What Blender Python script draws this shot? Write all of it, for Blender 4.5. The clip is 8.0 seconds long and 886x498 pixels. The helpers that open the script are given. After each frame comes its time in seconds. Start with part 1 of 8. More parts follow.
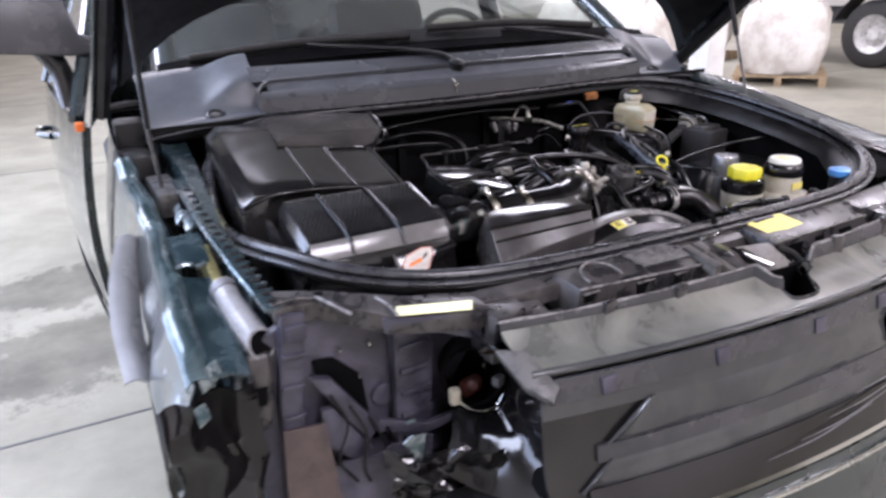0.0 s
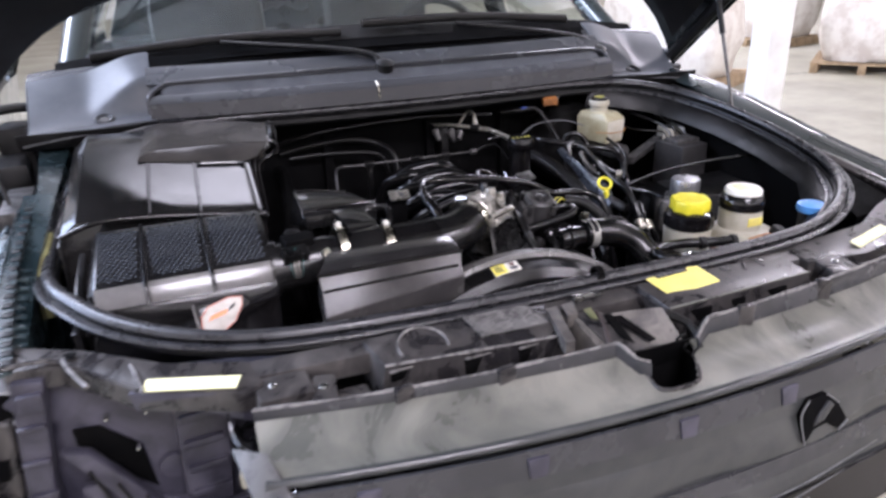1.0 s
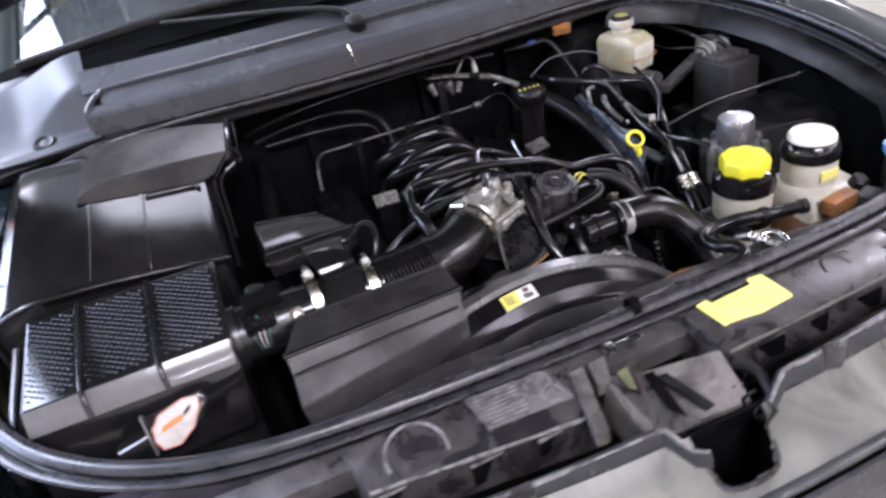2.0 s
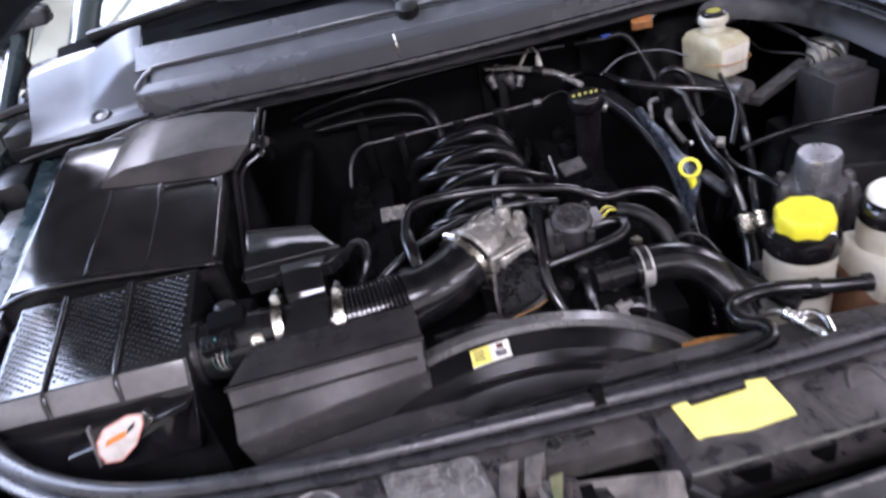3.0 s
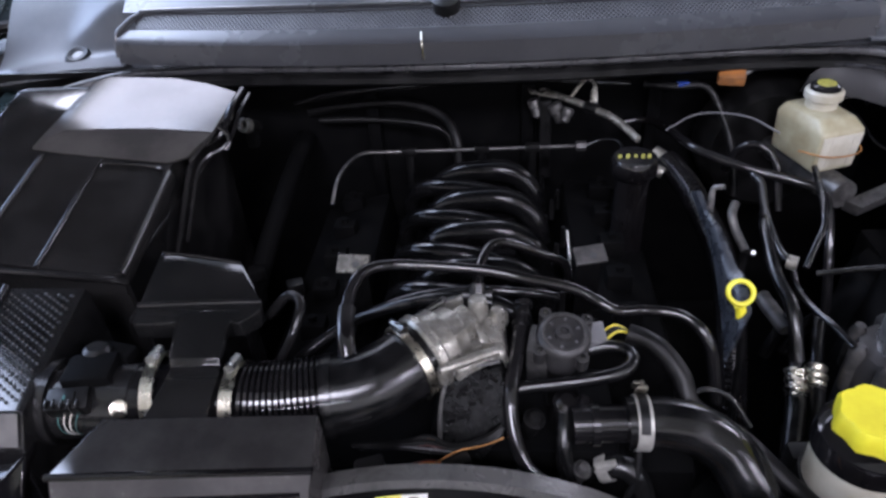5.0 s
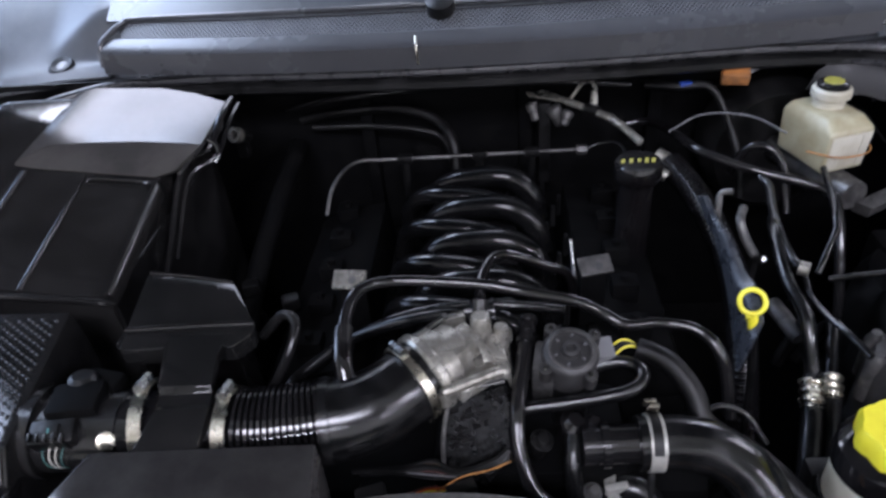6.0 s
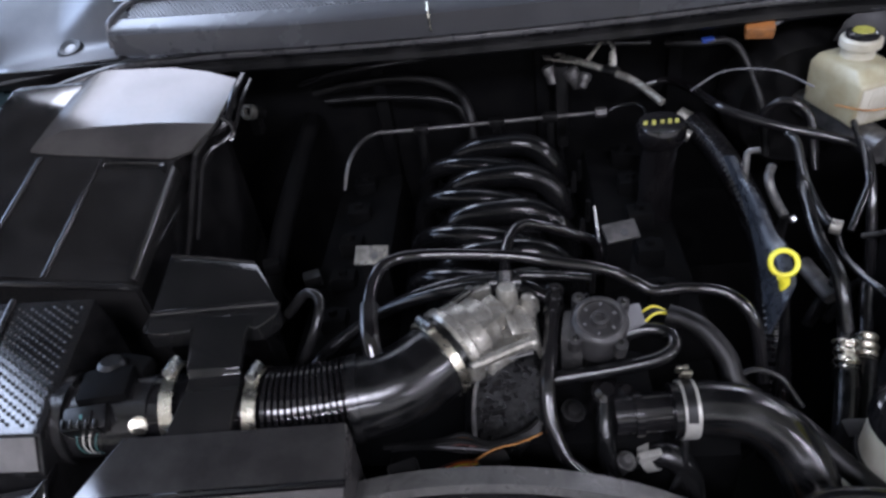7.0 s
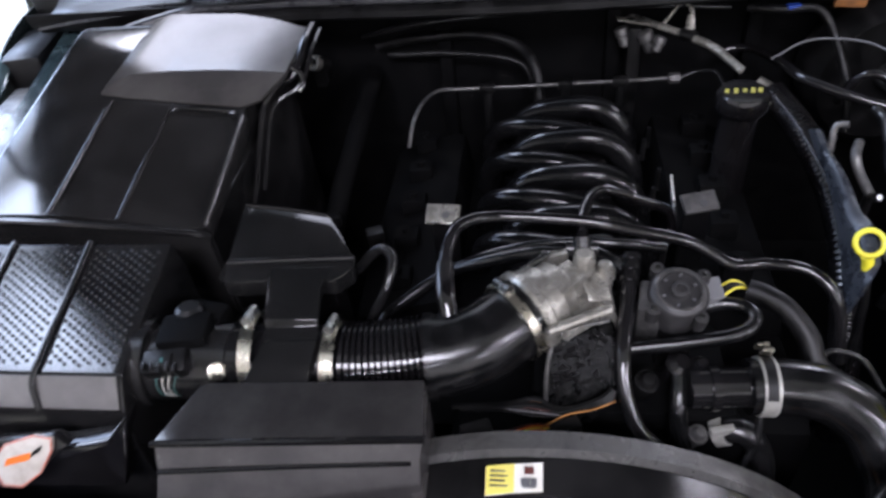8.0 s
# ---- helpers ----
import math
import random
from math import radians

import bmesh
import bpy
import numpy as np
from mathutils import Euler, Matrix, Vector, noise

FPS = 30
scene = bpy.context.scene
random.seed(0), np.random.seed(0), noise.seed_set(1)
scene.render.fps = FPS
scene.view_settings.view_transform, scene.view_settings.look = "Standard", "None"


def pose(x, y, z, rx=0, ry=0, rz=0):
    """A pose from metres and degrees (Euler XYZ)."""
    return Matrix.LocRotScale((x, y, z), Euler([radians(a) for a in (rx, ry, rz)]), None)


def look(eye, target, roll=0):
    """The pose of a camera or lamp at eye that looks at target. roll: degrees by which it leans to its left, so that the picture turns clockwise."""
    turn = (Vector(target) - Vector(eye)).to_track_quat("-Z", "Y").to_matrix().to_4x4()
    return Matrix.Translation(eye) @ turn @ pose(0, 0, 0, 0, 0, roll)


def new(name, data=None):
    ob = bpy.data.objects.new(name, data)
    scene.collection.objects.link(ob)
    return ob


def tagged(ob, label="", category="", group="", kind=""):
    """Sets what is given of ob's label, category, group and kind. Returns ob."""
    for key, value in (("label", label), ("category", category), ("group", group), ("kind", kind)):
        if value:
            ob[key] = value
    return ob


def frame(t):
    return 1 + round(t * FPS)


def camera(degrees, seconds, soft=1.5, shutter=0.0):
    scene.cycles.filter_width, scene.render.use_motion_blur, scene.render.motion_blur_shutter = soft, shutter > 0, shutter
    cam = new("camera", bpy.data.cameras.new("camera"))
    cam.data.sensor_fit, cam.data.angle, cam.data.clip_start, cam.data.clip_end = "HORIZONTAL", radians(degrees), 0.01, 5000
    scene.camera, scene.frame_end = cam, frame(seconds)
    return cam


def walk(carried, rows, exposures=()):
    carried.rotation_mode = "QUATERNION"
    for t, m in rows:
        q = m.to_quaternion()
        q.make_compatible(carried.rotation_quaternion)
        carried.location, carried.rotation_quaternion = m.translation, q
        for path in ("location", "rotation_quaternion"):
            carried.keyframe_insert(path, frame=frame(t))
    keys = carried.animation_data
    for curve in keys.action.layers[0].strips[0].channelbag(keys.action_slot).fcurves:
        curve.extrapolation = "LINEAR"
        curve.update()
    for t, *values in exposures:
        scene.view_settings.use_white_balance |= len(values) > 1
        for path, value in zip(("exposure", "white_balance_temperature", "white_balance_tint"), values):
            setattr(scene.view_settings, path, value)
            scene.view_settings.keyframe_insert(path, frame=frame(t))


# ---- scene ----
cam = camera(66.0, 8.0, 2.7, 0.6)
# the walk: seconds, eye, target, roll
PATH = [
    (0, (-0.9608, -0.8303, 1.4935), (-0.2653, 0.5641, 0.8817), -1.7),
    (0.5, (-0.7383, -0.8077, 1.4969), (-0.1507, 0.6278, 0.87), -1.9),
    (0.6, (-0.6746, -0.8119, 1.5002), (-0.1238, 0.6386, 0.8733), -1.5),
    (1, (-0.5148, -0.7868, 1.5119), (0.0084, 0.6638, 0.8608), -1.9),
    (1.5, (-0.4453, -0.6361, 1.5521), (0.0418, 0.7809, 0.8063), -6.6),
    (1.7, (-0.4158, -0.5769, 1.5726), (0.0711, 0.9162, 0.6924), -10.4),
    (2.8, (-0.0913, -0.5081, 1.6107), (-0.0401, 0.8915, 0.6925), -12.3),
    (3, (-0.0854, -0.4662, 1.6124), (-0.0929, 0.9299, 0.6892), -13.7),
    (3.5, (-0.0921, -0.308, 1.5964), (-0.0284, 1.0496, 0.6189), -11.2),
    (4, (-0.005, -0.2469, 1.5974), (0.0167, 1.0094, 0.4916), -6.1),
    (4.2, (0.041, -0.2386, 1.5789), (-0.0804, 1.0362, 0.5009), -7.7),
    (4.5, (0.0603, -0.2126, 1.5839), (-0.1364, 1.099, 0.5619), -6.1),
    (4.7, (0.0513, -0.2097, 1.5888), (-0.1323, 1.2285, 0.5214), -4.9),
    (5.8, (0.0218, -0.1699, 1.5797), (-0.103, 1.1919, 0.6138), -4.4),
    (6, (0.031, -0.1666, 1.5839), (-0.1121, 1.1827, 0.6029), -5.3),
    (6.5, (0.0284, -0.1582, 1.5789), (-0.1473, 1.1634, 0.5661), -7.4),
    (7, (0.021, -0.1549, 1.5814), (-0.1615, 1.145, 0.5427), -8.6),
    (7.5, (-0.0033, -0.1406, 1.5722), (-0.2184, 1.1308, 0.505), -9.4),
    (8, (-0.0352, -0.1524, 1.5814), (-0.2795, 1.0814, 0.4766), -7.8),
]
walk(cam, [(t, look(eye, target, roll)) for t, eye, target, roll in PATH], [(0, 0.48, 6050, 28), (1.0, 0.6, 6000, 27), (1.5, 0.74, 5950, 27), (3.0, 0.86, 5800, 29), (3.5, 0.6, 5700, 29), (4.5, 0.42, 5700, 27), (6, 0.42, 5650, 22), (7.5, 0.42, 5700, 22), (8, 0.56, 5800, 23)])

# ---------------------------------------------------------------- light
world = bpy.data.worlds.new("daylight")
scene.world = world
world.use_nodes = True
wn = world.node_tree
sky = wn.nodes.new("ShaderNodeTexSky")
sky.sky_type = 'NISHITA'
sky.sun_disc = False
sky.sun_elevation = radians(35)
sky.sun_rotation = radians(250)
wn.links.new(sky.outputs["Color"], wn.nodes["Background"].inputs["Color"])
wn.nodes["Background"].inputs["Strength"].default_value = 0.12


def area_lamp(name, m, sx, sy, watts, colour):
    lamp = bpy.data.lights.new(name, 'AREA')
    lamp.shape, lamp.size, lamp.size_y, lamp.energy, lamp.color = 'RECTANGLE', sx, sy, watts, colour
    ob = new(name, lamp)
    ob.matrix_world = m
    return ob


# ---------------------------------------------------------------- materials
def shader(name):
    m = bpy.data.materials.new(name)
    m.use_nodes = True
    return m, m.node_tree, m.node_tree.nodes["Principled BSDF"]


def surface(name, c1, c2, rough=(0.4, 0.5), metal=0.0, scale=30.0, fine=300.0, bump=0.1, coat=0.0, spec=0.5, warp=0.0, clump=(0.42, 0.62)):
    """Two colours blended by a coarse noise, roughness by the same noise, a fine noise as relief."""
    m, nt, b = shader(name)
    tc = nt.nodes.new("ShaderNodeTexCoord")
    n1 = nt.nodes.new("ShaderNodeTexNoise")
    n1.inputs["Scale"].default_value, n1.inputs["Detail"].default_value, n1.inputs["Roughness"].default_value = scale, 6, 0.62
    n1.inputs["Distortion"].default_value = warp
    n2 = nt.nodes.new("ShaderNodeTexNoise")
    n2.inputs["Scale"].default_value, n2.inputs["Detail"].default_value = fine, 3
    ramp = nt.nodes.new("ShaderNodeMapRange")
    ramp.inputs["From Min"].default_value, ramp.inputs["From Max"].default_value = clump
    mix = nt.nodes.new("ShaderNodeMix")
    mix.data_type = 'RGBA'
    mix.inputs["A"].default_value, mix.inputs["B"].default_value = (*c1, 1), (*c2, 1)
    rr = nt.nodes.new("ShaderNodeMapRange")
    rr.inputs["To Min"].default_value, rr.inputs["To Max"].default_value = rough
    bp = nt.nodes.new("ShaderNodeBump")
    bp.inputs["Strength"].default_value, bp.inputs["Distance"].default_value = bump, 0.002
    for n in (n1, n2):
        nt.links.new(tc.outputs["Object"], n.inputs["Vector"])
    nt.links.new(n1.outputs["Fac"], ramp.inputs["Value"])
    nt.links.new(ramp.outputs["Result"], mix.inputs["Factor"])
    nt.links.new(ramp.outputs["Result"], rr.inputs["Value"])
    nt.links.new(mix.outputs["Result"], b.inputs["Base Color"])
    nt.links.new(rr.outputs["Result"], b.inputs["Roughness"])
    nt.links.new(n2.outputs["Fac"], bp.inputs["Height"])
    nt.links.new(bp.outputs["Normal"], b.inputs["Normal"])
    b.inputs["Metallic"].default_value = metal
    b.inputs["Coat Weight"].default_value = coat
    b.inputs["Coat Roughness"].default_value = 0.06
    b.inputs["Specular IOR Level"].default_value = spec
    return m


GLOSS = surface("oiled_black_plastic", (0.005, 0.0045, 0.0048), (0.010, 0.0095, 0.010), (0.05, 0.13), scale=9, fine=500, bump=0.03)
SATIN = surface("satin_black_plastic", (0.007, 0.0068, 0.007), (0.014, 0.0135, 0.0135), (0.15, 0.25), scale=12, fine=700, bump=0.08)
DULL = surface("dull_black_plastic", (0.003, 0.003, 0.003), (0.008, 0.0076, 0.0076), (0.34, 0.52), scale=25, fine=600, bump=0.12, spec=0.3)
DUSTY = surface("dusty_black_plastic", (0.016, 0.015, 0.016), (0.080, 0.073, 0.068), (0.22, 0.5), scale=20, fine=260, bump=0.14, warp=1.1, clump=(0.38, 0.70))
SHELF = surface("dusty_grille_shelf", (0.070, 0.072, 0.062), (0.185, 0.180, 0.152), (0.24, 0.46), scale=9, fine=240, bump=0.06, warp=0.9, clump=(0.34, 0.64))
LAMPBOX = surface("lamp_housing_plastic", (0.026, 0.025, 0.036), (0.074, 0.070, 0.092), (0.28, 0.6), scale=15, fine=300, bump=0.16, warp=0.7, clump=(0.36, 0.68))
ROOFD = surface("dusty_satin_duct", (0.035, 0.033, 0.032), (0.055, 0.052, 0.049), (0.11, 0.20), scale=9, fine=400, bump=0.05, spec=0.19)
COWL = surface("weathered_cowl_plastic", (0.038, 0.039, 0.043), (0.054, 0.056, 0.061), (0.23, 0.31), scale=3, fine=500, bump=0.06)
# lighter copy of the cowl plastic, with reflected daylight in its colour
COWLLIT = surface("cowl_plastic_lit_end", (0.080, 0.085, 0.094), (0.108, 0.114, 0.124), (0.30, 0.40), scale=5, fine=500, bump=0.04, spec=0.32)
# near-zero black: shade of the deep bay and of openings is in the colour
SHADEBLACK = surface("matt_black_with_shade", (0.0016, 0.0016, 0.0018), (0.0038, 0.0037, 0.0037), (0.75, 0.95), scale=25, fine=400, bump=0.15, spec=0.06)
BEVEL = surface("worn_smooth_plastic", (0.008, 0.008, 0.008), (0.013, 0.0125, 0.0125), (0.05, 0.10), scale=12, fine=500, bump=0.03)
TOPFILM = surface("glossy_dusty_plastic", (0.018, 0.017, 0.017), (0.030, 0.029, 0.028), (0.06, 0.16), scale=12, fine=500, bump=0.03)
# pale base colour that carries the sheen of the lid bevel
BEVELSHEEN = surface("pale_bevel_sheen", (0.115, 0.110, 0.108), (0.150, 0.144, 0.140), (0.13, 0.20), scale=14, fine=400, bump=0.04)
FILM = surface("dust_filmed_black_plastic", (0.042, 0.040, 0.040), (0.068, 0.064, 0.062), (0.18, 0.30), scale=10, fine=500, bump=0.03, spec=0.22)
LIDM = surface("ribbed_lid_plastic", (0.007, 0.0068, 0.007), (0.013, 0.0125, 0.0125), (0.09, 0.15), scale=12, fine=700, bump=0.05)
GRIME = surface("wet_black_grime", (0.002, 0.002, 0.002), (0.006, 0.006, 0.0058), (0.14, 0.30), scale=90, fine=260, bump=0.8, spec=0.08)
# black plastic whose blue-grey reflection is put into the base colour
BLUESHEEN = surface("black_gloss_blue_sheen", (0.018, 0.021, 0.027), (0.036, 0.041, 0.050), (0.22, 0.36), scale=30, fine=400, bump=0.1, spec=0.75)
DUCTM = surface("smooth_duct_plastic", (0.009, 0.0086, 0.0084), (0.016, 0.0152, 0.0148), (0.11, 0.18), scale=9, fine=500, bump=0.03)
RUNNER = surface("oiled_runner_plastic", (0.003, 0.003, 0.0032), (0.006, 0.0058, 0.006), (0.10, 0.18), scale=20, fine=500, bump=0.05, spec=0.28)
RUBBER = surface("seal_rubber", (0.020, 0.020, 0.022), (0.031, 0.031, 0.033), (0.26, 0.38), scale=30, fine=400, bump=0.08)
HOSE = surface("hose_rubber", (0.004, 0.004, 0.0042), (0.009, 0.0088, 0.009), (0.14, 0.27), scale=40, fine=700, bump=0.06)
PAINT = surface("dark_green_paint", (0.012, 0.020, 0.021), (0.016, 0.026, 0.027), (0.25, 0.32), metal=0.35, scale=6, fine=900, bump=0.01, coat=1.0)
# scraped fender paint, brightened so that its gloss is in the colour
SHEENPAINT = surface("scraped_paint_with_sheen", (0.035, 0.060, 0.066), (0.11, 0.155, 0.165), (0.08, 0.22), metal=0.35, scale=16, fine=220, bump=0.2, coat=0.4, warp=0.8, clump=(0.45, 0.7))
APRON = surface("teal_inner_panel_paint", (0.012, 0.023, 0.027), (0.030, 0.048, 0.053), (0.16, 0.34), scale=18, fine=300, bump=0.06, coat=0.5)
TORN = surface("torn_sheet_metal", (0.26, 0.30, 0.32), (0.06, 0.095, 0.105), (0.18, 0.4), metal=0.9, scale=35, fine=200, bump=0.2)
ALLOY = surface("cast_aluminium", (0.42, 0.405, 0.36), (0.19, 0.18, 0.155), (0.24, 0.42), metal=0.7, scale=45, fine=260, bump=0.3)
STEEL = surface("bright_steel", (0.62, 0.62, 0.60), (0.42, 0.42, 0.40), (0.18, 0.3), metal=1.0, scale=60, fine=400, bump=0.05)
BRASSY = surface("clamp_steel", (0.70, 0.66, 0.55), (0.5, 0.47, 0.38), (0.22, 0.35), metal=1.0, scale=60, fine=400, bump=0.05)
ZINC = surface("grey_bracket_metal", (0.13, 0.126, 0.122), (0.06, 0.058, 0.057), (0.35, 0.5), metal=0.6, scale=40, fine=300, bump=0.1)
TANK = surface("milky_tank_plastic", (0.52, 0.50, 0.42), (0.40, 0.37, 0.28), (0.3, 0.42), scale=14, fine=300, bump=0.05)
TANKY = surface("yellowed_tank_plastic", (0.40, 0.37, 0.25), (0.27, 0.23, 0.13), (0.3, 0.45), scale=12, fine=300, bump=0.05)
YELLOW = surface("yellow_plastic", (0.78, 0.72, 0.03), (0.70, 0.62, 0.02), (0.35, 0.45), scale=20, fine=300, bump=0.04)
YELLOWTAG = surface("yellow_label_paper", (0.86, 0.76, 0.16), (0.80, 0.70, 0.20), (0.4, 0.55), scale=30, fine=300, bump=0.03)
WHITETAG = surface("white_label_paper", (0.82, 0.80, 0.74), (0.74, 0.71, 0.62), (0.35, 0.5), scale=30, fine=300, bump=0.03)
CREAMTAG = surface("cream_label_paper", (0.80, 0.79, 0.46), (0.70, 0.68, 0.38), (0.35, 0.5), scale=30, fine=300, bump=0.03)
FADED = surface("faded_label", (0.13, 0.125, 0.118), (0.040, 0.038, 0.036), (0.4, 0.6), scale=55, fine=300, bump=0.05, warp=0.6)
SILT = surface("silted_latch_plastic", (0.060, 0.055, 0.052), (0.175, 0.160, 0.140), (0.35, 0.6), scale=26, fine=220, bump=0.16, warp=1.2, clump=(0.38, 0.66))
ORANGE = surface("orange_plastic", (0.72, 0.17, 0.02), (0.62, 0.13, 0.02), (0.35, 0.5), scale=30, fine=300, bump=0.03)
RUST = surface("rusty_orange_plastic", (0.38, 0.15, 0.04), (0.20, 0.09, 0.035), (0.4, 0.6), scale=30, fine=300, bump=0.1)
REDDISH = surface("reddish_connector", (0.11, 0.028, 0.022), (0.06, 0.02, 0.016), (0.4, 0.6), scale=30, fine=300, bump=0.03)
DARKBLUE = surface("dark_blue_plastic", (0.02, 0.05, 0.28), (0.015, 0.04, 0.2), (0.3, 0.42), scale=20, fine=300, bump=0.03)
BLUE = surface("blue_plastic", (0.10, 0.34, 0.74), (0.08, 0.28, 0.64), (0.3, 0.42), scale=20, fine=300, bump=0.03)
WIRE = surface("wire_green", (0.05, 0.16, 0.15), (0.04, 0.12, 0.11), (0.4, 0.5), scale=60, fine=300, bump=0.0)
WIREY = surface("wire_yellow", (0.75, 0.65, 0.05), (0.65, 0.5, 0.05), (0.4, 0.5), scale=60, fine=300, bump=0.0)
LEAF = surface("orange_debris", (0.42, 0.19, 0.045), (0.26, 0.11, 0.03), (0.45, 0.65), scale=60, fine=300, bump=0.2)
SILTLEAF = surface("dull_green_leaf", (0.10, 0.11, 0.045), (0.16, 0.15, 0.08), (0.5, 0.7), scale=60, fine=300, bump=0.2)
COOLANT = surface("coolant_in_tank", (0.30, 0.15, 0.07), (0.20, 0.095, 0.05), (0.2, 0.35), scale=8, fine=300, bump=0.03, warp=0.6)
DISC = surface("silver_cap", (0.40, 0.40, 0.41), (0.26, 0.26, 0.27), (0.25, 0.4), metal=0.8, scale=30, fine=300, bump=0.05)
VALVEM = surface("dark_valve_plastic", (0.035, 0.034, 0.034), (0.022, 0.021, 0.021), (0.3, 0.45), scale=30, fine=300, bump=0.06)
GOLD = surface("dim_yellow_print", (0.34, 0.32, 0.05), (0.22, 0.20, 0.04), (0.4, 0.5), scale=200, fine=300, bump=0.0)
GREYBAR = surface("grey_grille_plastic", (0.030, 0.031, 0.034), (0.046, 0.046, 0.05), (0.2, 0.32), scale=8, fine=400, bump=0.04)
INSET = surface("glossy_grille_inset", (0.034, 0.036, 0.037), (0.052, 0.054, 0.053), (0.09, 0.2), scale=7, fine=300, bump=0.02, warp=0.4)
SCUFF = surface("scuffed_pale_print", (0.20, 0.19, 0.18), (0.05, 0.047, 0.045), (0.4, 0.6), scale=70, fine=300, bump=0.08, warp=0.6)
FOAM = surface("olive_foam", (0.36, 0.35, 0.16), (0.22, 0.21, 0.09), (0.7, 0.9), scale=30, fine=200, bump=0.3)
CLAMPW = surface("worn_zinc_clamp", (0.46, 0.45, 0.41), (0.34, 0.33, 0.30), (0.3, 0.45), metal=0.35, scale=50, fine=300, bump=0.08)
PALETUBE = surface("pale_grey_tube", (0.27, 0.27, 0.275), (0.15, 0.15, 0.155), (0.22, 0.4), scale=22, fine=300, bump=0.1)
GUARD = surface("pale_guard_plastic", (0.30, 0.31, 0.325), (0.22, 0.23, 0.24), (0.18, 0.30), scale=6, fine=300, bump=0.02)
PRIMER = surface("brown_primer", (0.045, 0.032, 0.030), (0.085, 0.062, 0.055), (0.5, 0.7), scale=14, fine=240, bump=0.15)
SHIELD = surface("printed_badge_white", (0.50, 0.47, 0.42), (0.40, 0.36, 0.31), (0.4, 0.55), scale=60, fine=300, bump=0.02)
REDLINE = surface("faded_red_print", (0.50, 0.14, 0.09), (0.42, 0.20, 0.16), (0.4, 0.55), scale=90, fine=300, bump=0.0)
RIMG = surface("scuffed_grey_rim", (0.135, 0.132, 0.126), (0.075, 0.073, 0.070), (0.26, 0.42), metal=0.4, scale=24, fine=260, bump=0.14, warp=0.5)
GREYPLUG = surface("grey_connector", (0.13, 0.13, 0.135), (0.10, 0.10, 0.105), (0.4, 0.55), scale=30, fine=300, bump=0.05)
TYRE = surface("tyre_rubber", (0.018, 0.018, 0.018), (0.035, 0.033, 0.032), (0.6, 0.8), scale=20, fine=200, bump=0.2)
WHITERIM = surface("white_wheel_paint", (0.62, 0.62, 0.60), (0.45, 0.44, 0.42), (0.4, 0.55), scale=12, fine=200, bump=0.1)
WALL = surface("wall_paint", (0.72, 0.71, 0.67), (0.62, 0.61, 0.57), (0.6, 0.8), scale=1.2, fine=60, bump=0.1)
CEIL = surface("ceiling_deck", (0.62, 0.62, 0.60), (0.54, 0.54, 0.52), (0.6, 0.8), scale=1.0, fine=40, bump=0.1)
TRUSS = surface("dark_truss_paint", (0.06, 0.06, 0.065), (0.1, 0.1, 0.1), (0.5, 0.6), scale=8, fine=100, bump=0.05)
WHITECOL = surface("white_column_paint", (0.80, 0.80, 0.78), (0.70, 0.69, 0.66), (0.5, 0.6), scale=4, fine=100, bump=0.08)
BAG = surface("woven_bag_cloth", (0.70, 0.67, 0.61), (0.55, 0.50, 0.44), (0.6, 0.8), scale=5, fine=160, bump=0.3)
WOOD = surface("pallet_wood", (0.36, 0.26, 0.15), (0.24, 0.17, 0.10), (0.6, 0.8), scale=14, fine=120, bump=0.3)
ROOMDARK = surface("cabin_trim", (0.03, 0.03, 0.032), (0.05, 0.05, 0.05), (0.6, 0.8), scale=10, fine=200, bump=0.1)
SEATC = surface("seat_cloth", (0.05, 0.048, 0.043), (0.035, 0.033, 0.03), (0.7, 0.9), scale=10, fine=200, bump=0.1)


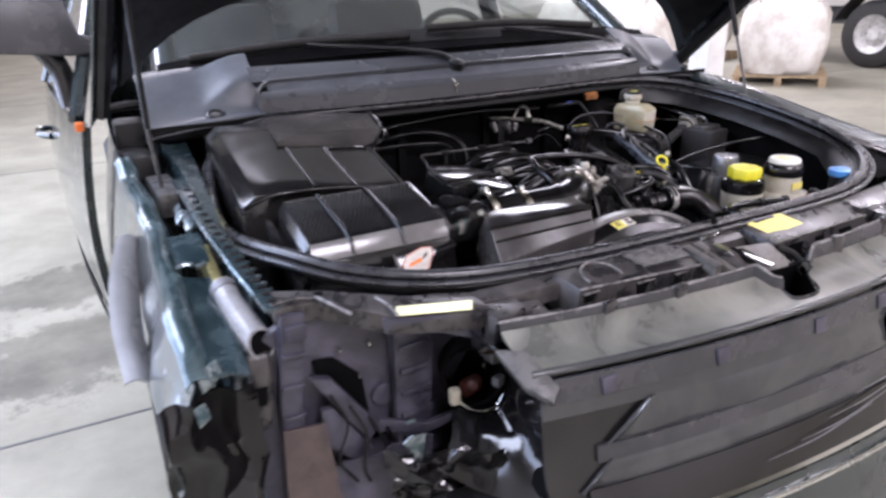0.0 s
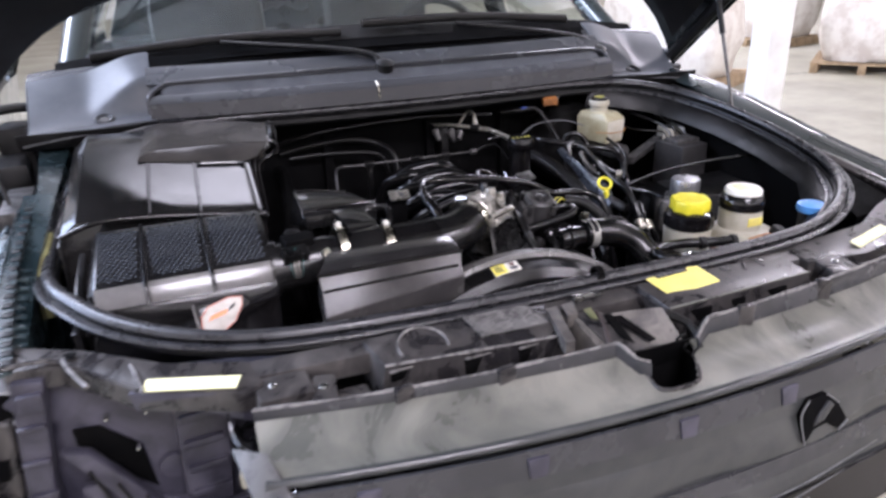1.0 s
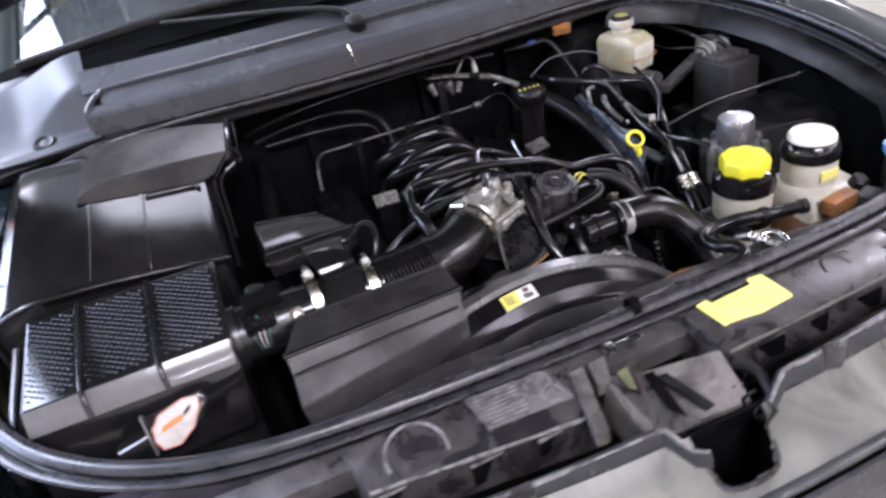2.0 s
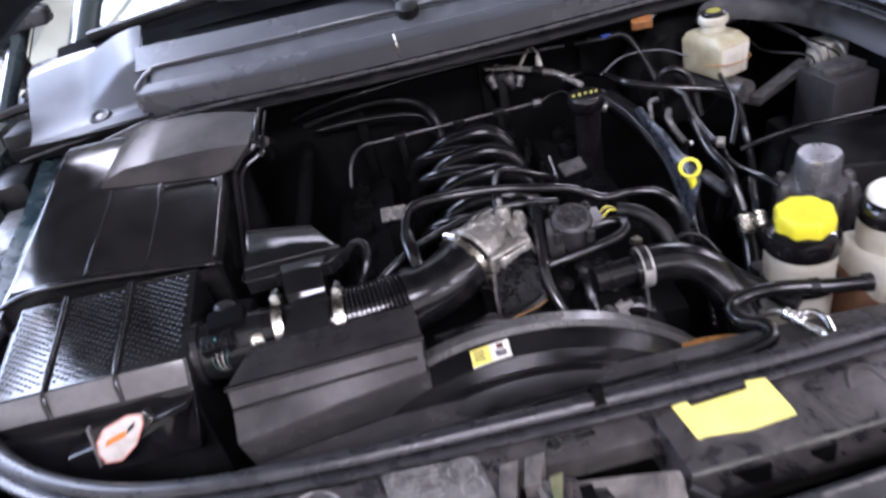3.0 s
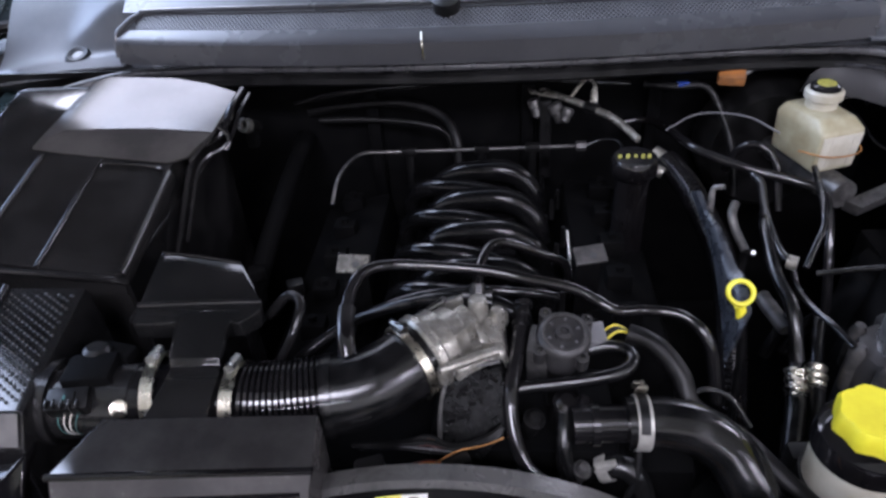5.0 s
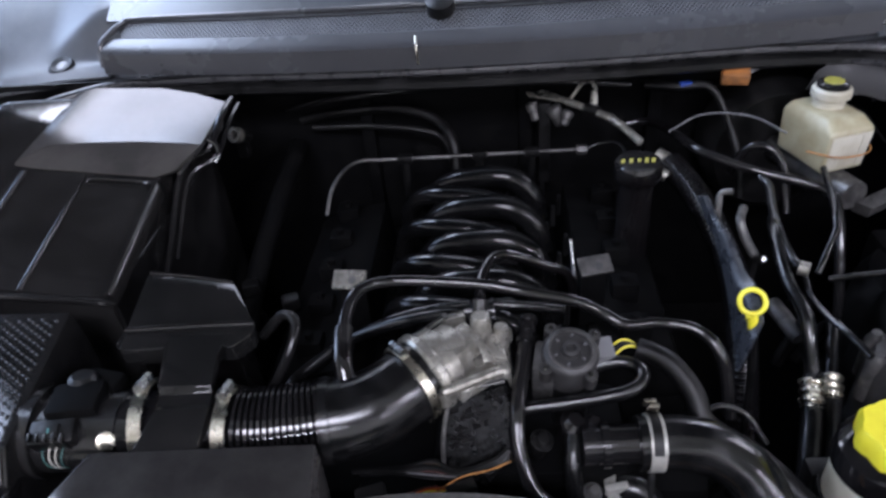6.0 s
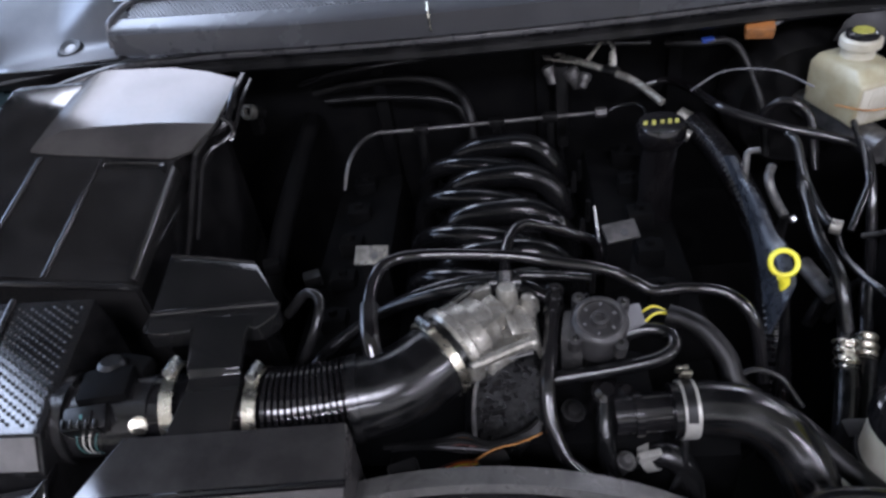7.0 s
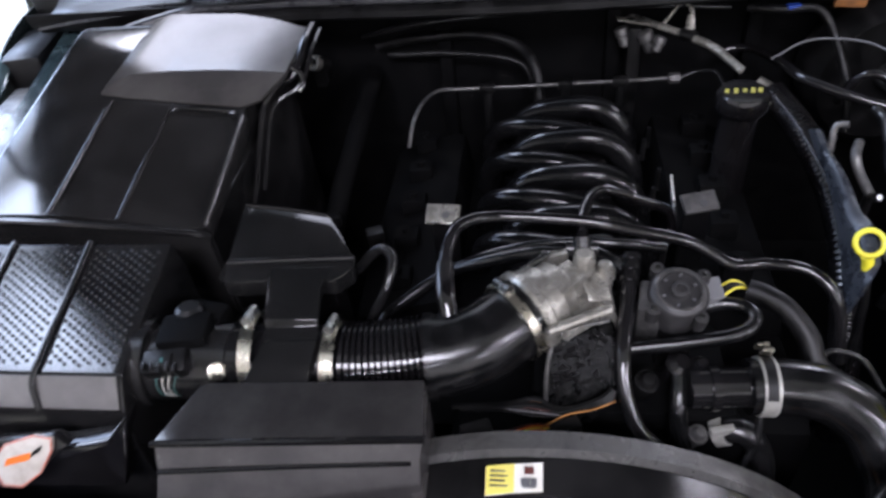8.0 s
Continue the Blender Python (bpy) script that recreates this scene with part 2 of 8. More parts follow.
def concrete():
    m, nt, b = shader("stained_concrete")
    tc = nt.nodes.new("ShaderNodeTexCoord")
    big = nt.nodes.new("ShaderNodeTexNoise")
    big.inputs["Scale"].default_value, big.inputs["Detail"].default_value, big.inputs["Roughness"].default_value = 1.3, 10, 0.68
    fine = nt.nodes.new("ShaderNodeTexNoise")
    fine.inputs["Scale"].default_value, fine.inputs["Detail"].default_value = 40, 4
    mix = nt.nodes.new("ShaderNodeMix")
    mix.data_type = 'RGBA'
    mix.inputs["A"].default_value, mix.inputs["B"].default_value = (0.175, 0.166, 0.124, 1), (0.285, 0.270, 0.208, 1)
    nt.links.new(tc.outputs["Object"], big.inputs["Vector"])
    nt.links.new(tc.outputs["Object"], fine.inputs["Vector"])
    wide = nt.nodes.new("ShaderNodeMapRange")
    wide.inputs["From Min"].default_value, wide.inputs["From Max"].default_value = 0.34, 0.62
    nt.links.new(big.outputs["Fac"], wide.inputs["Value"])
    nt.links.new(wide.outputs["Result"], mix.inputs["Factor"])
    last = mix.outputs["Result"]
    # two damp patches with ragged rims beside the car
    edge = nt.nodes.new("ShaderNodeTexNoise")
    edge.inputs["Scale"].default_value, edge.inputs["Detail"].default_value, edge.inputs["Roughness"].default_value = 6.0, 10, 0.74
    nt.links.new(tc.outputs["Object"], edge.inputs["Vector"])
    for cx, cy, rx, ry in ((-1.28, 3.15, 0.42, 0.34), (-1.28, 2.32, 0.40, 0.42)):
        mp = nt.nodes.new("ShaderNodeMapping")
        mp.inputs["Location"].default_value = (-cx / rx, -cy / ry, 0)
        mp.inputs["Scale"].default_value = (1 / rx, 1 / ry, 0)
        ln = nt.nodes.new("ShaderNodeVectorMath")
        ln.operation = 'LENGTH'
        ad = nt.nodes.new("ShaderNodeMath")
        ad.operation = 'MULTIPLY_ADD'
        ad.inputs[1].default_value = 2.2
        rg = nt.nodes.new("ShaderNodeMapRange")
        rg.inputs["From Min"].default_value, rg.inputs["From Max"].default_value = 2.14, 1.86
        mx = nt.nodes.new("ShaderNodeMix")
        mx.data_type = 'RGBA'
        damp = nt.nodes.new("ShaderNodeMix")
        damp.data_type = 'RGBA'
        damp.inputs["A"].default_value, damp.inputs["B"].default_value = (0.055, 0.051, 0.038, 1), (0.17, 0.16, 0.12, 1)
        nt.links.new(wide.outputs["Result"], damp.inputs["Factor"])
        nt.links.new(damp.outputs["Result"], mx.inputs["B"])
        nt.links.new(tc.outputs["Object"], mp.inputs["Vector"])
        nt.links.new(mp.outputs["Vector"], ln.inputs[0])
        nt.links.new(edge.outputs["Fac"], ad.inputs[0])
        nt.links.new(ln.outputs["Value"], ad.inputs[2])
        nt.links.new(ad.outputs["Value"], rg.inputs["Value"])
        nt.links.new(rg.outputs["Result"], mx.inputs["Factor"])
        nt.links.new(last, mx.inputs["A"])
        last = mx.outputs["Result"]
    nt.links.new(last, b.inputs["Base Color"])
    b.inputs["Roughness"].default_value = 0.55
    bp = nt.nodes.new("ShaderNodeBump")
    bp.inputs["Strength"].default_value, bp.inputs["Distance"].default_value = 0.2, 0.003
    nt.links.new(fine.outputs["Fac"], bp.inputs["Height"])
    nt.links.new(bp.outputs["Normal"], b.inputs["Normal"])
    return m


def glass(name, tint=(0.85, 0.9, 0.88)):
    m, nt, b = shader(name)
    b.inputs["Base Color"].default_value = (*tint, 1)
    b.inputs["Transmission Weight"].default_value = 1.0
    b.inputs["Roughness"].default_value = 0.02
    b.inputs["IOR"].default_value = 1.45
    return m


CONCRETE, GLASS = concrete(), glass("windscreen_glass")
MESHY = surface("cowl_mesh_plastic", (0.085, 0.089, 0.098), (0.115, 0.12, 0.13), (0.35, 0.5), scale=20, fine=500, bump=0.05)


# ---------------------------------------------------------------- building helpers
def thing(name, label, category, base=(0, 0, 0), group=""):
    ob = new(name)
    ob.location = base
    return tagged(ob, label, category, group)


def part(name, bm, material, parent=None, label="", sharp=38.0):
    """Links a bmesh, built in world places, as one mesh object under a thing or a part."""
    bmesh.ops.recalc_face_normals(bm, faces=bm.faces)
    for f in bm.faces:
        f.smooth = True
    lim = radians(sharp)
    for e in bm.edges:
        e.smooth = len(e.link_faces) == 2 and e.calc_face_angle(0.0) < lim
    me = bpy.data.meshes.new(name)
    bm.to_mesh(me)
    bm.free()
    me.materials.append(material)
    ob = new(name, me)
    if parent is not None:
        base = parent.location if parent.parent is None else Vector((0, 0, 0))
        ob.parent = parent
        ob.matrix_parent_inverse = Matrix.Translation(-base)
    if label:
        tagged(ob, label)
    return ob


def bevelled(bm, width, segments=2, angle=28.0):
    edges = [e for e in bm.edges if len(e.link_faces) == 2 and e.calc_face_angle(0.0) > radians(angle)]
    if width > 0 and edges:
        bmesh.ops.bevel(bm, geom=edges, offset=width, segments=segments, profile=0.6, affect='EDGES', clamp_overlap=True)
    return bm


def rbox(lo, hi, bev=0.004, turn=0.0, tilt=0.0, roll=0.0, segments=2):
    bm = bmesh.new()
    bmesh.ops.create_cube(bm, size=1)
    c = Vector([(lo[i] + hi[i]) / 2 for i in range(3)])
    d = Vector([abs(hi[i] - lo[i]) for i in range(3)])
    for v in bm.verts:
        v.co = Vector([v.co[i] * d[i] for i in range(3)])
    bevelled(bm, bev, segments)
    bmesh.ops.transform(bm, matrix=pose(*c, tilt, roll, turn), verts=bm.verts)
    return bm


def loft(rings, bev=0.0, caps=True, closed=True, segments=2):
    bm = bmesh.new()
    rows = [[bm.verts.new(p) for p in ring] for ring in rings]
    n = len(rows[0])
    for a, b in zip(rows, rows[1:]):
        for i in range(n if closed else n - 1):
            bm.faces.new((a[i], a[(i + 1) % n], b[(i + 1) % n], b[i]))
    if caps and closed:
        bm.faces.new(rows[0])
        bm.faces.new(rows[-1])
    bmesh.ops.recalc_face_normals(bm, faces=bm.faces)
    return bevelled(bm, bev, segments)


def slab(poly, down, bev=0.003, segments=2):
    """A plate: a polygon of places, thickened by the vector down."""
    d = Vector(down)
    return loft([[Vector(p) for p in poly], [Vector(p) + d for p in poly]], bev, segments=segments)


def spline(pts, res=6):
    p = [Vector(q) for q in pts]
    if len(p) < 3:
        return p
    p = [p[0] * 2 - p[1]] + p + [p[-1] * 2 - p[-2]]
    out = []
    for i in range(1, len(p) - 2):
        a, b, c, d = p[i - 1], p[i], p[i + 1], p[i + 2]
        for k in range(res):
            t = k / res
            out.append(0.5 * (2 * b + (c - a) * t + (2 * a - 5 * b + 4 * c - d) * t * t + (3 * b - a - 3 * c + d) * t ** 3))
    out.append(p[-2])
    return out


def tube(pts, r, seg=10, res=6, flat=1.0, loop=False):
    """A round bar through places; r a number or a function of 0..1 along it; flat squashes it upwards."""
    if loop:
        q = spline(list(pts) + [pts[0]], res)[:-1]
    else:
        q = spline(pts, res)
    n = len(q)
    bm = bmesh.new()
    rows = []
    up = Vector((0, 0, 1))
    side = None
    for i, c in enumerate(q):
        t = (q[(i + 1) % n] - q[i - 1]) if loop else (q[min(i + 1, n - 1)] - q[max(i - 1, 0)])
        t.normalize()
        if side is None:
            side = t.cross(up if abs(t.z) < 0.9 else Vector((1, 0, 0))).normalized()
        side = (side - t * side.dot(t)).normalized()
        nor = side.cross(t)
        rad = r(i / max(n - 1, 1)) if callable(r) else r
        rows.append([bm.verts.new(c + rad * (math.cos(a) * side + flat * math.sin(a) * nor)) for a in (2 * math.pi * k / seg for k in range(seg))])
    pairs = list(zip(rows, rows[1:])) + ([(rows[-1], rows[0])] if loop else [])
    for a, b in pairs:
        for k in range(seg):
            bm.faces.new((a[k], a[(k + 1) % seg], b[(k + 1) % seg], b[k]))
    if not loop:
        bm.faces.new(rows[0])
        bm.faces.new(rows[-1])
    return bm


def lathe(profile, centre, axis=(0, 0, 1), seg=24, bev=0.0):
    """(radius, height) pairs turned about an axis through centre."""
    m = Matrix.Translation(centre) @ Vector(axis).to_track_quat('Z', 'Y').to_matrix().to_4x4()
    bm = bmesh.new()
    rows = []
    for r, h in profile:
        rows.append([bm.verts.new(m @ Vector((r * math.cos(a), r * math.sin(a), h))) for a in (2 * math.pi * k / seg for k in range(seg))])
    for a, b in zip(rows, rows[1:]):
        for k in range(seg):
            bm.faces.new((a[k], a[(k + 1) % seg], b[(k + 1) % seg], b[k]))
    bm.faces.new(rows[0])
    bm.faces.new(rows[-1])
    return bm


def ring(centre, axis, r, wide, thick, seg=32):
    """A flat band round an axis, such as a hose clamp."""
    return closed_lathe([(r, -wide / 2), (r + thick, -wide / 2), (r + thick, wide / 2), (r, wide / 2)], centre, axis, seg)


def closed_lathe(profile, centre, axis=(0, 0, 1), seg=32):
    m = Matrix.Translation(centre) @ Vector(axis).to_track_quat('Z', 'Y').to_matrix().to_4x4()
    bm = bmesh.new()
    rows = []
    for r, h in profile:
        rows.append([bm.verts.new(m @ Vector((r * math.cos(a), r * math.sin(a), h))) for a in (2 * math.pi * k / seg for k in range(seg))])
    for a, b in zip(rows, rows[1:] + rows[:1]):
        for k in range(seg):
            bm.faces.new((a[k], a[(k + 1) % seg], b[(k + 1) % seg], b[k]))
    return bm


def merged(*bms):
    out = bmesh.new()
    for b in bms:
        me = bpy.data.meshes.new("tmp")
        b.to_mesh(me)
        b.free()
        out.from_mesh(me)
        bpy.data.meshes.remove(me)
    return out


def sheet(grid, thick=0.003):
    """A surface from rows of places, given a thickness."""
    bm = bmesh.new()
    rows = [[bm.verts.new(p) for p in row] for row in grid]
    for a, b in zip(rows, rows[1:]):
        for i in range(len(a) - 1):
            bm.faces.new((a[i], a[i + 1], b[i + 1], b[i]))
    bmesh.ops.recalc_face_normals(bm, faces=bm.faces)
    bmesh.ops.solidify(bm, geom=list(bm.faces), thickness=thick)
    return bm

# ---------------------------------------------------------------- lamps of the hall
area_lamp("doorway_daylight", look((-5.5, 3.6, 2.5), (0, 3.6, 2.2)), 7.0, 4.8, 560, (0.68, 0.84, 1.0))
area_lamp("skylight", look((-4.2, 2.9, 6.1), (-4.2, 2.901, 0)), 2.2, 5.2, 500, (0.78, 0.90, 1.0))
for lx, ly, watts in ((-4.4, 6.6, 140), (-0.3, 5.9, 70), (7.2, 9.6, 620)):
    area_lamp("skylight", look((lx, ly, 6.1), (lx, ly + 0.001, 0)), 4.0 if lx > 1 else 2.4, 3.0 if lx > 1 else 2.2, watts, (0.97, 0.99, 1.0))
area_lamp("skylight", look((-0.1, -4.9, 6.1), (-0.1, -4.899, 0)), 3.2, 1.8, 520, (1.0, 0.985, 0.96))
for lx in (0.1, 6.0, 12.0, 18.0):
    for ly in (-8.8, -4.4, 2.4, 9.0, 15.5, 22.0):
        front = ly < 0
        if (lx > 7 or ly != 9.0) and (lx, ly) not in ((0.1, -4.4), (0.1, 2.4)):
            area_lamp("ceiling_strip", look((lx, ly, 5.3), (lx, ly + 0.001, 0)), 2.8, 0.22 if front else 0.5, 190 if front else 150, (1.0, 0.98, 0.95))

# ---------------------------------------------------------------- the warehouse
def warehouse():
    x0, x1, y0, y1, h = -5.6, 24.0, -11.0, 27.0, 6.2
    fl = part("floor", rbox((x0 - 0.3, y0 - 0.3, -0.2), (x1 + 0.3, y1 + 0.3, 0.0), 0), CONCRETE)
    tagged(fl, "pale stained concrete warehouse floor", "floor", kind="structure")
    # saw-cut joints between the floor slabs
    for k, y in enumerate((-7.4, -2.9, 1.665, 6.2, 10.7, 15.2)):
        tagged(part("floor_joint", rbox((x0, y - 0.006, -0.001), (x1, y + 0.006, 0.0025), 0), TRUSS), "dark saw-cut joint in the concrete floor", "floor joint", kind="structure")
    for name, lo, hi in (("wall_north", (x0 - 0.3, y1, 0), (x1 + 0.3, y1 + 0.3, h)), ("wall_south", (x0 - 0.3, y0 - 0.3, 0), (x1 + 0.3, y0, h)),
                         ("wall_east", (x1, y0, 0), (x1 + 0.3, y1, h))):
        tagged(part(name, rbox(lo, hi, 0), WALL), "pale painted warehouse wall", "wall", kind="structure")
    # the west wall with its wide loading doorway
    d0, d1, dh = 0.0, 7.2, 5.0
    bm = merged(rbox((x0 - 0.3, y0, 0), (x0, d0, h), 0), rbox((x0 - 0.3, d1, 0), (x0, y1, h), 0), rbox((x0 - 0.3, d0, dh), (x0, d1, h), 0))
    tagged(part("wall_west", bm, WALL), "pale painted wall with a wide open loading doorway", "wall", kind="structure")
    bm = rbox((x0 - 0.3, y0 - 0.3, h), (x1 + 0.3, y1 + 0.3, h + 0.2), 0)
    tagged(part("ceiling", bm, CEIL), "pale metal deck ceiling", "ceiling", kind="structure")
    # roof trusses
    for k in range(9):
        y = y0 + 2.2 + 4.2 * k
        pieces = [rbox((x0, y - 0.05, h - 0.12), (x1, y + 0.05, h - 0.02), 0), rbox((x0, y - 0.05, h - 0.80), (x1, y + 0.05, h - 0.70), 0)]
        n = 22
        for i in range(n):
            xa, xb = x0 + (x1 - x0) * i / n, x0 + (x1 - x0) * (i + 0.5) / n
            xc = x0 + (x1 - x0) * (i + 1) / n
            pieces.append(tube([(xa, y, h - 0.74), (xb, y, h - 0.08)], 0.03, 6))
            pieces.append(tube([(xb, y, h - 0.08), (xc, y, h - 0.74)], 0.03, 6))
        tagged(part("roof_truss", merged(*pieces), TRUSS), "dark steel lattice roof truss under the ceiling", "roof truss", "roof trusses")
    # the square white column
    bm = rbox((4.14, 3.84, 0), (4.37, 4.06, h), 0.01)
    col = part("column", bm, WHITECOL)
    tagged(col, "white painted square column", "column", kind="structure")


warehouse()


def pallet(cx, cy, turn):
    t = thing("pallet", "worn wooden pallet under a bulk bag", "pallet", (cx, cy, 0), "pallets on the floor")
    for i in range(7):
        x = -0.6 + 0.2 * i
        part("board", rbox((x - 0.045, -0.6, 0.11), (x + 0.045, 0.6, 0.135), 0.004), WOOD, t)
    for y in (-0.55, 0.0, 0.55):
        part("stringer", rbox((-0.65, y - 0.045, 0.025), (0.65, y + 0.045, 0.11), 0.004), WOOD, t)
        part("board", rbox((-0.65, y - 0.05, 0.0), (0.65, y + 0.05, 0.025), 0.003), WOOD, t)
    for c in t.children:
        c.matrix_parent_inverse = Matrix.Identity(4)
    t.rotation_euler = (0, 0, radians(turn))
    return t


def bulk_bag(cx, cy, turn, high, seed):
    """A slumped cloth sack on a pallet, with four lifting loops."""
    t = thing("bulk_bag", "full white woven bulk bag slumped on a pallet", "bulk bag", (cx, cy, 0.139), "bulk bags on pallets")
    rows = []
    seg = 40
    for j in range(13):
        v = j / 12
        row = []
        for k in range(seg):
            a = 2 * math.pi * k / seg
            c, s = math.cos(a), math.sin(a)
            sq = 1 / max(abs(c), abs(s)) ** 0.6
            r = 0.56 * sq * (0.90 + 0.16 * math.sin(math.pi * min(1, v * 1.15)) - 0.42 * max(0, v - 0.82) / 0.18)
            p = Vector((r * c, r * s, v * high))
            p += 0.05 * noise.noise_vector(p * 3.1 + Vector((seed, 0, 0))) * (1 if v > 0.02 else 0)
            p.z = max(p.z, 0.0) if v > 0.02 else 0.0
            row.append(p)
        rows.append(row)
    part("sack", loft(rows), BAG, t, sharp=70)
    for sx, sy in ((1, 1), (1, -1), (-1, 1), (-1, -1)):
        part("lifting_loop", tube([(0.36 * sx, 0.36 * sy, high * 0.9), (0.40 * sx, 0.36 * sy, high + 0.12), (0.30 * sx, 0.30 * sy, high + 0.16), (0.24 * sx, 0.36 * sy, high * 0.94)], 0.02, 6), BAG, t)
    for c in t.children:
        c.matrix_parent_inverse = Matrix.Identity(4)
    t.rotation_euler = (0, 0, radians(turn))
    return t


for cx, cy, turn, high, seed in ((8.1, 6.1, 38, 1.05, 1), (5.3, 6.3, 30, 1.1, 5), (7.3, 9.9, 20, 1.15, 9), (9.2, 8.9, 10, 1.1, 13)):
    pallet(cx, cy, turn)
    bulk_bag(cx, cy, turn, high, seed)


def truck(cx, cy):
    """The rear corner of a lorry: chassis rail, axle, wheels with white rims, and a plain box body."""
    t = thing("lorry", "parked lorry with black tyres and white steel rims", "lorry", (cx, cy, 0))
    def wheel(x, y):
        w = part("wheel", closed_lathe([(0.30, -0.13), (0.47, -0.135), (0.52, -0.10), (0.52, 0.10), (0.47, 0.135), (0.30, 0.13)], (x, y, 0.52), (1, 0, 0), 40), TYRE, t, "black lorry tyre")
        part("rim", merged(closed_lathe([(0.20, -0.02), (0.30, -0.12), (0.33, -0.13), (0.33, 0.12), (0.30, 0.12), (0.20, 0.03)], (x, y, 0.52), (1, 0, 0), 32),
                           lathe([(0.09, -0.10), (0.09, -0.02), (0.22, -0.01), (0.22, 0.02), (0.09, 0.05)], (x, y, 0.52), (1, 0, 0), 24)), WHITERIM, w, "white painted steel rim")
        for i in range(8):
            a = 2 * math.pi * i / 8
            part("wheel_nut", lathe([(0.014, -0.045), (0.014, -0.01)], (x, y + 0.15 * math.cos(a), 0.52 + 0.15 * math.sin(a)), (1, 0, 0), 6), STEEL, w)
    wheel(cx, cy)
    wheel(cx, cy - 1.25)
    wheel(cx + 1.9, cy)
    wheel(cx + 1.9, cy - 1.25)
    for y in (cy, cy - 1.25):
        part("axle", tube([(cx, y, 0.52), (cx + 1.9, y, 0.52)], 0.06, 10), TRUSS, t)
    for x in (cx + 0.55, cx + 1.35):
        part("chassis_rail", rbox((x - 0.05, cy - 3.4, 0.62), (x + 0.05, cy + 3.0, 0.86), 0.01), TRUSS, t)
    part("load_body", rbox((cx - 0.25, cy - 3.5, 1.12), (cx + 2.15, cy + 3.1, 3.4), 0.02), TRUSS, t, "dark box body")
    part("mudguard", sheet([[(cx - 0.2 + 0.4 * i, cy + 0.66 * math.cos(a), 0.52 + 0.66 * math.sin(a)) for i in range(2)] for a in (0.1 * math.pi * k for k in range(1, 10))], 0.012), TYRE, t)


truck(10.35, 6.15)

# ---------------------------------------------------------------- the car
suv = thing("suv", "damaged dark green off-road car, bonnet raised, one lamp missing", "car", (0, 2.0, 0))


def smooth_step(a, b, x):
    t = max(0.0, min(1.0, (x - a) / (b - a)))
    return t * t * (3 - 2 * t)


# --- engine bay shell
part("under_tray", rbox((-0.80, 0.06, 0.56), (0.80, 0.98, 0.60), 0.005), DULL, suv, "black plastic under tray")
# firewall and right wing take a near-zero black that includes the bay's shade
part("firewall", loft([[(-0.80, 0.965, 0.56), (0.80, 0.965, 0.56), (0.80, 1.0, 0.56), (-0.80, 1.0, 0.56)], [(-0.80, 0.955, 1.17), (0.80, 0.955, 1.17), (0.80, 1.0, 1.17), (-0.80, 1.0, 1.17)]], 0.004), SHADEBLACK, suv, "black insulated firewall")
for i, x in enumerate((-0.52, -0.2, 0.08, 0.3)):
    part("firewall_rib", rbox((x - 0.012, 0.935, 0.75), (x + 0.012, 0.96, 1.12), 0.006), SHADEBLACK, suv)
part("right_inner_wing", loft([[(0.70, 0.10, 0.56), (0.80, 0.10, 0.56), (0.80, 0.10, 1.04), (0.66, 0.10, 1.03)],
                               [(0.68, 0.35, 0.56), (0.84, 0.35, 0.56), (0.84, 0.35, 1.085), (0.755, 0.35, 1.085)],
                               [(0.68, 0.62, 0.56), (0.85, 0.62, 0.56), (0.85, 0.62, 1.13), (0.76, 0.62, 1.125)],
                               [(0.66, 0.98, 0.56), (0.86, 0.98, 0.56), (0.86, 0.98, 1.185), (0.70, 0.98, 1.17)]], 0.0), SHADEBLACK, suv, "black inner wing")
part("left_inner_wing", loft([[(-0.84, 0.16, 0.56), (-0.80, 0.16, 0.56), (-0.775, 0.16, 1.045), (-0.80, 0.16, 1.05)],
                              [(-0.85, 0.40, 0.56), (-0.79, 0.40, 0.56), (-0.79, 0.40, 1.075), (-0.815, 0.40, 1.08)],
                              [(-0.85, 0.70, 0.56), (-0.79, 0.70, 0.56), (-0.785, 0.70, 1.125), (-0.82, 0.70, 1.13)],
                              [(-0.87, 0.98, 0.56), (-0.78, 0.98, 0.56), (-0.78, 0.98, 1.165), (-0.85, 0.98, 1.17)]], 0.0), APRON, suv, "teal painted inner wing")
part("radiator", rbox((-0.43, 0.035, 0.52), (0.62, 0.10, 0.985), 0.006), DULL, suv, "black radiator core")
part("radiator_top_cover", slab([(-0.46, 0.03, 1.0), (0.62, 0.03, 1.0), (0.62, 0.135, 0.975), (0.30, 0.140, 0.985), (-0.20, 0.128, 1.0), (-0.40, 0.11, 0.985), (-0.46, 0.106, 0.98)], (0, 0, -0.02), 0.003), FILM, suv, "dusty black radiator cover")
# strut towers
for sx in (-1, 1):
    part("strut_tower", lathe([(0.12, 0.60), (0.115, 0.90), (0.10, 0.93), (0.05, 0.94), (0.05, 0.95), (0.02, 0.955)], (0.66 * sx, 0.62, 0), (0, 0, 1), 28), DULL, suv)

# --- bonnet seal: a ribbed rubber rim round the whole opening
half = [(0.0, 0.028, 1.052), (0.25, 0.030, 1.053), (0.44, 0.045, 1.055), (0.56, 0.080, 1.061), (0.655, 0.140, 1.071), (0.72, 0.215, 1.083), (0.76, 0.31, 1.098),
        (0.782, 0.45, 1.119), (0.778, 0.60, 1.142), (0.755, 0.71, 1.158), (0.705, 0.785, 1.174), (0.63, 0.835, 1.186), (0.55, 0.860, 1.191), (0.40, 0.868, 1.193), (0.20, 0.862, 1.193)]
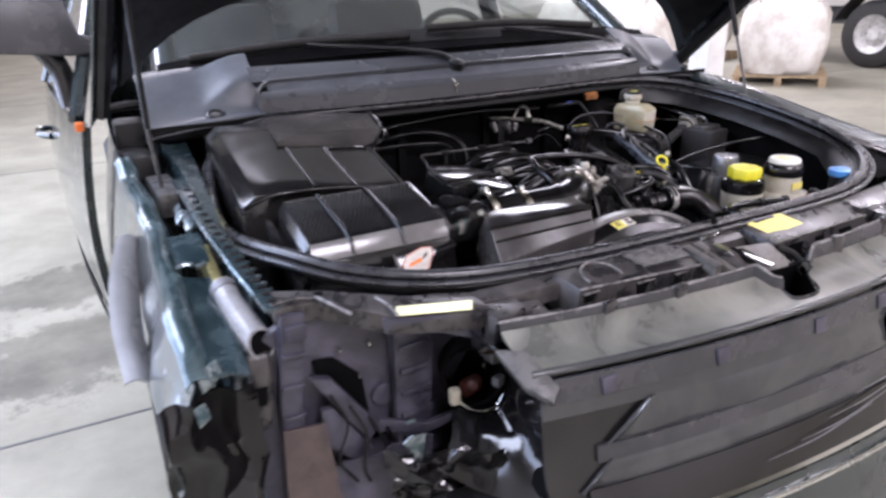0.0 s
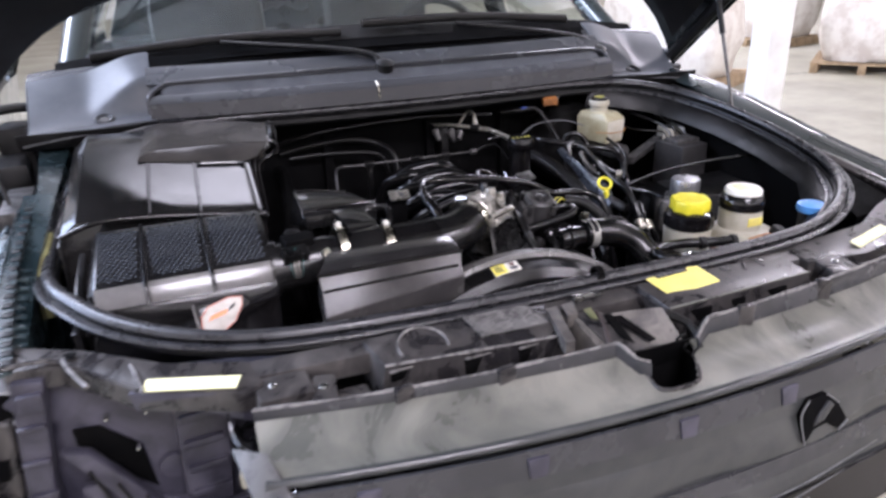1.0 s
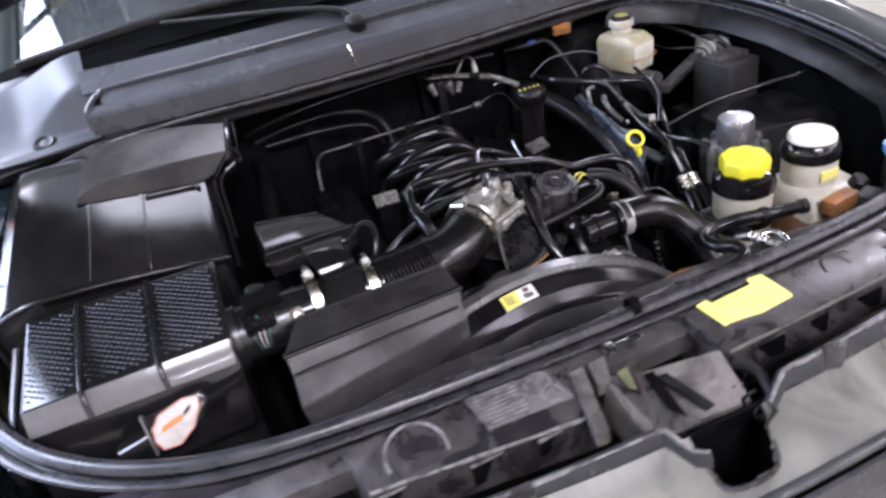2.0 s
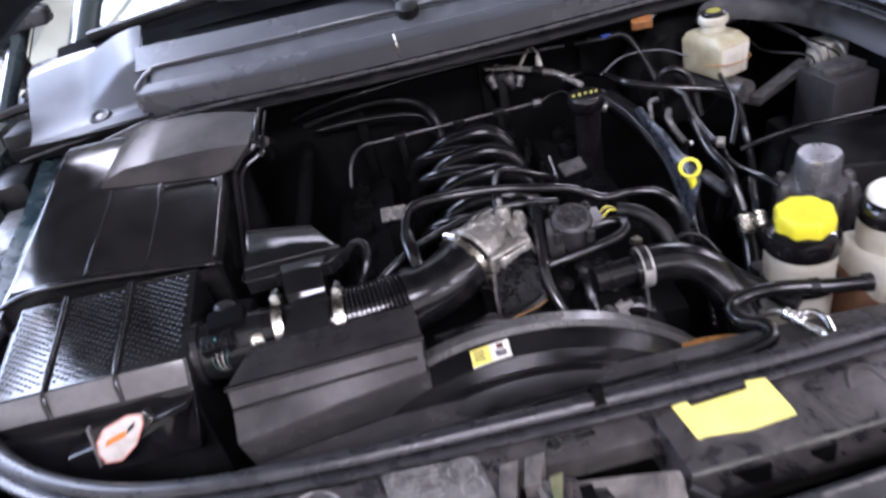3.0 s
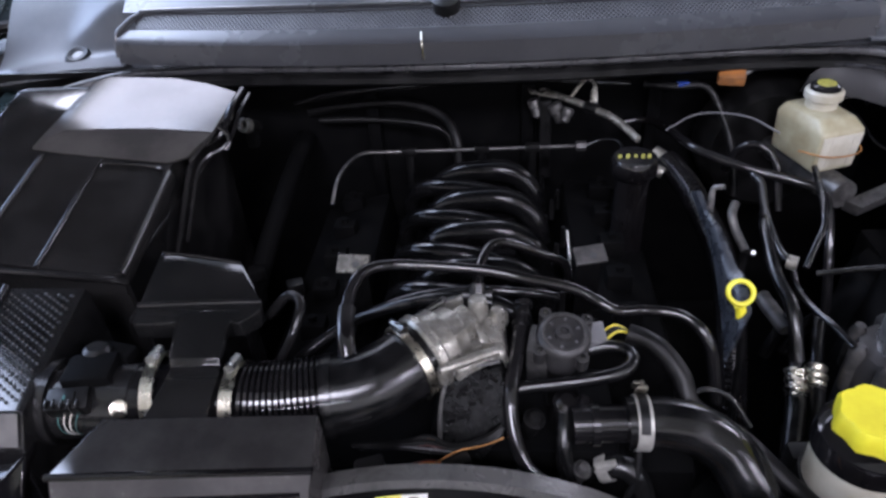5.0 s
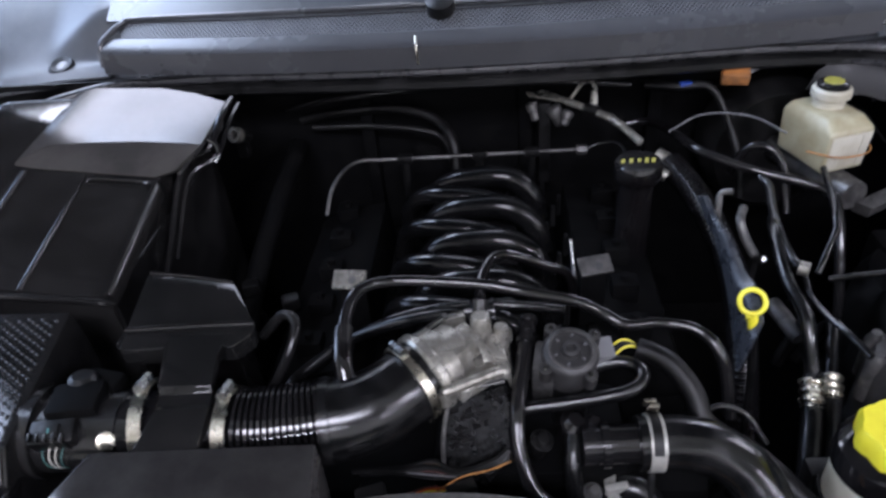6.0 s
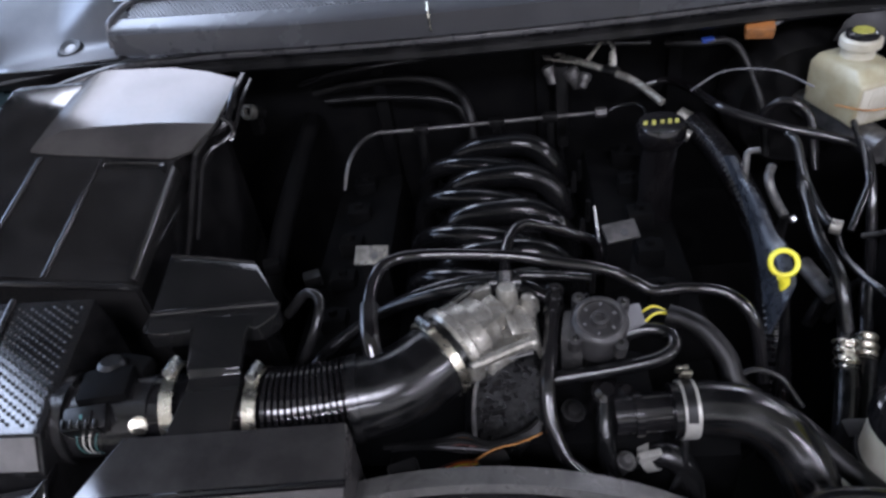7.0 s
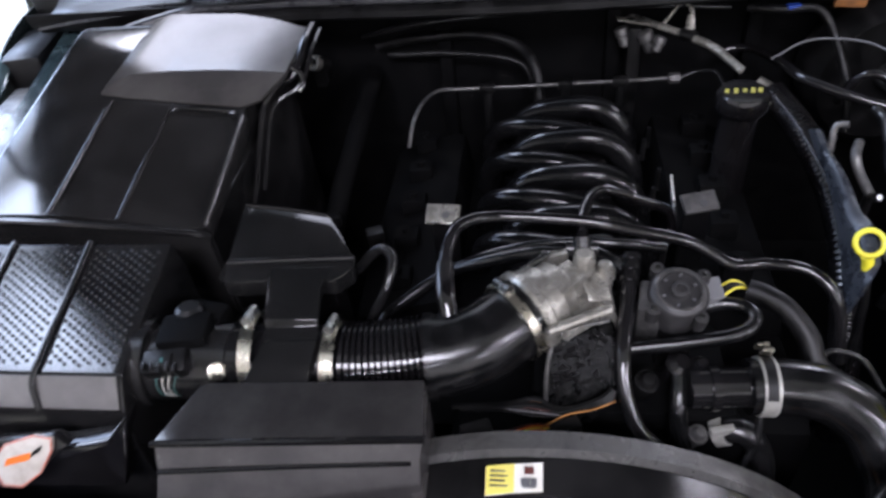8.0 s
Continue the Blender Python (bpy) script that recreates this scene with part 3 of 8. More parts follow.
# on the damaged side the rim has slipped off its flange
slipped = {0.31: 0.020, 0.45: 0.055, 0.60: 0.060, 0.71: 0.030}
half = [(x, y - (0.022 * max(0.0, 1 - (x / 0.63) ** 2) if y > 0.8 else 0.0), z) for x, y, z in half]
seal_path = half + [(0.0, 0.836, 1.193)] + [(-x, y, z - slipped.get(y, 0.0)) for x, y, z in half[:0:-1]]
part("bonnet_seal", tube(seal_path, 0.0098, 10, 6, 0.9, loop=True), RUBBER, suv, "black rubber bonnet seal")
part("seal_lip", tube([(x * 1.018, y + (-0.014 if y < 0.5 else 0.010), z - 0.008) for x, y, z in seal_path], 0.0065, 8, 6, 0.7, loop=True), RUBBER, suv, "second lip of the seal")
inner = [(x, y, z) for x, y, z in half if x > 0.54]
part("seal_flange", sheet([[(x, y, z - 0.012) for x, y, z in inner], [(x - 0.018, y + (0.010 if y < 0.3 else -0.006), z - 0.020) for x, y, z in inner], [(x - 0.040, y + (0.022 if y < 0.3 else -0.012), z - 0.034) for x, y, z in inner], [(x - 0.052, y + (0.028 if y < 0.3 else -0.016), z - 0.060) for x, y, z in inner]], 0.003), DULL, suv, "black flange inside the seal")
part("flange_bead", tube([(x - 0.020, y + (0.011 if y < 0.3 else -0.006), z - 0.019) for x, y, z in inner], 0.004, 8, 5), RUBBER, suv)
part("seal_channel", tube([(x * 1.0, y, z - 0.018) for x, y, z in seal_path], 0.014, 8, 5, 0.8, loop=True), DULL, suv)

# --- front carrier between the bonnet seal and the bumper
CAR = "dusty black front carrier panel"
carrier = part("front_carrier", merged(
    slab([(-0.785, 0.150, 1.058), (-0.70, 0.110, 1.056), (-0.60, 0.045, 1.049), (-0.50, 0.018, 1.043), (-0.485, -0.03, 1.036), (-0.51, -0.042, 1.034), (-0.632, 0.008, 1.036), (-0.690, 0.058, 1.046), (-0.724, 0.080, 1.054), (-0.785, 0.074, 1.060)], (0, 0, -0.03), 0.004),
    slab([(0.79, 0.13, 1.052), (0.70, 0.095, 1.052), (0.60, 0.045, 1.046), (0.40, 0.022, 1.042), (0.40, -0.03, 1.035), (0.52, -0.04, 1.035), (0.66, -0.015, 1.037), (0.72, 0.02, 1.044), (0.79, 0.05, 1.048)], (0, 0, -0.03), 0.004),
    slab([(-0.51, 0.020, 1.040), (-0.25, 0.012, 1.040), (0.0, 0.010, 1.040), (0.25, 0.012, 1.040), (0.42, 0.022, 1.040), (0.42, -0.012, 1.034), (0.0, -0.022, 1.034), (-0.51, -0.012, 1.034)], (0, 0, -0.03), 0.003),
    rbox((0.74, 0.01, 0.60), (0.80, 0.09, 1.03), 0.01),
    rbox((-0.70, -0.02, 0.52), (0.70, 0.03, 0.62), 0.01)), DUSTY, suv, CAR)
# left raised box with the round mark
part("raised_box", loft([[(-0.345, -0.060, 0.985), (-0.075, -0.082, 0.985), (-0.070, 0.0, 0.985), (-0.352, 0.004, 0.985)],
                         [(-0.335, -0.056, 1.036), (-0.082, -0.078, 1.036), (-0.078, -0.002, 1.047), (-0.350, 0.004, 1.047)]], 0.003), DUSTY, carrier)
disc = [(0.034 * math.cos(2 * math.pi * k / 20) - 0.276, 0.036 * math.sin(2 * math.pi * k / 20) - 0.036) for k in range(20)]
part("round_mark", slab([(x, max(y, -0.054), 1.0363 + 0.0115 * (max(y, -0.054) + 0.056) / 0.058) for x, y in disc], (0, 0, 0.0012), 0), DUSTY, carrier, "worn D-shaped moulded mark")
part("round_mark_rim", tube([(x, y, 1.0378 + 0.0115 * (y + 0.056) / 0.058) for x, y in disc[18:] + disc[:13] if y > -0.052], 0.0022, 8, 3), SCUFF, carrier)
part("faded_sticker", slab([(-0.205, 0.003, 1.0488), (-0.104, -0.002, 1.0488), (-0.094, -0.05, 1.0424), (-0.196, -0.046, 1.0424)], (0, 0, -0.001), 0), FADED, carrier, "faded torn sticker")
for i in range(8):
    y = -0.001 - 0.0056 * i
    part("print_bar", rbox((-0.201 + 0.006 * random.random() + 0.001 * i, y - 0.0016, 1.0487 - 0.00075 * i), (-0.148 + 0.006 * random.random(), y + 0.0014, 1.0494 - 0.00075 * i), 0), SCUFF, carrier)
for k, (x, y, r) in enumerate(((-0.122, -0.014, 0.013), (-0.114, -0.034, 0.010))):
    part("print_ring", ring((x, y, 1.0475 + 0.13 * y + 0.0008), (0, -0.13, 1), r, 0.0014, 0.003, 18), SCUFF, carrier)
# slots are solid black blocks; the shade inside them is their colour
for x, w, z0, z1 in ((-0.318, 0.013, 1.012, 1.026), (-0.213, 0.017, 0.996, 1.026), (-0.142, 0.012, 1.004, 1.027)):
    y = -0.066 - 0.083 * (x + 0.21)
    part("slot", merged(rbox((x - w, y - 0.0035, z0), (x + w, y + 0.02, z1), 0.002, 5)), SHADEBLACK, carrier)
    part("slot_edge", rbox((x - w, y - 0.0055, z1 + 0.001), (x + w + 0.006, y - 0.001, z1 + 0.0035), 0.001, 5), SCUFF, carrier)
part("front_bead", tube([(-0.336, -0.0575, 1.0362), (-0.25, -0.0655, 1.0362), (-0.16, -0.073, 1.0362), (-0.082, -0.0795, 1.0362)], lambda t: 0.0022 + 0.0006 * math.sin(17 * t), 8, 6), SCUFF, carrier, "scuffed front edge")
part("front_bead", tube([(0.092, -0.0715, 1.0342), (0.20, -0.0665, 1.0342), (0.30, -0.061, 1.0342), (0.372, -0.0575, 1.0342)], lambda t: 0.0020 + 0.0005 * math.sin(19 * t), 8, 6), SHELF, carrier)
# right raised box that carries the yellow notice
part("raised_box", loft([[(0.085, -0.075, 0.985), (0.395, -0.060, 0.985), (0.385, 0.002, 0.985), (0.075, 0.0, 0.985)],
                         [(0.092, -0.070, 1.034), (0.372, -0.056, 1.034), (0.362, 0.0, 1.046), (0.080, -0.003, 1.046)]], 0.003), DUSTY, carrier)
part("lifting_lug", tube([(0.275, -0.022, 1.041), (0.285, -0.004, 1.046), (0.305, -0.004, 1.046), (0.312, -0.024, 1.040)], 0.0028, 8, 5), DUSTY, carrier)
for x, w in ((0.150, 0.022), (0.225, 0.014), (0.300, 0.024)):
    part("slot", rbox((x - w, -0.0735 + 0.052 * (x - 0.09), 0.995), (x + w, -0.05, 1.022), 0.002, -3), SHADEBLACK, carrier)
# latch: sloping housing, striker slot and the dark well in front of it
part("latch_housing", loft([[(-0.055, -0.112, 0.975), (0.080, -0.122, 0.975), (0.095, -0.06, 0.985), (-0.065, -0.045, 0.985)],
                            [(-0.048, -0.118, 1.016), (0.076, -0.127, 1.016), (0.085, -0.062, 1.037), (-0.055, -0.046, 1.042)]], 0.006), SILT, carrier, "dusty bonnet latch housing")
part("latch_slot", slab([(-0.006, -0.066, 1.0385), (0.010, -0.068, 1.0385), (0.034, -0.118, 1.0215), (0.022, -0.120, 1.0215)], (0, 0, 0.002), 0), GLOSS, carrier)
part("latch_plate", slab([(-0.05, -0.045, 1.046), (-0.015, -0.05, 1.046), (0.012, -0.128, 1.018), (-0.03, -0.125, 1.016)], (0, 0, -0.012), 0.003), DUSTY, carrier)
part("latch_pull", merged(rbox((-0.032, -0.012, 1.044), (0.018, -0.004, 1.050), 0.002, 2), rbox((-0.034, -0.016, 1.044), (-0.018, -0.002, 1.052), 0.002)), STEEL, carrier, "small metal latch pull")
part("latch_arm", tube([(0.085, -0.08, 1.03), (0.105, -0.10, 1.02), (0.100, -0.135, 1.0), (0.08, -0.16, 0.985)], 0.007, 8, 5), DULL, carrier)
part("latch_spring", tube([(0.075 + 0.012 * math.cos(a * 2.2), -0.10 - 0.006 * a, 1.012 + 0.012 * math.sin(a * 2.2)) for a in range(12)], 0.002, 6, 3), DULL, carrier)
# joint of the seal, silt and broken twigs round the latch, edges of the torn corner
part("seal_joint", ring((0.033, 0.031, 1.058), (1, 0.02, 0), 0.0104, 0.012, 0.0022, 18), SHADEBLACK, suv)
part("latch_rib", merged(slab([(-0.084, -0.017, 1.046), (-0.064, -0.015, 1.046), (-0.089, -0.111, 1.046), (-0.104, -0.111, 1.046)], (0, 0, -0.02), 0.002), slab([(-0.058, -0.016, 1.047), (-0.036, -0.014, 1.047), (-0.049, -0.050, 1.047), (-0.066, -0.050, 1.047)], (0, 0, -0.02), 0.002)), SILT, carrier)
part("torn_slot", slab([(-0.015, -0.060, 1.043), (-0.002, -0.060, 1.043), (-0.002, -0.088, 1.037), (-0.002, -0.120, 1.027), (-0.014, -0.104, 1.031)], (0, 0, -0.002), 0.0005), SHADEBLACK, carrier, "dark tear in the latch cover")
tagged(part("twig", tube([(-0.024, -0.057, 1.047), (-0.031, -0.088, 1.044), (-0.046, -0.127, 1.036)], 0.0026, 6, 4), PRIMER), "thin brown twig caught on the latch", "twig")
tagged(part("leaf_scrap", slab([(-0.040, -0.048, 1.049), (-0.026, -0.046, 1.049), (-0.036, -0.081, 1.049), (-0.042, -0.074, 1.049)], (0, 0, 0.0015), 0.0004), SILTLEAF), "dull green leaf scrap lying beside the latch", "leaf")
part("corner_edge", tube([(-0.720, 0.083, 1.060), (-0.707, 0.052, 1.058), (-0.687, 0.020, 1.050)], 0.0026, 6, 4), SCUFF, carrier, "scuffed bright edge")
part("corner_edge", tube([(-0.639, 0.046, 1.055), (-0.631, 0.019, 1.052), (-0.625, -0.006, 1.044)], 0.0022, 6, 4), SCUFF, carrier)
# flat black patch, coloured for the shade in a hole
part("corner_hole", slab([(-0.721, 0.098, 1.060), (-0.713, 0.102, 1.060), (-0.704, 0.097, 1.060), (-0.709, 0.084, 1.060), (-0.716, 0.086, 1.060)], (0, 0, -0.001), 0.0003), SHADEBLACK, carrier)
# crumpled bracketry beside the left lamp opening
for x0, x1, y0, y1, z0, z1, tn in ((-0.50, -0.43, -0.06, -0.01, 0.95, 1.030, 6), (-0.43, -0.40, -0.075, -0.02, 0.955, 1.022, -8), (-0.40, -0.355, -0.09, -0.03, 0.94, 1.0, 4),
                                   (0.41, 0.47, -0.07, -0.02, 0.96, 1.034, -5), (0.47, 0.53, -0.06, -0.015, 0.965, 1.02, 9)):
    part("clip_bracket", rbox((x0, y0, z0), (x1, y1, z1), 0.005, tn, 4, 3), DUSTY, carrier)
for x, y, z in ((-0.475, -0.036, 1.031), (-0.415, -0.05, 1.023), (0.44, -0.045, 1.035)):
    part("screw", lathe([(0.006, -0.004), (0.006, 0.001), (0.003, 0.003)], (x, y, z), (0.1, -0.1, 1), 10), STEEL, carrier)
# blue-black upright lip under the cream label
part("lamp_lip", slab([(-0.645, 0.010, 1.035), (-0.508, -0.042, 1.033), (-0.504, -0.038, 0.985), (-0.560, -0.014, 1.000), (-0.640, 0.014, 1.005)], (0.004, 0.012, 0), 0.003), LAMPBOX, carrier)

# --- grille shelf and bumper skin
def front_y(x):
    return -0.226 + 0.185 * x * x


def shelf_back(x):
    return -0.143 + 0.19 * x * x


xs = [-0.505 + 1.12 * i / 44 for i in range(45)]
# the shelf, cut open in front of the latch
MOUTH = ((-0.016, -0.128), (0.074, -0.128), (0.070, -0.156), (0.044, -0.198), (-0.010, -0.200), (-0.018, -0.176))


def in_mouth(x, y):
    inside = False
    for (xa, ya), (xb, yb) in zip(MOUTH, MOUTH[1:] + MOUTH[:1]):
        if (ya > y) != (yb > y) and x < xa + (y - ya) * (xb - xa) / (yb - ya):
            inside = not inside
    return inside


def shelf_z(x, v):
    return 1.026 - 0.030 * v - 0.006 * math.sin(math.pi * v) + 0.0025 * noise.noise((x * 9, v * 3, 1))


shelf_bm = sheet([[(x, shelf_back(x) + (front_y(x) - shelf_back(x)) * v, shelf_z(x, v)) for v in [0.93 * j / 20 for j in range(21)]] for x in [-0.505 + 1.12 * i / 260 for i in range(261)]], 0.004)
gone = [f for f in shelf_bm.faces if in_mouth(*f.calc_center_median()[:2])]
bmesh.ops.delete(shelf_bm, geom=gone, context='FACES')
bumper = part("bumper", shelf_bm, SHELF, suv, "dusty dark grey grille shelf and bumper")
part("latch_well", loft([[(x, y, 1.0085 - 0.16 * (-0.13 - y)) for x, y in MOUTH], [(x * 0.95 + 0.001, y, 0.93) for x, y in MOUTH], [(x * 0.5 + 0.012, y * 0.5 - 0.08, 0.928) for x, y in MOUTH]], 0, caps=False), SHADEBLACK, bumper, "deep black opening before the latch")
part("mouth_lip", tube([(x, y, 1.0135 - 0.16 * (-0.13 - y)) for x, y in MOUTH[2:]] + [(-0.030, -0.155, 1.016), (-0.035, -0.14, 1.022)], 0.0028, 8, 4), DUSTY, bumper)
for lot in ([x for x in xs if x < -0.045], [x for x in xs if x > 0.085]):
    wall = [(x, shelf_back(x) + 0.003, 1.036 + 0.016 * smooth_step(-0.45, 0.40, x)) for x in lot]
    if lot[0] < 0:
        wall += [(-0.040, -0.148, 1.043), (-0.028, -0.166, 1.031), (-0.012, -0.172, 1.026)]
    else:
        wall = [(0.078, -0.152, 1.030)] + wall
    part("shelf_wall", sheet([[(x, y - 0.003, 1.008) for x, y, z in wall], [(x, y - 0.001, z - 0.006) for x, y, z in wall], [(x, y + 0.001, z) for x, y, z in wall], [(x, y + 0.012, z - 0.003) for x, y, z in wall], [(x, y + 0.014, 1.012) for x, y, z in wall]], 0.002), GREYBAR, bumper, "dark upright step behind the shelf")
    part("shelf_back_lip", tube([(x, y + 0.004, z + 0.0005) for x, y, z in wall], lambda t: 0.0022 + 0.0008 * math.sin(23 * t), 6, 2), SCUFF, bumper, "scuffed edge of the step")
for x in (-0.33, -0.20, 0.17, 0.33):
    part("wall_tab", rbox((x - 0.012, shelf_back(x) - 0.002, 1.012), (x + 0.012, shelf_back(x) + 0.008, 1.042 + 0.016 * smooth_step(-0.45, 0.40, x)), 0.003, -10 if x > 0 else 8), DUSTY, bumper)
part("shelf_lip", tube([(x, front_y(x) + 0.006, 0.995) for x in xs[::3]], 0.0062, 10, 5), INSET, bumper, "glossy dark front lip")
# black sheet that paints deep shade into the gap behind the shelf
part("shelf_recess", sheet([[(x, shelf_back(x) + 0.004 + dy, z) for x in xs] for dy, z in ((0.0, 1.026), (0.012, 0.99), (0.065, 0.965))], 0.003), SHADEBLACK, bumper)


def face_y(x, z):
    d = 0.993 - z
    return front_y(x) - 0.008 - 0.16 * d - 0.5 * max(0, d - 0.16) * 0.5 + (0.03 if d > 0.5 else 0)


def face(z_rows, x_a, x_b, thick, push=0.0, n=36):
    return sheet([[(x_a + (x_b - x_a) * i / n, face_y(x_a + (x_b - x_a) * i / n, z) + push, z) for i in range(n + 1)] for z in z_rows], thick)


part("upper_bar", face((0.990, 0.98, 0.965, 0.956), -0.498, 0.615, 0.006), GREYBAR, bumper, "satin dark grey upper grille bar")
part("brow_bar", face((0.957, 0.950, 0.940, 0.930), -0.498, 0.615, 0.006, 0.006), INSET, bumper, "glossy dark band under the upper bar")
part("end_panel", face((0.932, 0.90, 0.85, 0.80, 0.75), -0.498, -0.330, 0.006, 0.010, 12), SATIN, bumper)
part("middle_bar", face((0.876, 0.870, 0.858, 0.850), -0.42, 0.615, 0.006, 0.004), GREYBAR, bumper)
part("lower_bar", face((0.816, 0.80, 0.775, 0.758), -0.44, 0.615, 0.006, 0.002), GLOSS, bumper)
# two rows of shallow glossy insets with slanting ends
for z0, z1, x0, lean in ((0.874, 0.933, -0.408, 1.25), (0.813, 0.853, -0.450, 1.3)):
    rows = []
    for k in range(9):
        z = z1 + (z0 - z1) * k / 8
        left = x0 + lean * (z - z0)
        rows.append([(x, face_y(x, z) + 0.009 - 0.004 * math.sin(math.pi * k / 8) + 0.0045 * noise.noise((x * 6.5 + 3 * z0, z * 12, 1)) - 0.006 * (x < left + 0.004), z) for x in [left + (0.615 - left) * i / 60 for i in range(61)]])
    part("grille_inset", sheet(rows, 0.003), INSET, bumper, "glossy dark grey grille inset")
    part("inset_edge", tube([(x0 + lean * h, face_y(x0 + lean * h, z0 + h) + 0.003, z0 + h) for h in (0.0, 0.33 * (z1 - z0), 0.66 * (z1 - z0), z1 - z0)], 0.0022, 8, 4), GREYBAR, bumper)
part("bright_strip", tube([(x, face_y(x, 0.738) - 0.012, 0.738) for x in xs[2::3]], 0.005, 8, 4), STEEL, bumper, "bright bumper strip")
part("bumper_skin", face((0.756, 0.735, 0.70, 0.64, 0.56, 0.48, 0.40), -0.472, 0.64, 0.006, -0.008), PAINT, bumper, "dark green lower bumper skin")
for x in (-0.40, -0.205, 0.0, 0.165):
    part("clip", slab([(x - 0.014, face_y(x, 0.98) - 0.003, 0.982), (x + 0.014, face_y(x, 0.98) - 0.003, 0.982), (x + 0.010, face_y(x, 0.955) - 0.003, 0.957), (x - 0.012, face_y(x, 0.955) - 0.003, 0.957)], (0, 0.006, 0), 0.001), LAMPBOX, bumper)
# four thin pale bars that draw highlight lines on the lower bar
for i in range(4):
    z = 0.784 + 0.013 * i + 0.004 * math.sin(5 * i)
    a = -0.13 + 0.075 * i
    part("scrape", tube([(a, face_y(a, z) - 0.003, z), (a + 0.11, face_y(a + 0.11, z) - 0.004, z + 0.006), (a + 0.26, face_y(a + 0.26, z + 0.015) - 0.003, z + 0.015)], lambda t: 0.0005 + 0.0007 * math.sin(math.pi * t), 5, 4), GREYPLUG, bumper)
POCKET = ((0.188, 0.930), (0.203, 0.950), (0.236, 0.951), (0.262, 0.930), (0.284, 0.897), (0.264, 0.888), (0.240, 0.906), (0.214, 0.902), (0.197, 0.886))
# flat plate; the pocket's inner shade is its black colour
hole = part("sensor_pocket", slab([(x, face_y(x, z) - 0.0015, z) for x, z in POCKET], (0, 0.008, 0), 0.0008), SHADEBLACK, bumper, "torn black pocket of a missing sensor")
part("sensor", slab([(x, face_y(x, z) - 0.004, z) for x, z in ((0.212, 0.910), (0.232, 0.914), (0.252, 0.932), (0.240, 0.940), (0.220, 0.924))], (0, 0.004, 0), 0.001), GREYBAR, hole)
for rim in (POCKET[8:] + POCKET[:2], POCKET[4:6], POCKET[2:4]):
    part("pocket_edge", tube([(x, face_y(x, z) - 0.002, z) for x, z in rim], 0.0014, 6, 3), GREYPLUG, hole)
part("crash_beam", rbox((-0.62, -0.12, 0.60), (0.62, -0.05, 0.74), 0.01), DULL, suv)
for x in (-0.5, 0.5):
    part("beam_mount", rbox((x - 0.05, -0.06, 0.6), (x + 0.05, 0.08, 0.72), 0.008), DULL, suv)
part("shelf_end_tear", slab([(-0.535, -0.125, 1.02), (-0.498, -0.15, 1.02), (-0.478, -0.20, 0.985), (-0.498, -0.215, 0.975), (-0.52, -0.18, 0.985)], (0.004, 0.003, -0.012), 0.002), ZINC, bumper, "torn bright edge")

# --- stripped left lamp bay
lamp_bay = part("lamp_bay", slab([(-0.742, 0.100, 1.030), (-0.600, 0.100, 1.005), (-0.440, 0.100, 0.985), (-0.400, 0.100, 0.520), (-0.860, 0.100, 0.520), (-0.815, 0.100, 1.000)], (0, 0.02, 0), 0.006), LAMPBOX, suv, "bare blue-black lamp mounting structure")
part("upright", loft([[(-0.792, 0.064, 0.60), (-0.758, 0.064, 0.60), (-0.758, 0.098, 0.60), (-0.792, 0.098, 0.60)], [(-0.797, 0.062, 0.89), (-0.763, 0.062, 0.89), (-0.763, 0.098, 0.89), (-0.797, 0.098, 0.89)], [(-0.780, 0.064, 1.050), (-0.742, 0.064, 1.045), (-0.742, 0.098, 1.045), (-0.780, 0.098, 1.050)]], 0.006), LAMPBOX, lamp_bay)
part("upright", loft([[(-0.612, 0.066, 0.60), (-0.552, 0.066, 0.60), (-0.552, 0.099, 0.60), (-0.612, 0.099, 0.60)], [(-0.610, 0.066, 0.80), (-0.546, 0.066, 0.79), (-0.546, 0.099, 0.79), (-0.610, 0.099, 0.80)], [(-0.605, 0.068, 0.985), (-0.532, 0.068, 0.965), (-0.532, 0.099, 0.965), (-0.605, 0.099, 0.985)]], 0.008), LAMPBOX, lamp_bay)
part("side_box", loft([[(-0.862, 0.085, 0.865), (-0.808, 0.080, 0.860), (-0.800, 0.14, 0.86), (-0.862, 0.14, 0.865)], [(-0.850, 0.080, 0.90), (-0.802, 0.076, 0.90), (-0.796, 0.14, 0.90), (-0.852, 0.14, 0.90)], [(-0.832, 0.088, 0.985), (-0.796, 0.086, 0.985), (-0.792, 0.14, 0.985), (-0.835, 0.14, 0.985)]], 0.008, segments=3), DUSTY, lamp_bay, "dusty moulded box under the tube")
part("side_box_mouth", slab([(-0.842, 0.0775, 0.905), (-0.812, 0.0755, 0.905), (-0.808, 0.0785, 0.935), (-0.835, 0.0805, 0.935)], (0, -0.002, 0), 0.003), SHADEBLACK, lamp_bay)
part("cross_member", rbox((-0.86, 0.03, 0.52), (-0.46, 0.10, 0.63), 0.007), LAMPBOX, lamp_bay)
part("brace", slab([(-0.748, 0.082, 0.935), (-0.715, 0.082, 0.925), (-0.640, 0.082, 0.815), (-0.662, 0.082, 0.790)], (0, -0.020, 0), 0.004), LAMPBOX, lamp_bay)
part("brace", slab([(-0.735, 0.080, 0.872), (-0.715, 0.080, 0.872), (-0.655, 0.076, 0.775), (-0.675, 0.074, 0.750), (-0.735, 0.076, 0.810)], (0, -0.016, 0), 0.004), LAMPBOX, lamp_bay)
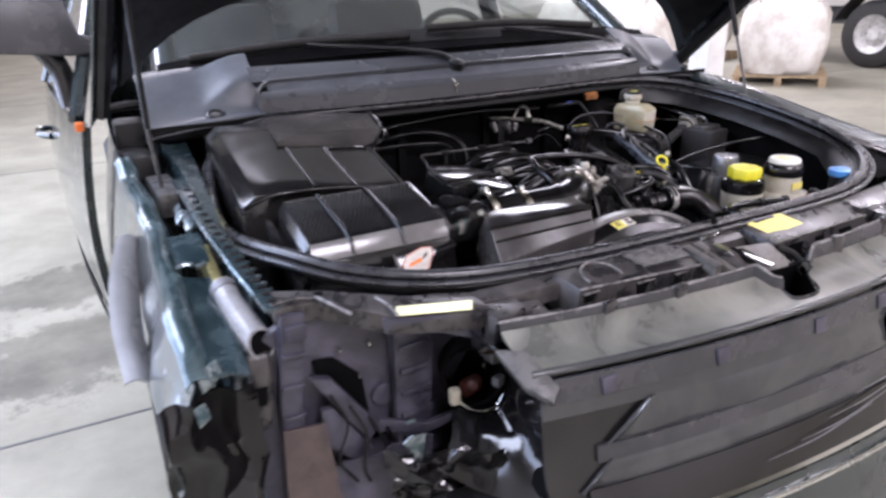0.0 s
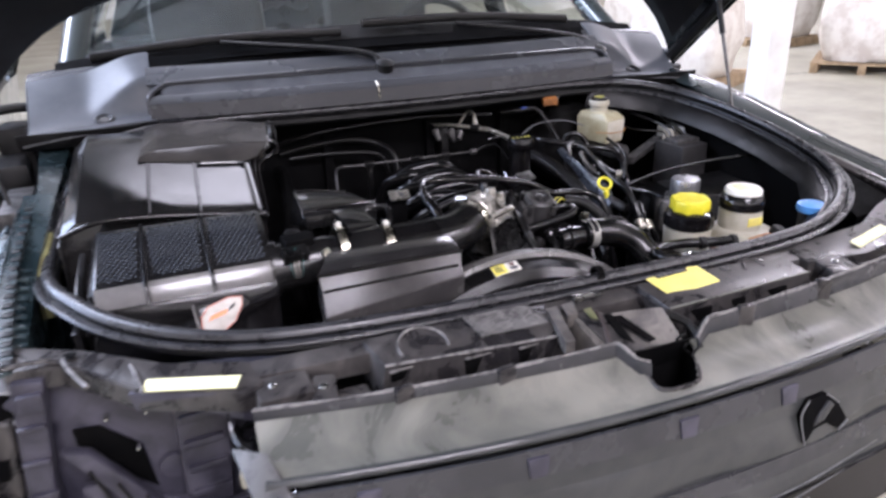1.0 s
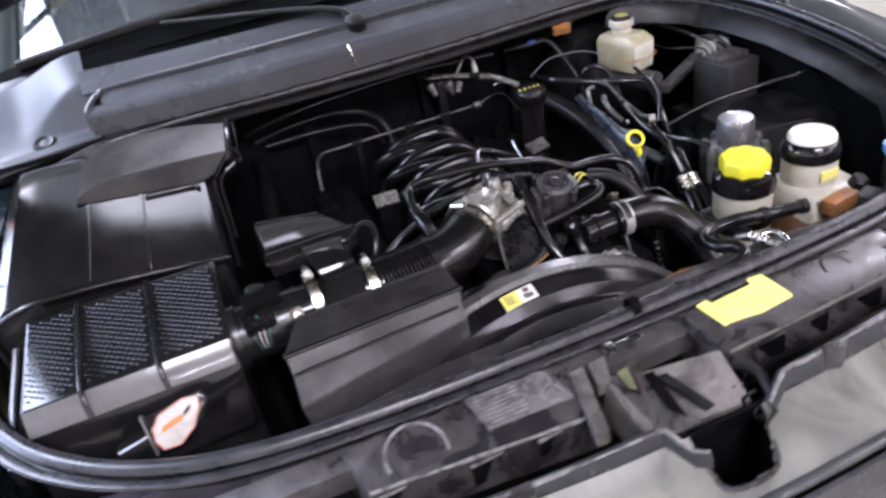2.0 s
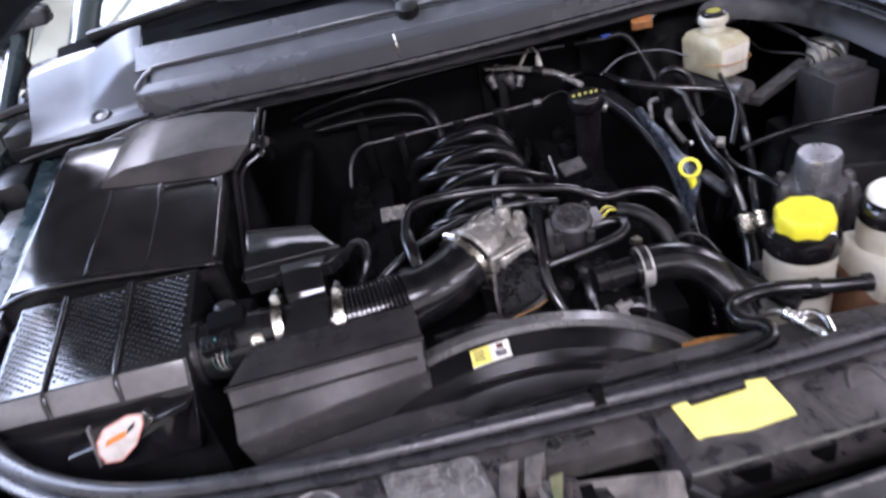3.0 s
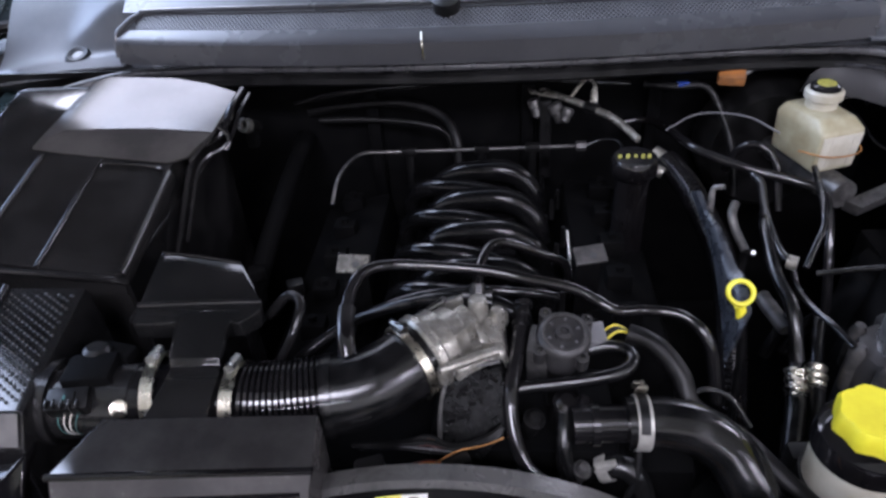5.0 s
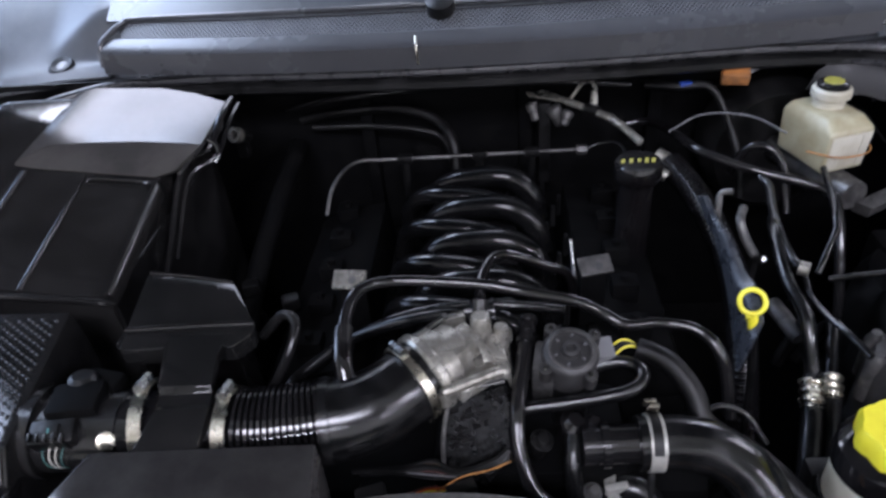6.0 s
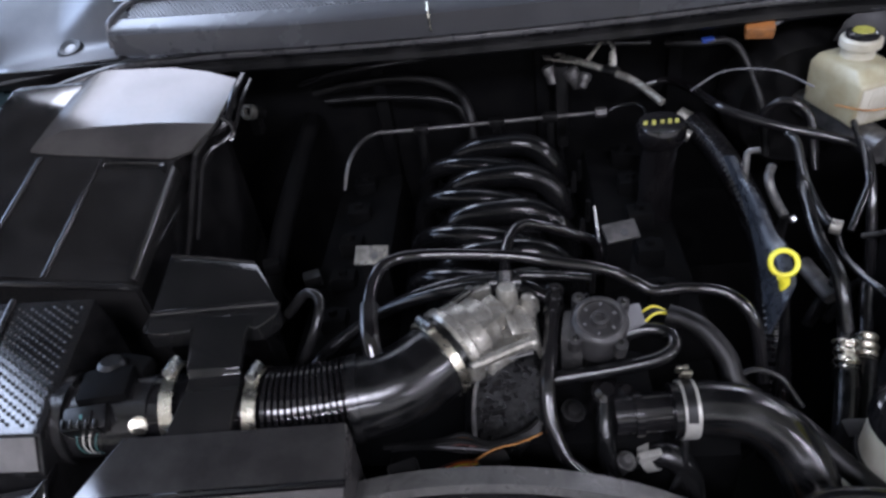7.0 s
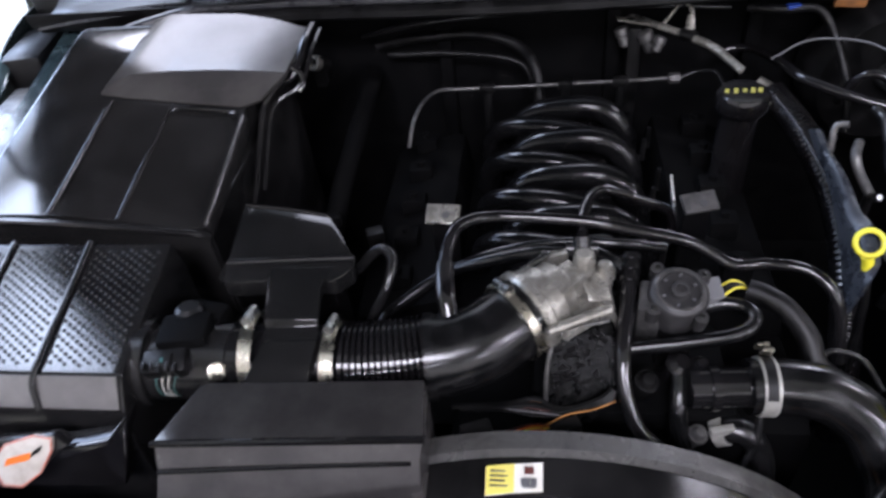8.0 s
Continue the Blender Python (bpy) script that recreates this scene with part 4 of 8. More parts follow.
part("brace", slab([(-0.640, 0.080, 0.822), (-0.560, 0.060, 0.800), (-0.490, 0.050, 0.815), (-0.490, 0.050, 0.800), (-0.565, 0.058, 0.782), (-0.645, 0.078, 0.800)], (0, -0.012, 0), 0.003), LAMPBOX, lamp_bay)
# slightly proud black plates paint the shade of two recesses
part("recess", slab([(-0.735, 0.0975, 0.948), (-0.700, 0.0975, 0.945), (-0.655, 0.0975, 0.900), (-0.646, 0.0975, 0.822), (-0.690, 0.0975, 0.865), (-0.732, 0.0975, 0.915)], (0, -0.004, 0), 0.002), SHADEBLACK, lamp_bay, "black plate painted for the shade of a recess")
part("recess", slab([(-0.708, 0.0975, 0.842), (-0.663, 0.0975, 0.818), (-0.615, 0.0975, 0.770), (-0.676, 0.0975, 0.770)], (0, -0.004, 0), 0.002), SHADEBLACK, lamp_bay, "black plate painted for the shade of a recess")
part("pad", lathe([(0.022, 0.0), (0.020, 0.006), (0.008, 0.008)], (-0.620, 0.097, 0.852), (0, -1, 0), 20), LAMPBOX, lamp_bay)
part("upright_tab", rbox((-0.776, 0.054, 1.008), (-0.746, 0.066, 1.034), 0.004, 4), LAMPBOX, lamp_bay)
for i in range(6):
    z = 0.72 + 0.052 * i
    part("rib", rbox((-0.793 + 0.014 * smooth_step(0.89, 1.05, z), 0.056, z), (-0.760 + 0.014 * smooth_step(0.89, 1.05, z), 0.066, z + 0.008), 0.003), LAMPBOX, lamp_bay)
for i in range(4):
    z = 0.815 + 0.042 * i
    part("rib", rbox((-0.600, 0.058, z), (-0.545, 0.070, z + 0.011), 0.003, 0, 0, -4), LAMPBOX, lamp_bay)
for x, z in ((-0.690, 0.957), (-0.640, 0.955), (-0.66, 0.90), (-0.73, 0.78), (-0.62, 0.985)):
    part("stud", lathe([(0.004, 0), (0.004, 0.010), (0.002, 0.013)], (x, 0.098, z), (0, -1, 0), 10), STEEL, lamp_bay)
# the open lamp well and what is left of its shell
WELL = Vector((-0.484, 0.028, 0.884))
WELL_AXIS = (-0.36, -0.90, 0.24)
well = part("lamp_well", closed_lathe([(0.047, 0.01), (0.053, 0.012), (0.056, 0.0), (0.053, -0.09), (0.047, -0.09)], WELL, WELL_AXIS, 36), SHADEBLACK, lamp_bay, "black open lamp well")
part("well_floor", lathe([(0.05, -0.085), (0.05, -0.075)], WELL, WELL_AXIS, 28), SHADEBLACK, well)
part("bulb_seat", merged(rbox((-0.502, 0.030, 0.838), (-0.462, 0.052, 0.868), 0.008, 14, 10), lathe([(0.010, 0), (0.010, 0.016), (0.006, 0.02)], (-0.482, 0.034, 0.862), (-0.3, -0.9, 0.3), 14)), REDDISH, well, "reddish bulb seat")
part("bulb_clip", tube([(-0.524, 0.020, 0.870), (-0.515, 0.008, 0.846), (-0.490, -0.004, 0.832), (-0.462, -0.010, 0.836), (-0.446, -0.006, 0.852)], 0.0016, 6, 5), STEEL, well)
part("loose_cap", rbox((-0.462, -0.008, 0.868), (-0.442, 0.006, 0.886), 0.004, 20), GREYPLUG, well)
part("loose_cap", rbox((-0.534, 0.008, 0.846), (-0.516, 0.026, 0.874), 0.005, -10), TANK, well, "pale broken bulb cap")
part("loose_clip", rbox((-0.470, 0.020, 0.895), (-0.462, 0.028, 0.902), 0.002), STEEL, well)
rim_out = spline([(-0.535, -0.055, 1.018), (-0.527, -0.115, 1.012), (-0.487, -0.145, 0.992), (-0.470, -0.160, 0.945), (-0.470, -0.166, 0.90), (-0.472, -0.172, 0.850), (-0.450, -0.190, 0.815), (-0.460, -0.180, 0.765), (-0.525, -0.10, 0.745), (-0.585, -0.03, 0.77)], 5)
rows = []
for i, q in enumerate(rim_out):
    ang = radians(118 - 245 * i / (len(rim_out) - 1))
    q0 = WELL + Vector((0.052 * math.cos(ang), -0.016 * math.cos(ang) - 0.008, 0.052 * math.sin(ang)))
    rows.append([q0.lerp(q, f) + 0.010 * math.sin(math.pi * f) * noise.noise_vector(q0.lerp(q, f) * 38) + Vector((0, -0.018 * math.sin(math.pi * f), 0)) for f in (0, 0.14, 0.28, 0.42, 0.56, 0.70, 0.84, 1.0)])
part("broken_shell", sheet(rows, 0.003), GLOSS, lamp_bay, "broken glossy black lamp shell")
part("bulge", lathe([(0.010, -0.055), (0.036, -0.04), (0.044, 0.0), (0.034, 0.03), (0.010, 0.040)], (-0.432, -0.142, 0.762), (-0.2, -1, 0.1), 24), SHADEBLACK, lamp_bay, "round black motor")
part("crumpled_film", sheet([[Vector((-0.660 + 0.18 * u, -0.015 - 0.06 * u, 0.812 - 0.16 * v - 0.02 * u)) + 0.022 * noise.noise_vector((u * 3.4, v * 3.1, 3)) + 0.014 * noise.noise_vector((u * 9, v * 8, 5)) for u in [i / 26 for i in range(27)]] for v in [j / 22 for j in range(23)]], 0.002), GLOSS, lamp_bay, "crumpled glossy black film", sharp=60)
part("bright_tear", slab([(-0.637, -0.020, 0.832), (-0.622, -0.022, 0.843), (-0.601, -0.024, 0.842), (-0.606, -0.026, 0.815), (-0.612, -0.026, 0.788), (-0.624, -0.024, 0.790), (-0.620, -0.022, 0.806)], (0.002, -0.003, 0), 0.001), TORN, lamp_bay, "bright torn flake")
part("bright_tear", slab([(-0.628, -0.010, 0.862), (-0.612, -0.012, 0.866), (-0.610, -0.012, 0.858), (-0.622, -0.010, 0.855)], (0.001, -0.003, 0), 0.001), TORN, lamp_bay)
part("torn_sheet", sheet([[(-0.725 + 0.16 * u, 0.050 - 0.03 * u + 0.016 * noise.noise((u * 6, v * 3, 2)), 0.775 + 0.02 * u - 0.20 * v + 0.016 * noise.noise((u * 7, v * 4, 5))) for u in [i / 12 for i in range(13)]] for v in [j / 10 for j in range(11)]], 0.003), LAMPBOX, lamp_bay)
for i in range(5):
    a = Vector((-0.72 + 0.030 * i, 0.060, 0.90 - 0.03 * i))
    part("loose_wire", tube([a, a + Vector((0.02, -0.015, -0.05)), a + Vector((0.0 + 0.01 * i, -0.02, -0.11)), a + Vector((0.03, -0.01, -0.17))], 0.0025, 6, 5), (DULL, HOSE)[i % 2], lamp_bay)
part("backing_plate", slab([(-0.800, 0.056, 0.866), (-0.735, 0.054, 0.860), (-0.722, 0.050, 0.74), (-0.712, 0.050, 0.60), (-0.812, 0.054, 0.60)], (0, -0.006, 0), 0.002), PRIMER, lamp_bay, "brown primed plate")
part("corner_rib", tube([(-0.788, 0.076, 1.066), (-0.755, 0.084, 1.064), (-0.724, 0.083, 1.058), (-0.680, 0.050, 1.046), (-0.632, 0.010, 1.037)], 0.0035, 8, 5), DUSTY, lamp_bay)
part("air_tube", tube([(-0.832, 0.232, 1.046), (-0.826, 0.190, 1.028), (-0.817, 0.148, 1.010), (-0.810, 0.112, 0.996)], lambda t: 0.019 + 0.004 * t, 20, 5), PALETUBE, lamp_bay, "pale grey tube with an open black end")
part("tube_mouth", closed_lathe([(0.0200, 0.0), (0.0245, 0.0), (0.0245, 0.010), (0.0200, 0.010)], (-0.808, 0.106, 0.994), (0.32, -0.82, 0.30), 24), PALETUBE, lamp_bay)
part("tube_bore", lathe([(0.0205, 0.008), (0.010, 0.0085), (0.002, 0.0085)], (-0.808, 0.106, 0.994), (0.32, -0.82, 0.30), 24), SHADEBLACK, lamp_bay)
part("tube_strap", ring((-0.830, 0.222, 1.041), (0.15, -0.92, -0.35), 0.0195, 0.014, 0.002, 24), GREYPLUG, lamp_bay)

# --- perforated flange along the left inner wing
FLANGE = [Vector(p) for p in ((-0.785, 0.075, 1.061), (-0.796, 0.16, 1.073), (-0.808, 0.26, 1.086), (-0.818, 0.38, 1.097), (-0.826, 0.52, 1.107), (-0.833, 0.68, 1.117))]
flange = part("perforated_flange", loft([[(x - 0.012, y, z), (x + 0.010, y, z), (x + 0.010, y, z - 0.006), (x - 0.012, y, z - 0.006)] for x, y, z in FLANGE], 0.0), APRON, suv, "teal painted slotted flange")
along = spline(FLANGE, 8)
for q in along[2:38:2]:
    part("slot", rbox((q.x - 0.002, q.y - 0.006, q.z - 0.003), (q.x + 0.012, q.y + 0.006, q.z + 0.0015), 0.001, -6, 5), DULL, flange)
for q in along[3:24:2]:
    part("comb_bar", rbox((q.x + 0.008, q.y - 0.003, q.z - 0.016), (q.x + 0.026, q.y + 0.003, q.z - 0.011), 0.001, -20), APRON, flange)
part("bright_edge", tube([q + Vector((-0.012, 0, 0.001)) for q in along[4:40:4]], lambda t: 0.002 + 0.002 * math.sin(7 * t) ** 2, 6, 3), TORN, flange)
part("torn_tab", merged(slab([(-0.858, 0.40, 1.092), (-0.840, 0.41, 1.100), (-0.838, 0.48, 1.108), (-0.853, 0.50, 1.104)], (0.004, 0, -0.008), 0.002), slab([(-0.866, 0.47, 1.085), (-0.852, 0.48, 1.098), (-0.850, 0.54, 1.108), (-0.862, 0.54, 1.096)], (0.004, 0, -0.008), 0.002)), TORN, flange, "bent tab of bare bright metal")
part("yellow_foam", loft([[(-0.806, y, z - 0.07), (-0.780, y, z - 0.07), (-0.782, y, z), (-0.802, y, z + 0.004)] for y, z in ((0.37, 1.060), (0.42, 1.068), (0.47, 1.076), (0.53, 1.086))], 0.004), FOAM, flange, "yellow-brown foam strip")
part("yellow_foam", loft([[(-0.846, y, z - 0.05), (-0.822, y, z - 0.05), (-0.824, y, z), (-0.842, y, z + 0.003)] for y, z in ((0.27, 1.040), (0.33, 1.052), (0.39, 1.066))], 0.004), FOAM, flange, "yellow-brown foam strip")
apron = part("apron_panel", sheet([[(-0.892 + 0.050 * u + 0.006 * v, 0.275 - 0.235 * v, 1.058 - 0.060 * v - 0.012 * u + 0.004 * noise.noise((u * 3, v * 4, 1))) for u in (0, 0.25, 0.5, 0.75, 1)] for v in [i / 10 for i in range(11)]], 0.004), APRON, suv, "teal painted apron panel with a torn step")
part("step_panel", sheet([[(-0.890 + 0.052 * u, 0.40 - 0.115 * v, 1.086 - 0.012 * v + 0.003 * noise.noise((u * 4, v * 4, 7))) for u in (0, 0.33, 0.66, 1)] for v in (0, 0.25, 0.5, 0.75, 1.0)], 0.004), APRON, apron)
part("torn_step", tube([(-0.892, 0.284, 1.070), (-0.874, 0.280, 1.074), (-0.860, 0.286, 1.066), (-0.846, 0.282, 1.070)], lambda t: 0.003 + 0.002 * math.sin(11 * t) ** 2, 6, 5), TORN, apron, "bright torn edge")
part("apron_side", sheet([[(-0.838 - 0.004 * u, 0.42 - 0.36 * v, 1.062 - 0.075 * v - 0.34 * u + 0.006 * noise.noise((u * 5, v * 5, 1))) for u in (0, 0.33, 0.66, 1)] for v in (0, 0.2, 0.4, 0.6, 0.8, 1.0)], 0.004), APRON, apron)


# --- crushed left fender
def fender_left():
    # the rolled upper edge, from the hinge down to its torn tip
    edge = spline([(-0.930, 1.02, 1.178), (-0.928, 0.90, 1.165), (-0.922, 0.80, 1.135), (-0.917, 0.734, 1.108), (-0.906, 0.62, 1.096), (-0.899, 0.475, 1.068), (-0.902, 0.32, 1.053), (-0.904, 0.18, 1.040), (-0.903, 0.11, 1.012), (-0.900, 0.06, 0.976)], 8)
    n = len(edge) - 1
    f = part("left_fender", sheet([[q + Vector((-0.010 - 0.060 * math.sin(0.5 * math.pi * u), 0.0, -u * (0.30 + 0.10 * smooth_step(0.5, 0.9, q.y)))) + smooth_step(0.75, 0.2, q.y) * u * (0.020 * noise.noise_vector(q * 9 + Vector((0, 0, 3 * u)))) for u in [j / 12 for j in range(13)]] for q in edge[:int(0.62 * n)]], 0.0025), PAINT, suv, "crushed dark green front fender torn at its nose")
    part("nose_skin", sheet([[q + Vector((-0.010 - 0.045 * math.sin(0.5 * math.pi * u) + 0.012 * noise.noise((q.y * 9, u * 3, 2)), 0.02 * u, -u * 0.20)) + u * 0.020 * noise.noise_vector(q * 13 + Vector((0, 0, 3 * u))) for u in [j / 10 for j in range(11)]] for q in edge[int(0.58 * n):]], 0.0025), PAINT, f, "folded dark green fender nose")
    # rolled edge in the brightened paint; its pale sheen is partly painted
    part("rolled_edge", sheet([[q + Vector((0.020 * math.cos(a) - 0.004, 0.0, 0.013 * math.sin(a))) + 0.005 * noise.noise_vector(q * 14) for a in (-0.5, 0.1, 0.6, 1.1, 1.57, 2.0, 2.5, 3.0, 3.6)] for q in edge[int(0.22 * n):]], 0.003), SHEENPAINT, f, "rolled upper edge of the fender, paler for its sheen")
    part("torn_edge", tube([q + Vector((0.007, 0, 0.006)) for q in edge[int(0.32 * n)::3]], lambda t: 0.0026 + 0.002 * math.sin(9 * t) ** 2, 6, 4), TORN, f, "bare bright torn edge")
    part("torn_tip", merged(*[slab([e, e + Vector((0.016, -0.004, 0.010)), e + Vector((0.020, -0.012, -0.012)), e + Vector((0.004, -0.010, -0.026))], (0.002, 0.004, 0), 0.001) for e in (Vector((-0.905, 0.07, 0.985)), Vector((-0.893, 0.055, 1.005)), Vector((-0.918, 0.05, 0.945)))]), TORN, f)
    # pale plastic arch trim, sprung away from the wing
    trim = spline([(-0.952, 0.60, 1.010), (-0.968, 0.56, 0.985), (-0.985, 0.49, 0.950), (-0.992, 0.41, 0.912), (-0.990, 0.33, 0.884), (-0.986, 0.26, 0.868)], 6)
    part("arch_trim", sheet([[q + Vector((-0.016 + 0.050 * u, 0.020 * u, 0.030 - 0.040 * u + 0.016 * math.sin(math.pi * u))) for u in (0, 0.15, 0.3, 0.5, 0.7, 0.85, 1.0)] for q in trim], 0.003), GUARD, f, "pale grey plastic arch trim sprung loose")
    part("wheel_liner", sheet([[(-0.97 + 0.14 * u, 0.55 + (0.40 + 0.01 * noise.noise((a, u, 1))) * math.cos(a), 0.42 + (0.42 + 0.01 * noise.noise((a, u, 3))) * math.sin(a)) for u in (0, 0.3, 0.6, 1.0)] for a in (0.15 + 0.17 * k for k in range(17))], 0.004), DULL, f, "black wheel arch liner")
    part("crumpled_liner", sheet([[(-0.965 + 0.135 * u + 0.03 * noise.noise((u * 3, v * 5, 1)) + 0.006 * noise.noise((u * 9, v * 9, 2)), 0.085 - 0.03 * u + 0.03 * noise.noise((u * 4, v * 4, 6)) + 0.006 * noise.noise((u * 8, v * 9, 9)), 0.935 - 0.42 * v + 0.03 * u) for u in [i / 14 for i in range(15)]] for v in [j / 24 for j in range(25)]], 0.004), GLOSS, f, "crumpled glossy black liner")
    return f


fender_left()

# --- right fender
part("right_fender", sheet([[(x, y, z) for x, z in ((0.80, 1.055 + 0.13 * smooth_step(0.05, 1.0, y)), (0.84, 1.072 + 0.13 * smooth_step(0.05, 1.0, y)), (0.89, 1.068 + 0.125 * smooth_step(0.05, 1.0, y)), (0.93, 1.035 + 0.12 * smooth_step(0.05, 1.0, y)),
                                                    (0.955, 0.97 + 0.10 * smooth_step(0.05, 1.0, y)), (0.965, 0.85), (0.96, 0.80))] for y in (-0.02, 0.06, 0.15, 0.25, 0.37, 0.50, 0.63, 0.76, 0.88, 1.02)], 0.003), PAINT, suv, "dark green right front fender")
part("right_fender_gutter", slab([(0.785, 0.06, 1.045), (0.81, 0.06, 1.052), (0.86, 0.98, 1.18), (0.80, 0.96, 1.176), (0.80, 0.60, 1.128), (0.80, 0.35, 1.085)], (0, 0, -0.01), 0.002), DUSTY, suv, "dusty gutter beside the fender")
part("right_headlamp", loft([[(0.56, -0.06, 0.84), (0.90, 0.02, 0.86), (0.93, 0.14, 0.88), (0.60, 0.05, 0.84)], [(0.56, -0.05, 1.015), (0.86, 0.0, 1.03), (0.92, 0.12, 1.04), (0.60, 0.03, 1.03)]], 0.015), glass("headlamp_lens", (0.8, 0.82, 0.82)), suv, "clear right headlamp")

# --- wheels
for sx in (-1, 1):
    for y in (0.55, 3.30):
        w = part("wheel", closed_lathe([(0.25, -0.11), (0.34, -0.125), (0.372, -0.10), (0.372, 0.10), (0.34, 0.125), (0.25, 0.11)], (0.83 * sx, y, 0.372), (1, 0, 0), 40), TYRE, suv, "black tyre")
        part("rim", merged(closed_lathe([(0.20, -0.09), (0.25, -0.11), (0.26, 0.10), (0.20, 0.09)], (0.83 * sx, y, 0.372), (1, 0, 0), 32),
                           *[tube([(0.90 * sx, y, 0.372), (0.91 * sx, y + 0.24 * math.cos(a), 0.372 + 0.24 * math.sin(a))], 0.025, 8) for a in (2 * math.pi * k / 5 for k in range(5))]), ALLOY, w, "five-spoke alloy rim")
for y in (0.55, 3.30):
    part("axle_beam", tube([(-0.80, y, 0.372), (0.80, y, 0.372)], 0.045, 10), DULL, suv)
part("chassis", merged(rbox((-0.55, 0.0, 0.40), (-0.43, 4.1, 0.56), 0.01), rbox((0.43, 0.0, 0.40), (0.55, 4.1, 0.56), 0.01), rbox((-0.80, 1.0, 0.46), (0.80, 4.1, 0.56), 0.01)), DULL, suv)

# --- cowl panel under the windscreen
def bow(x):
    return 0.046 * max(0.0, 1 - (x / 0.60) ** 2)


def bowed(bm):
    for v in bm.verts:
        v.co.y -= bow(v.co.x)
    return bm


def cowl_z(x, y):
    edge = max(0.0, abs(x) - 0.54) / 0.32
    return 1.200 + 0.118 * smooth_step(0.895, 1.075, y) - 0.022 * edge * edge


cowl = part("cowl_panel", sheet([[(x, y, cowl_z(x, y)) for x in [-0.86 + 1.72 * i / 48 for i in range(49)]] for y in (0.850, 0.87, 0.89, 0.92, 0.95, 0.98, 1.01, 1.04, 1.09)], 0.005), COWL, suv, "weathered grey plastic cowl panel")
part("cowl_skirt", sheet([[(-0.87 + 1.74 * i / 30, 0.852 - dy, z) for i in range(31)] for dy, z in ((0.0, 1.200), (-0.004, 1.18), (-0.02, 1.165), (-0.10, 1.16))], 0.004), DULL, cowl)


def ridge_z(y):
    return 1.2725 + 0.57 * (y - 0.922)


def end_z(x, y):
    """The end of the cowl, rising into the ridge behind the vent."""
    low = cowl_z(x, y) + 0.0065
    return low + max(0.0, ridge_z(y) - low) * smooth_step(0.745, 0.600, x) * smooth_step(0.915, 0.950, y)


# both ends use the lit copy, so their brightness is partly painted
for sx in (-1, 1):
    part("cowl_end", sheet([[(sx * x, y, end_z(x, y)) for x in [0.590 + 0.265 * i / 18 for i in range(19)]] for y in [0.853 + 0.125 * j / 16 for j in range(17)] + [0.99, 1.01, 1.03]], 0.003), COWLLIT, cowl, "end of the cowl, paler for the light it reflects")
lip = [-0.60 + 1.20 * i / 36 for i in range(37)]
part("vent_frame", bowed(sheet([[(x, y, z) for x in lip] for y, z in ((0.866, 1.203), (0.868, 1.236), (0.876, 1.2445), (0.895, 1.252))], 0.006)), COWL, cowl, "dark vent frame")
def perforated(x_a, x_b, y_a, y_b, pitch, hole):
    """A plate of diamond cells, each with a round hole and its short wall."""
    bm = bmesh.new()
    def at(x, y, d=0.0):
        return (x, y + 0.5 * d, 1.2515 + 0.65 * (y - 0.893) - 0.004 * abs(x) - d)
    h = pitch / 2
    for j in range(int((y_b - y_a) / h)):
        for i in range(int((x_b - x_a) / pitch)):
            cx, cy = x_a + pitch * (i + 0.5 + 0.5 * (j % 2)), y_a + h * (j + 1)
            out = [(h, 0), (h / 2, h / 2), (0, h), (-h / 2, h / 2), (-h, 0), (-h / 2, -h / 2), (0, -h), (h / 2, -h / 2)]
            ang = [math.pi / 4 * k for k in range(8)]
            o = [bm.verts.new(at(cx + dx, min(max(cy + dy, y_a), y_b))) for dx, dy in out]
            c = [bm.verts.new(at(cx + hole * math.cos(a), cy + 0.9 * hole * math.sin(a))) for a in ang]
            w = [bm.verts.new(at(cx + hole * math.cos(a), cy + 0.9 * hole * math.sin(a), 0.003)) for a in ang]
            for k in range(8):
                n = (k + 1) % 8
                bm.faces.new((o[k], o[n], c[n], c[k]))
                bm.faces.new((c[k], c[n], w[n], w[k]))
    return bm


tagged(part("vent_mesh", bowed(perforated(-0.572, 0.572, 0.886, 0.926, 0.0070, 0.0021)), MESHY, cowl, "perforated intake mesh"), kind="stuff")
part("vent_backing", bowed(sheet([[(x, y, 1.2400 + 0.65 * (y - 0.893) - 0.004 * abs(x)) for x in [-0.565 + 1.13 * i / 30 for i in range(31)]] for y in (0.893, 0.91, 0.925)], 0.003)), DULL, cowl)
part("cowl_ridge", bowed(sheet([[(x, y, z) for x in lip] for y, z in ((0.922, 1.2725), (0.935, 1.281), (0.952, 1.291), (0.968, 1.300), (0.978, 1.3045))], 0.004)), COWL, cowl)
part("trough_front", bowed(sheet([[(x, y, z) for x in lip] for y, z in ((0.975, 1.301), (0.985, 1.296), (1.005, 1.292), (1.03, 1.300), (1.05, 1.320))], 0.004)), SHADEBLACK, cowl, "black trough under the wipers")
part("vent_rim", bowed(tube([(-0.60, 0.868, 1.215), (-0.60, 0.880, 1.246), (-0.590, 0.900, 1.258), (-0.57, 0.918, 1.269), (-0.53, 0.926, 1.274), (-0.25, 0.929, 1.278), (0.0, 0.930, 1.279), (0.25, 0.929, 1.278), (0.53, 0.926, 1.274), (0.57, 0.918, 1.269), (0.595, 0.90, 1.258), (0.60, 0.868, 1.215)], 0.005, 8, 5)), COWL, cowl)
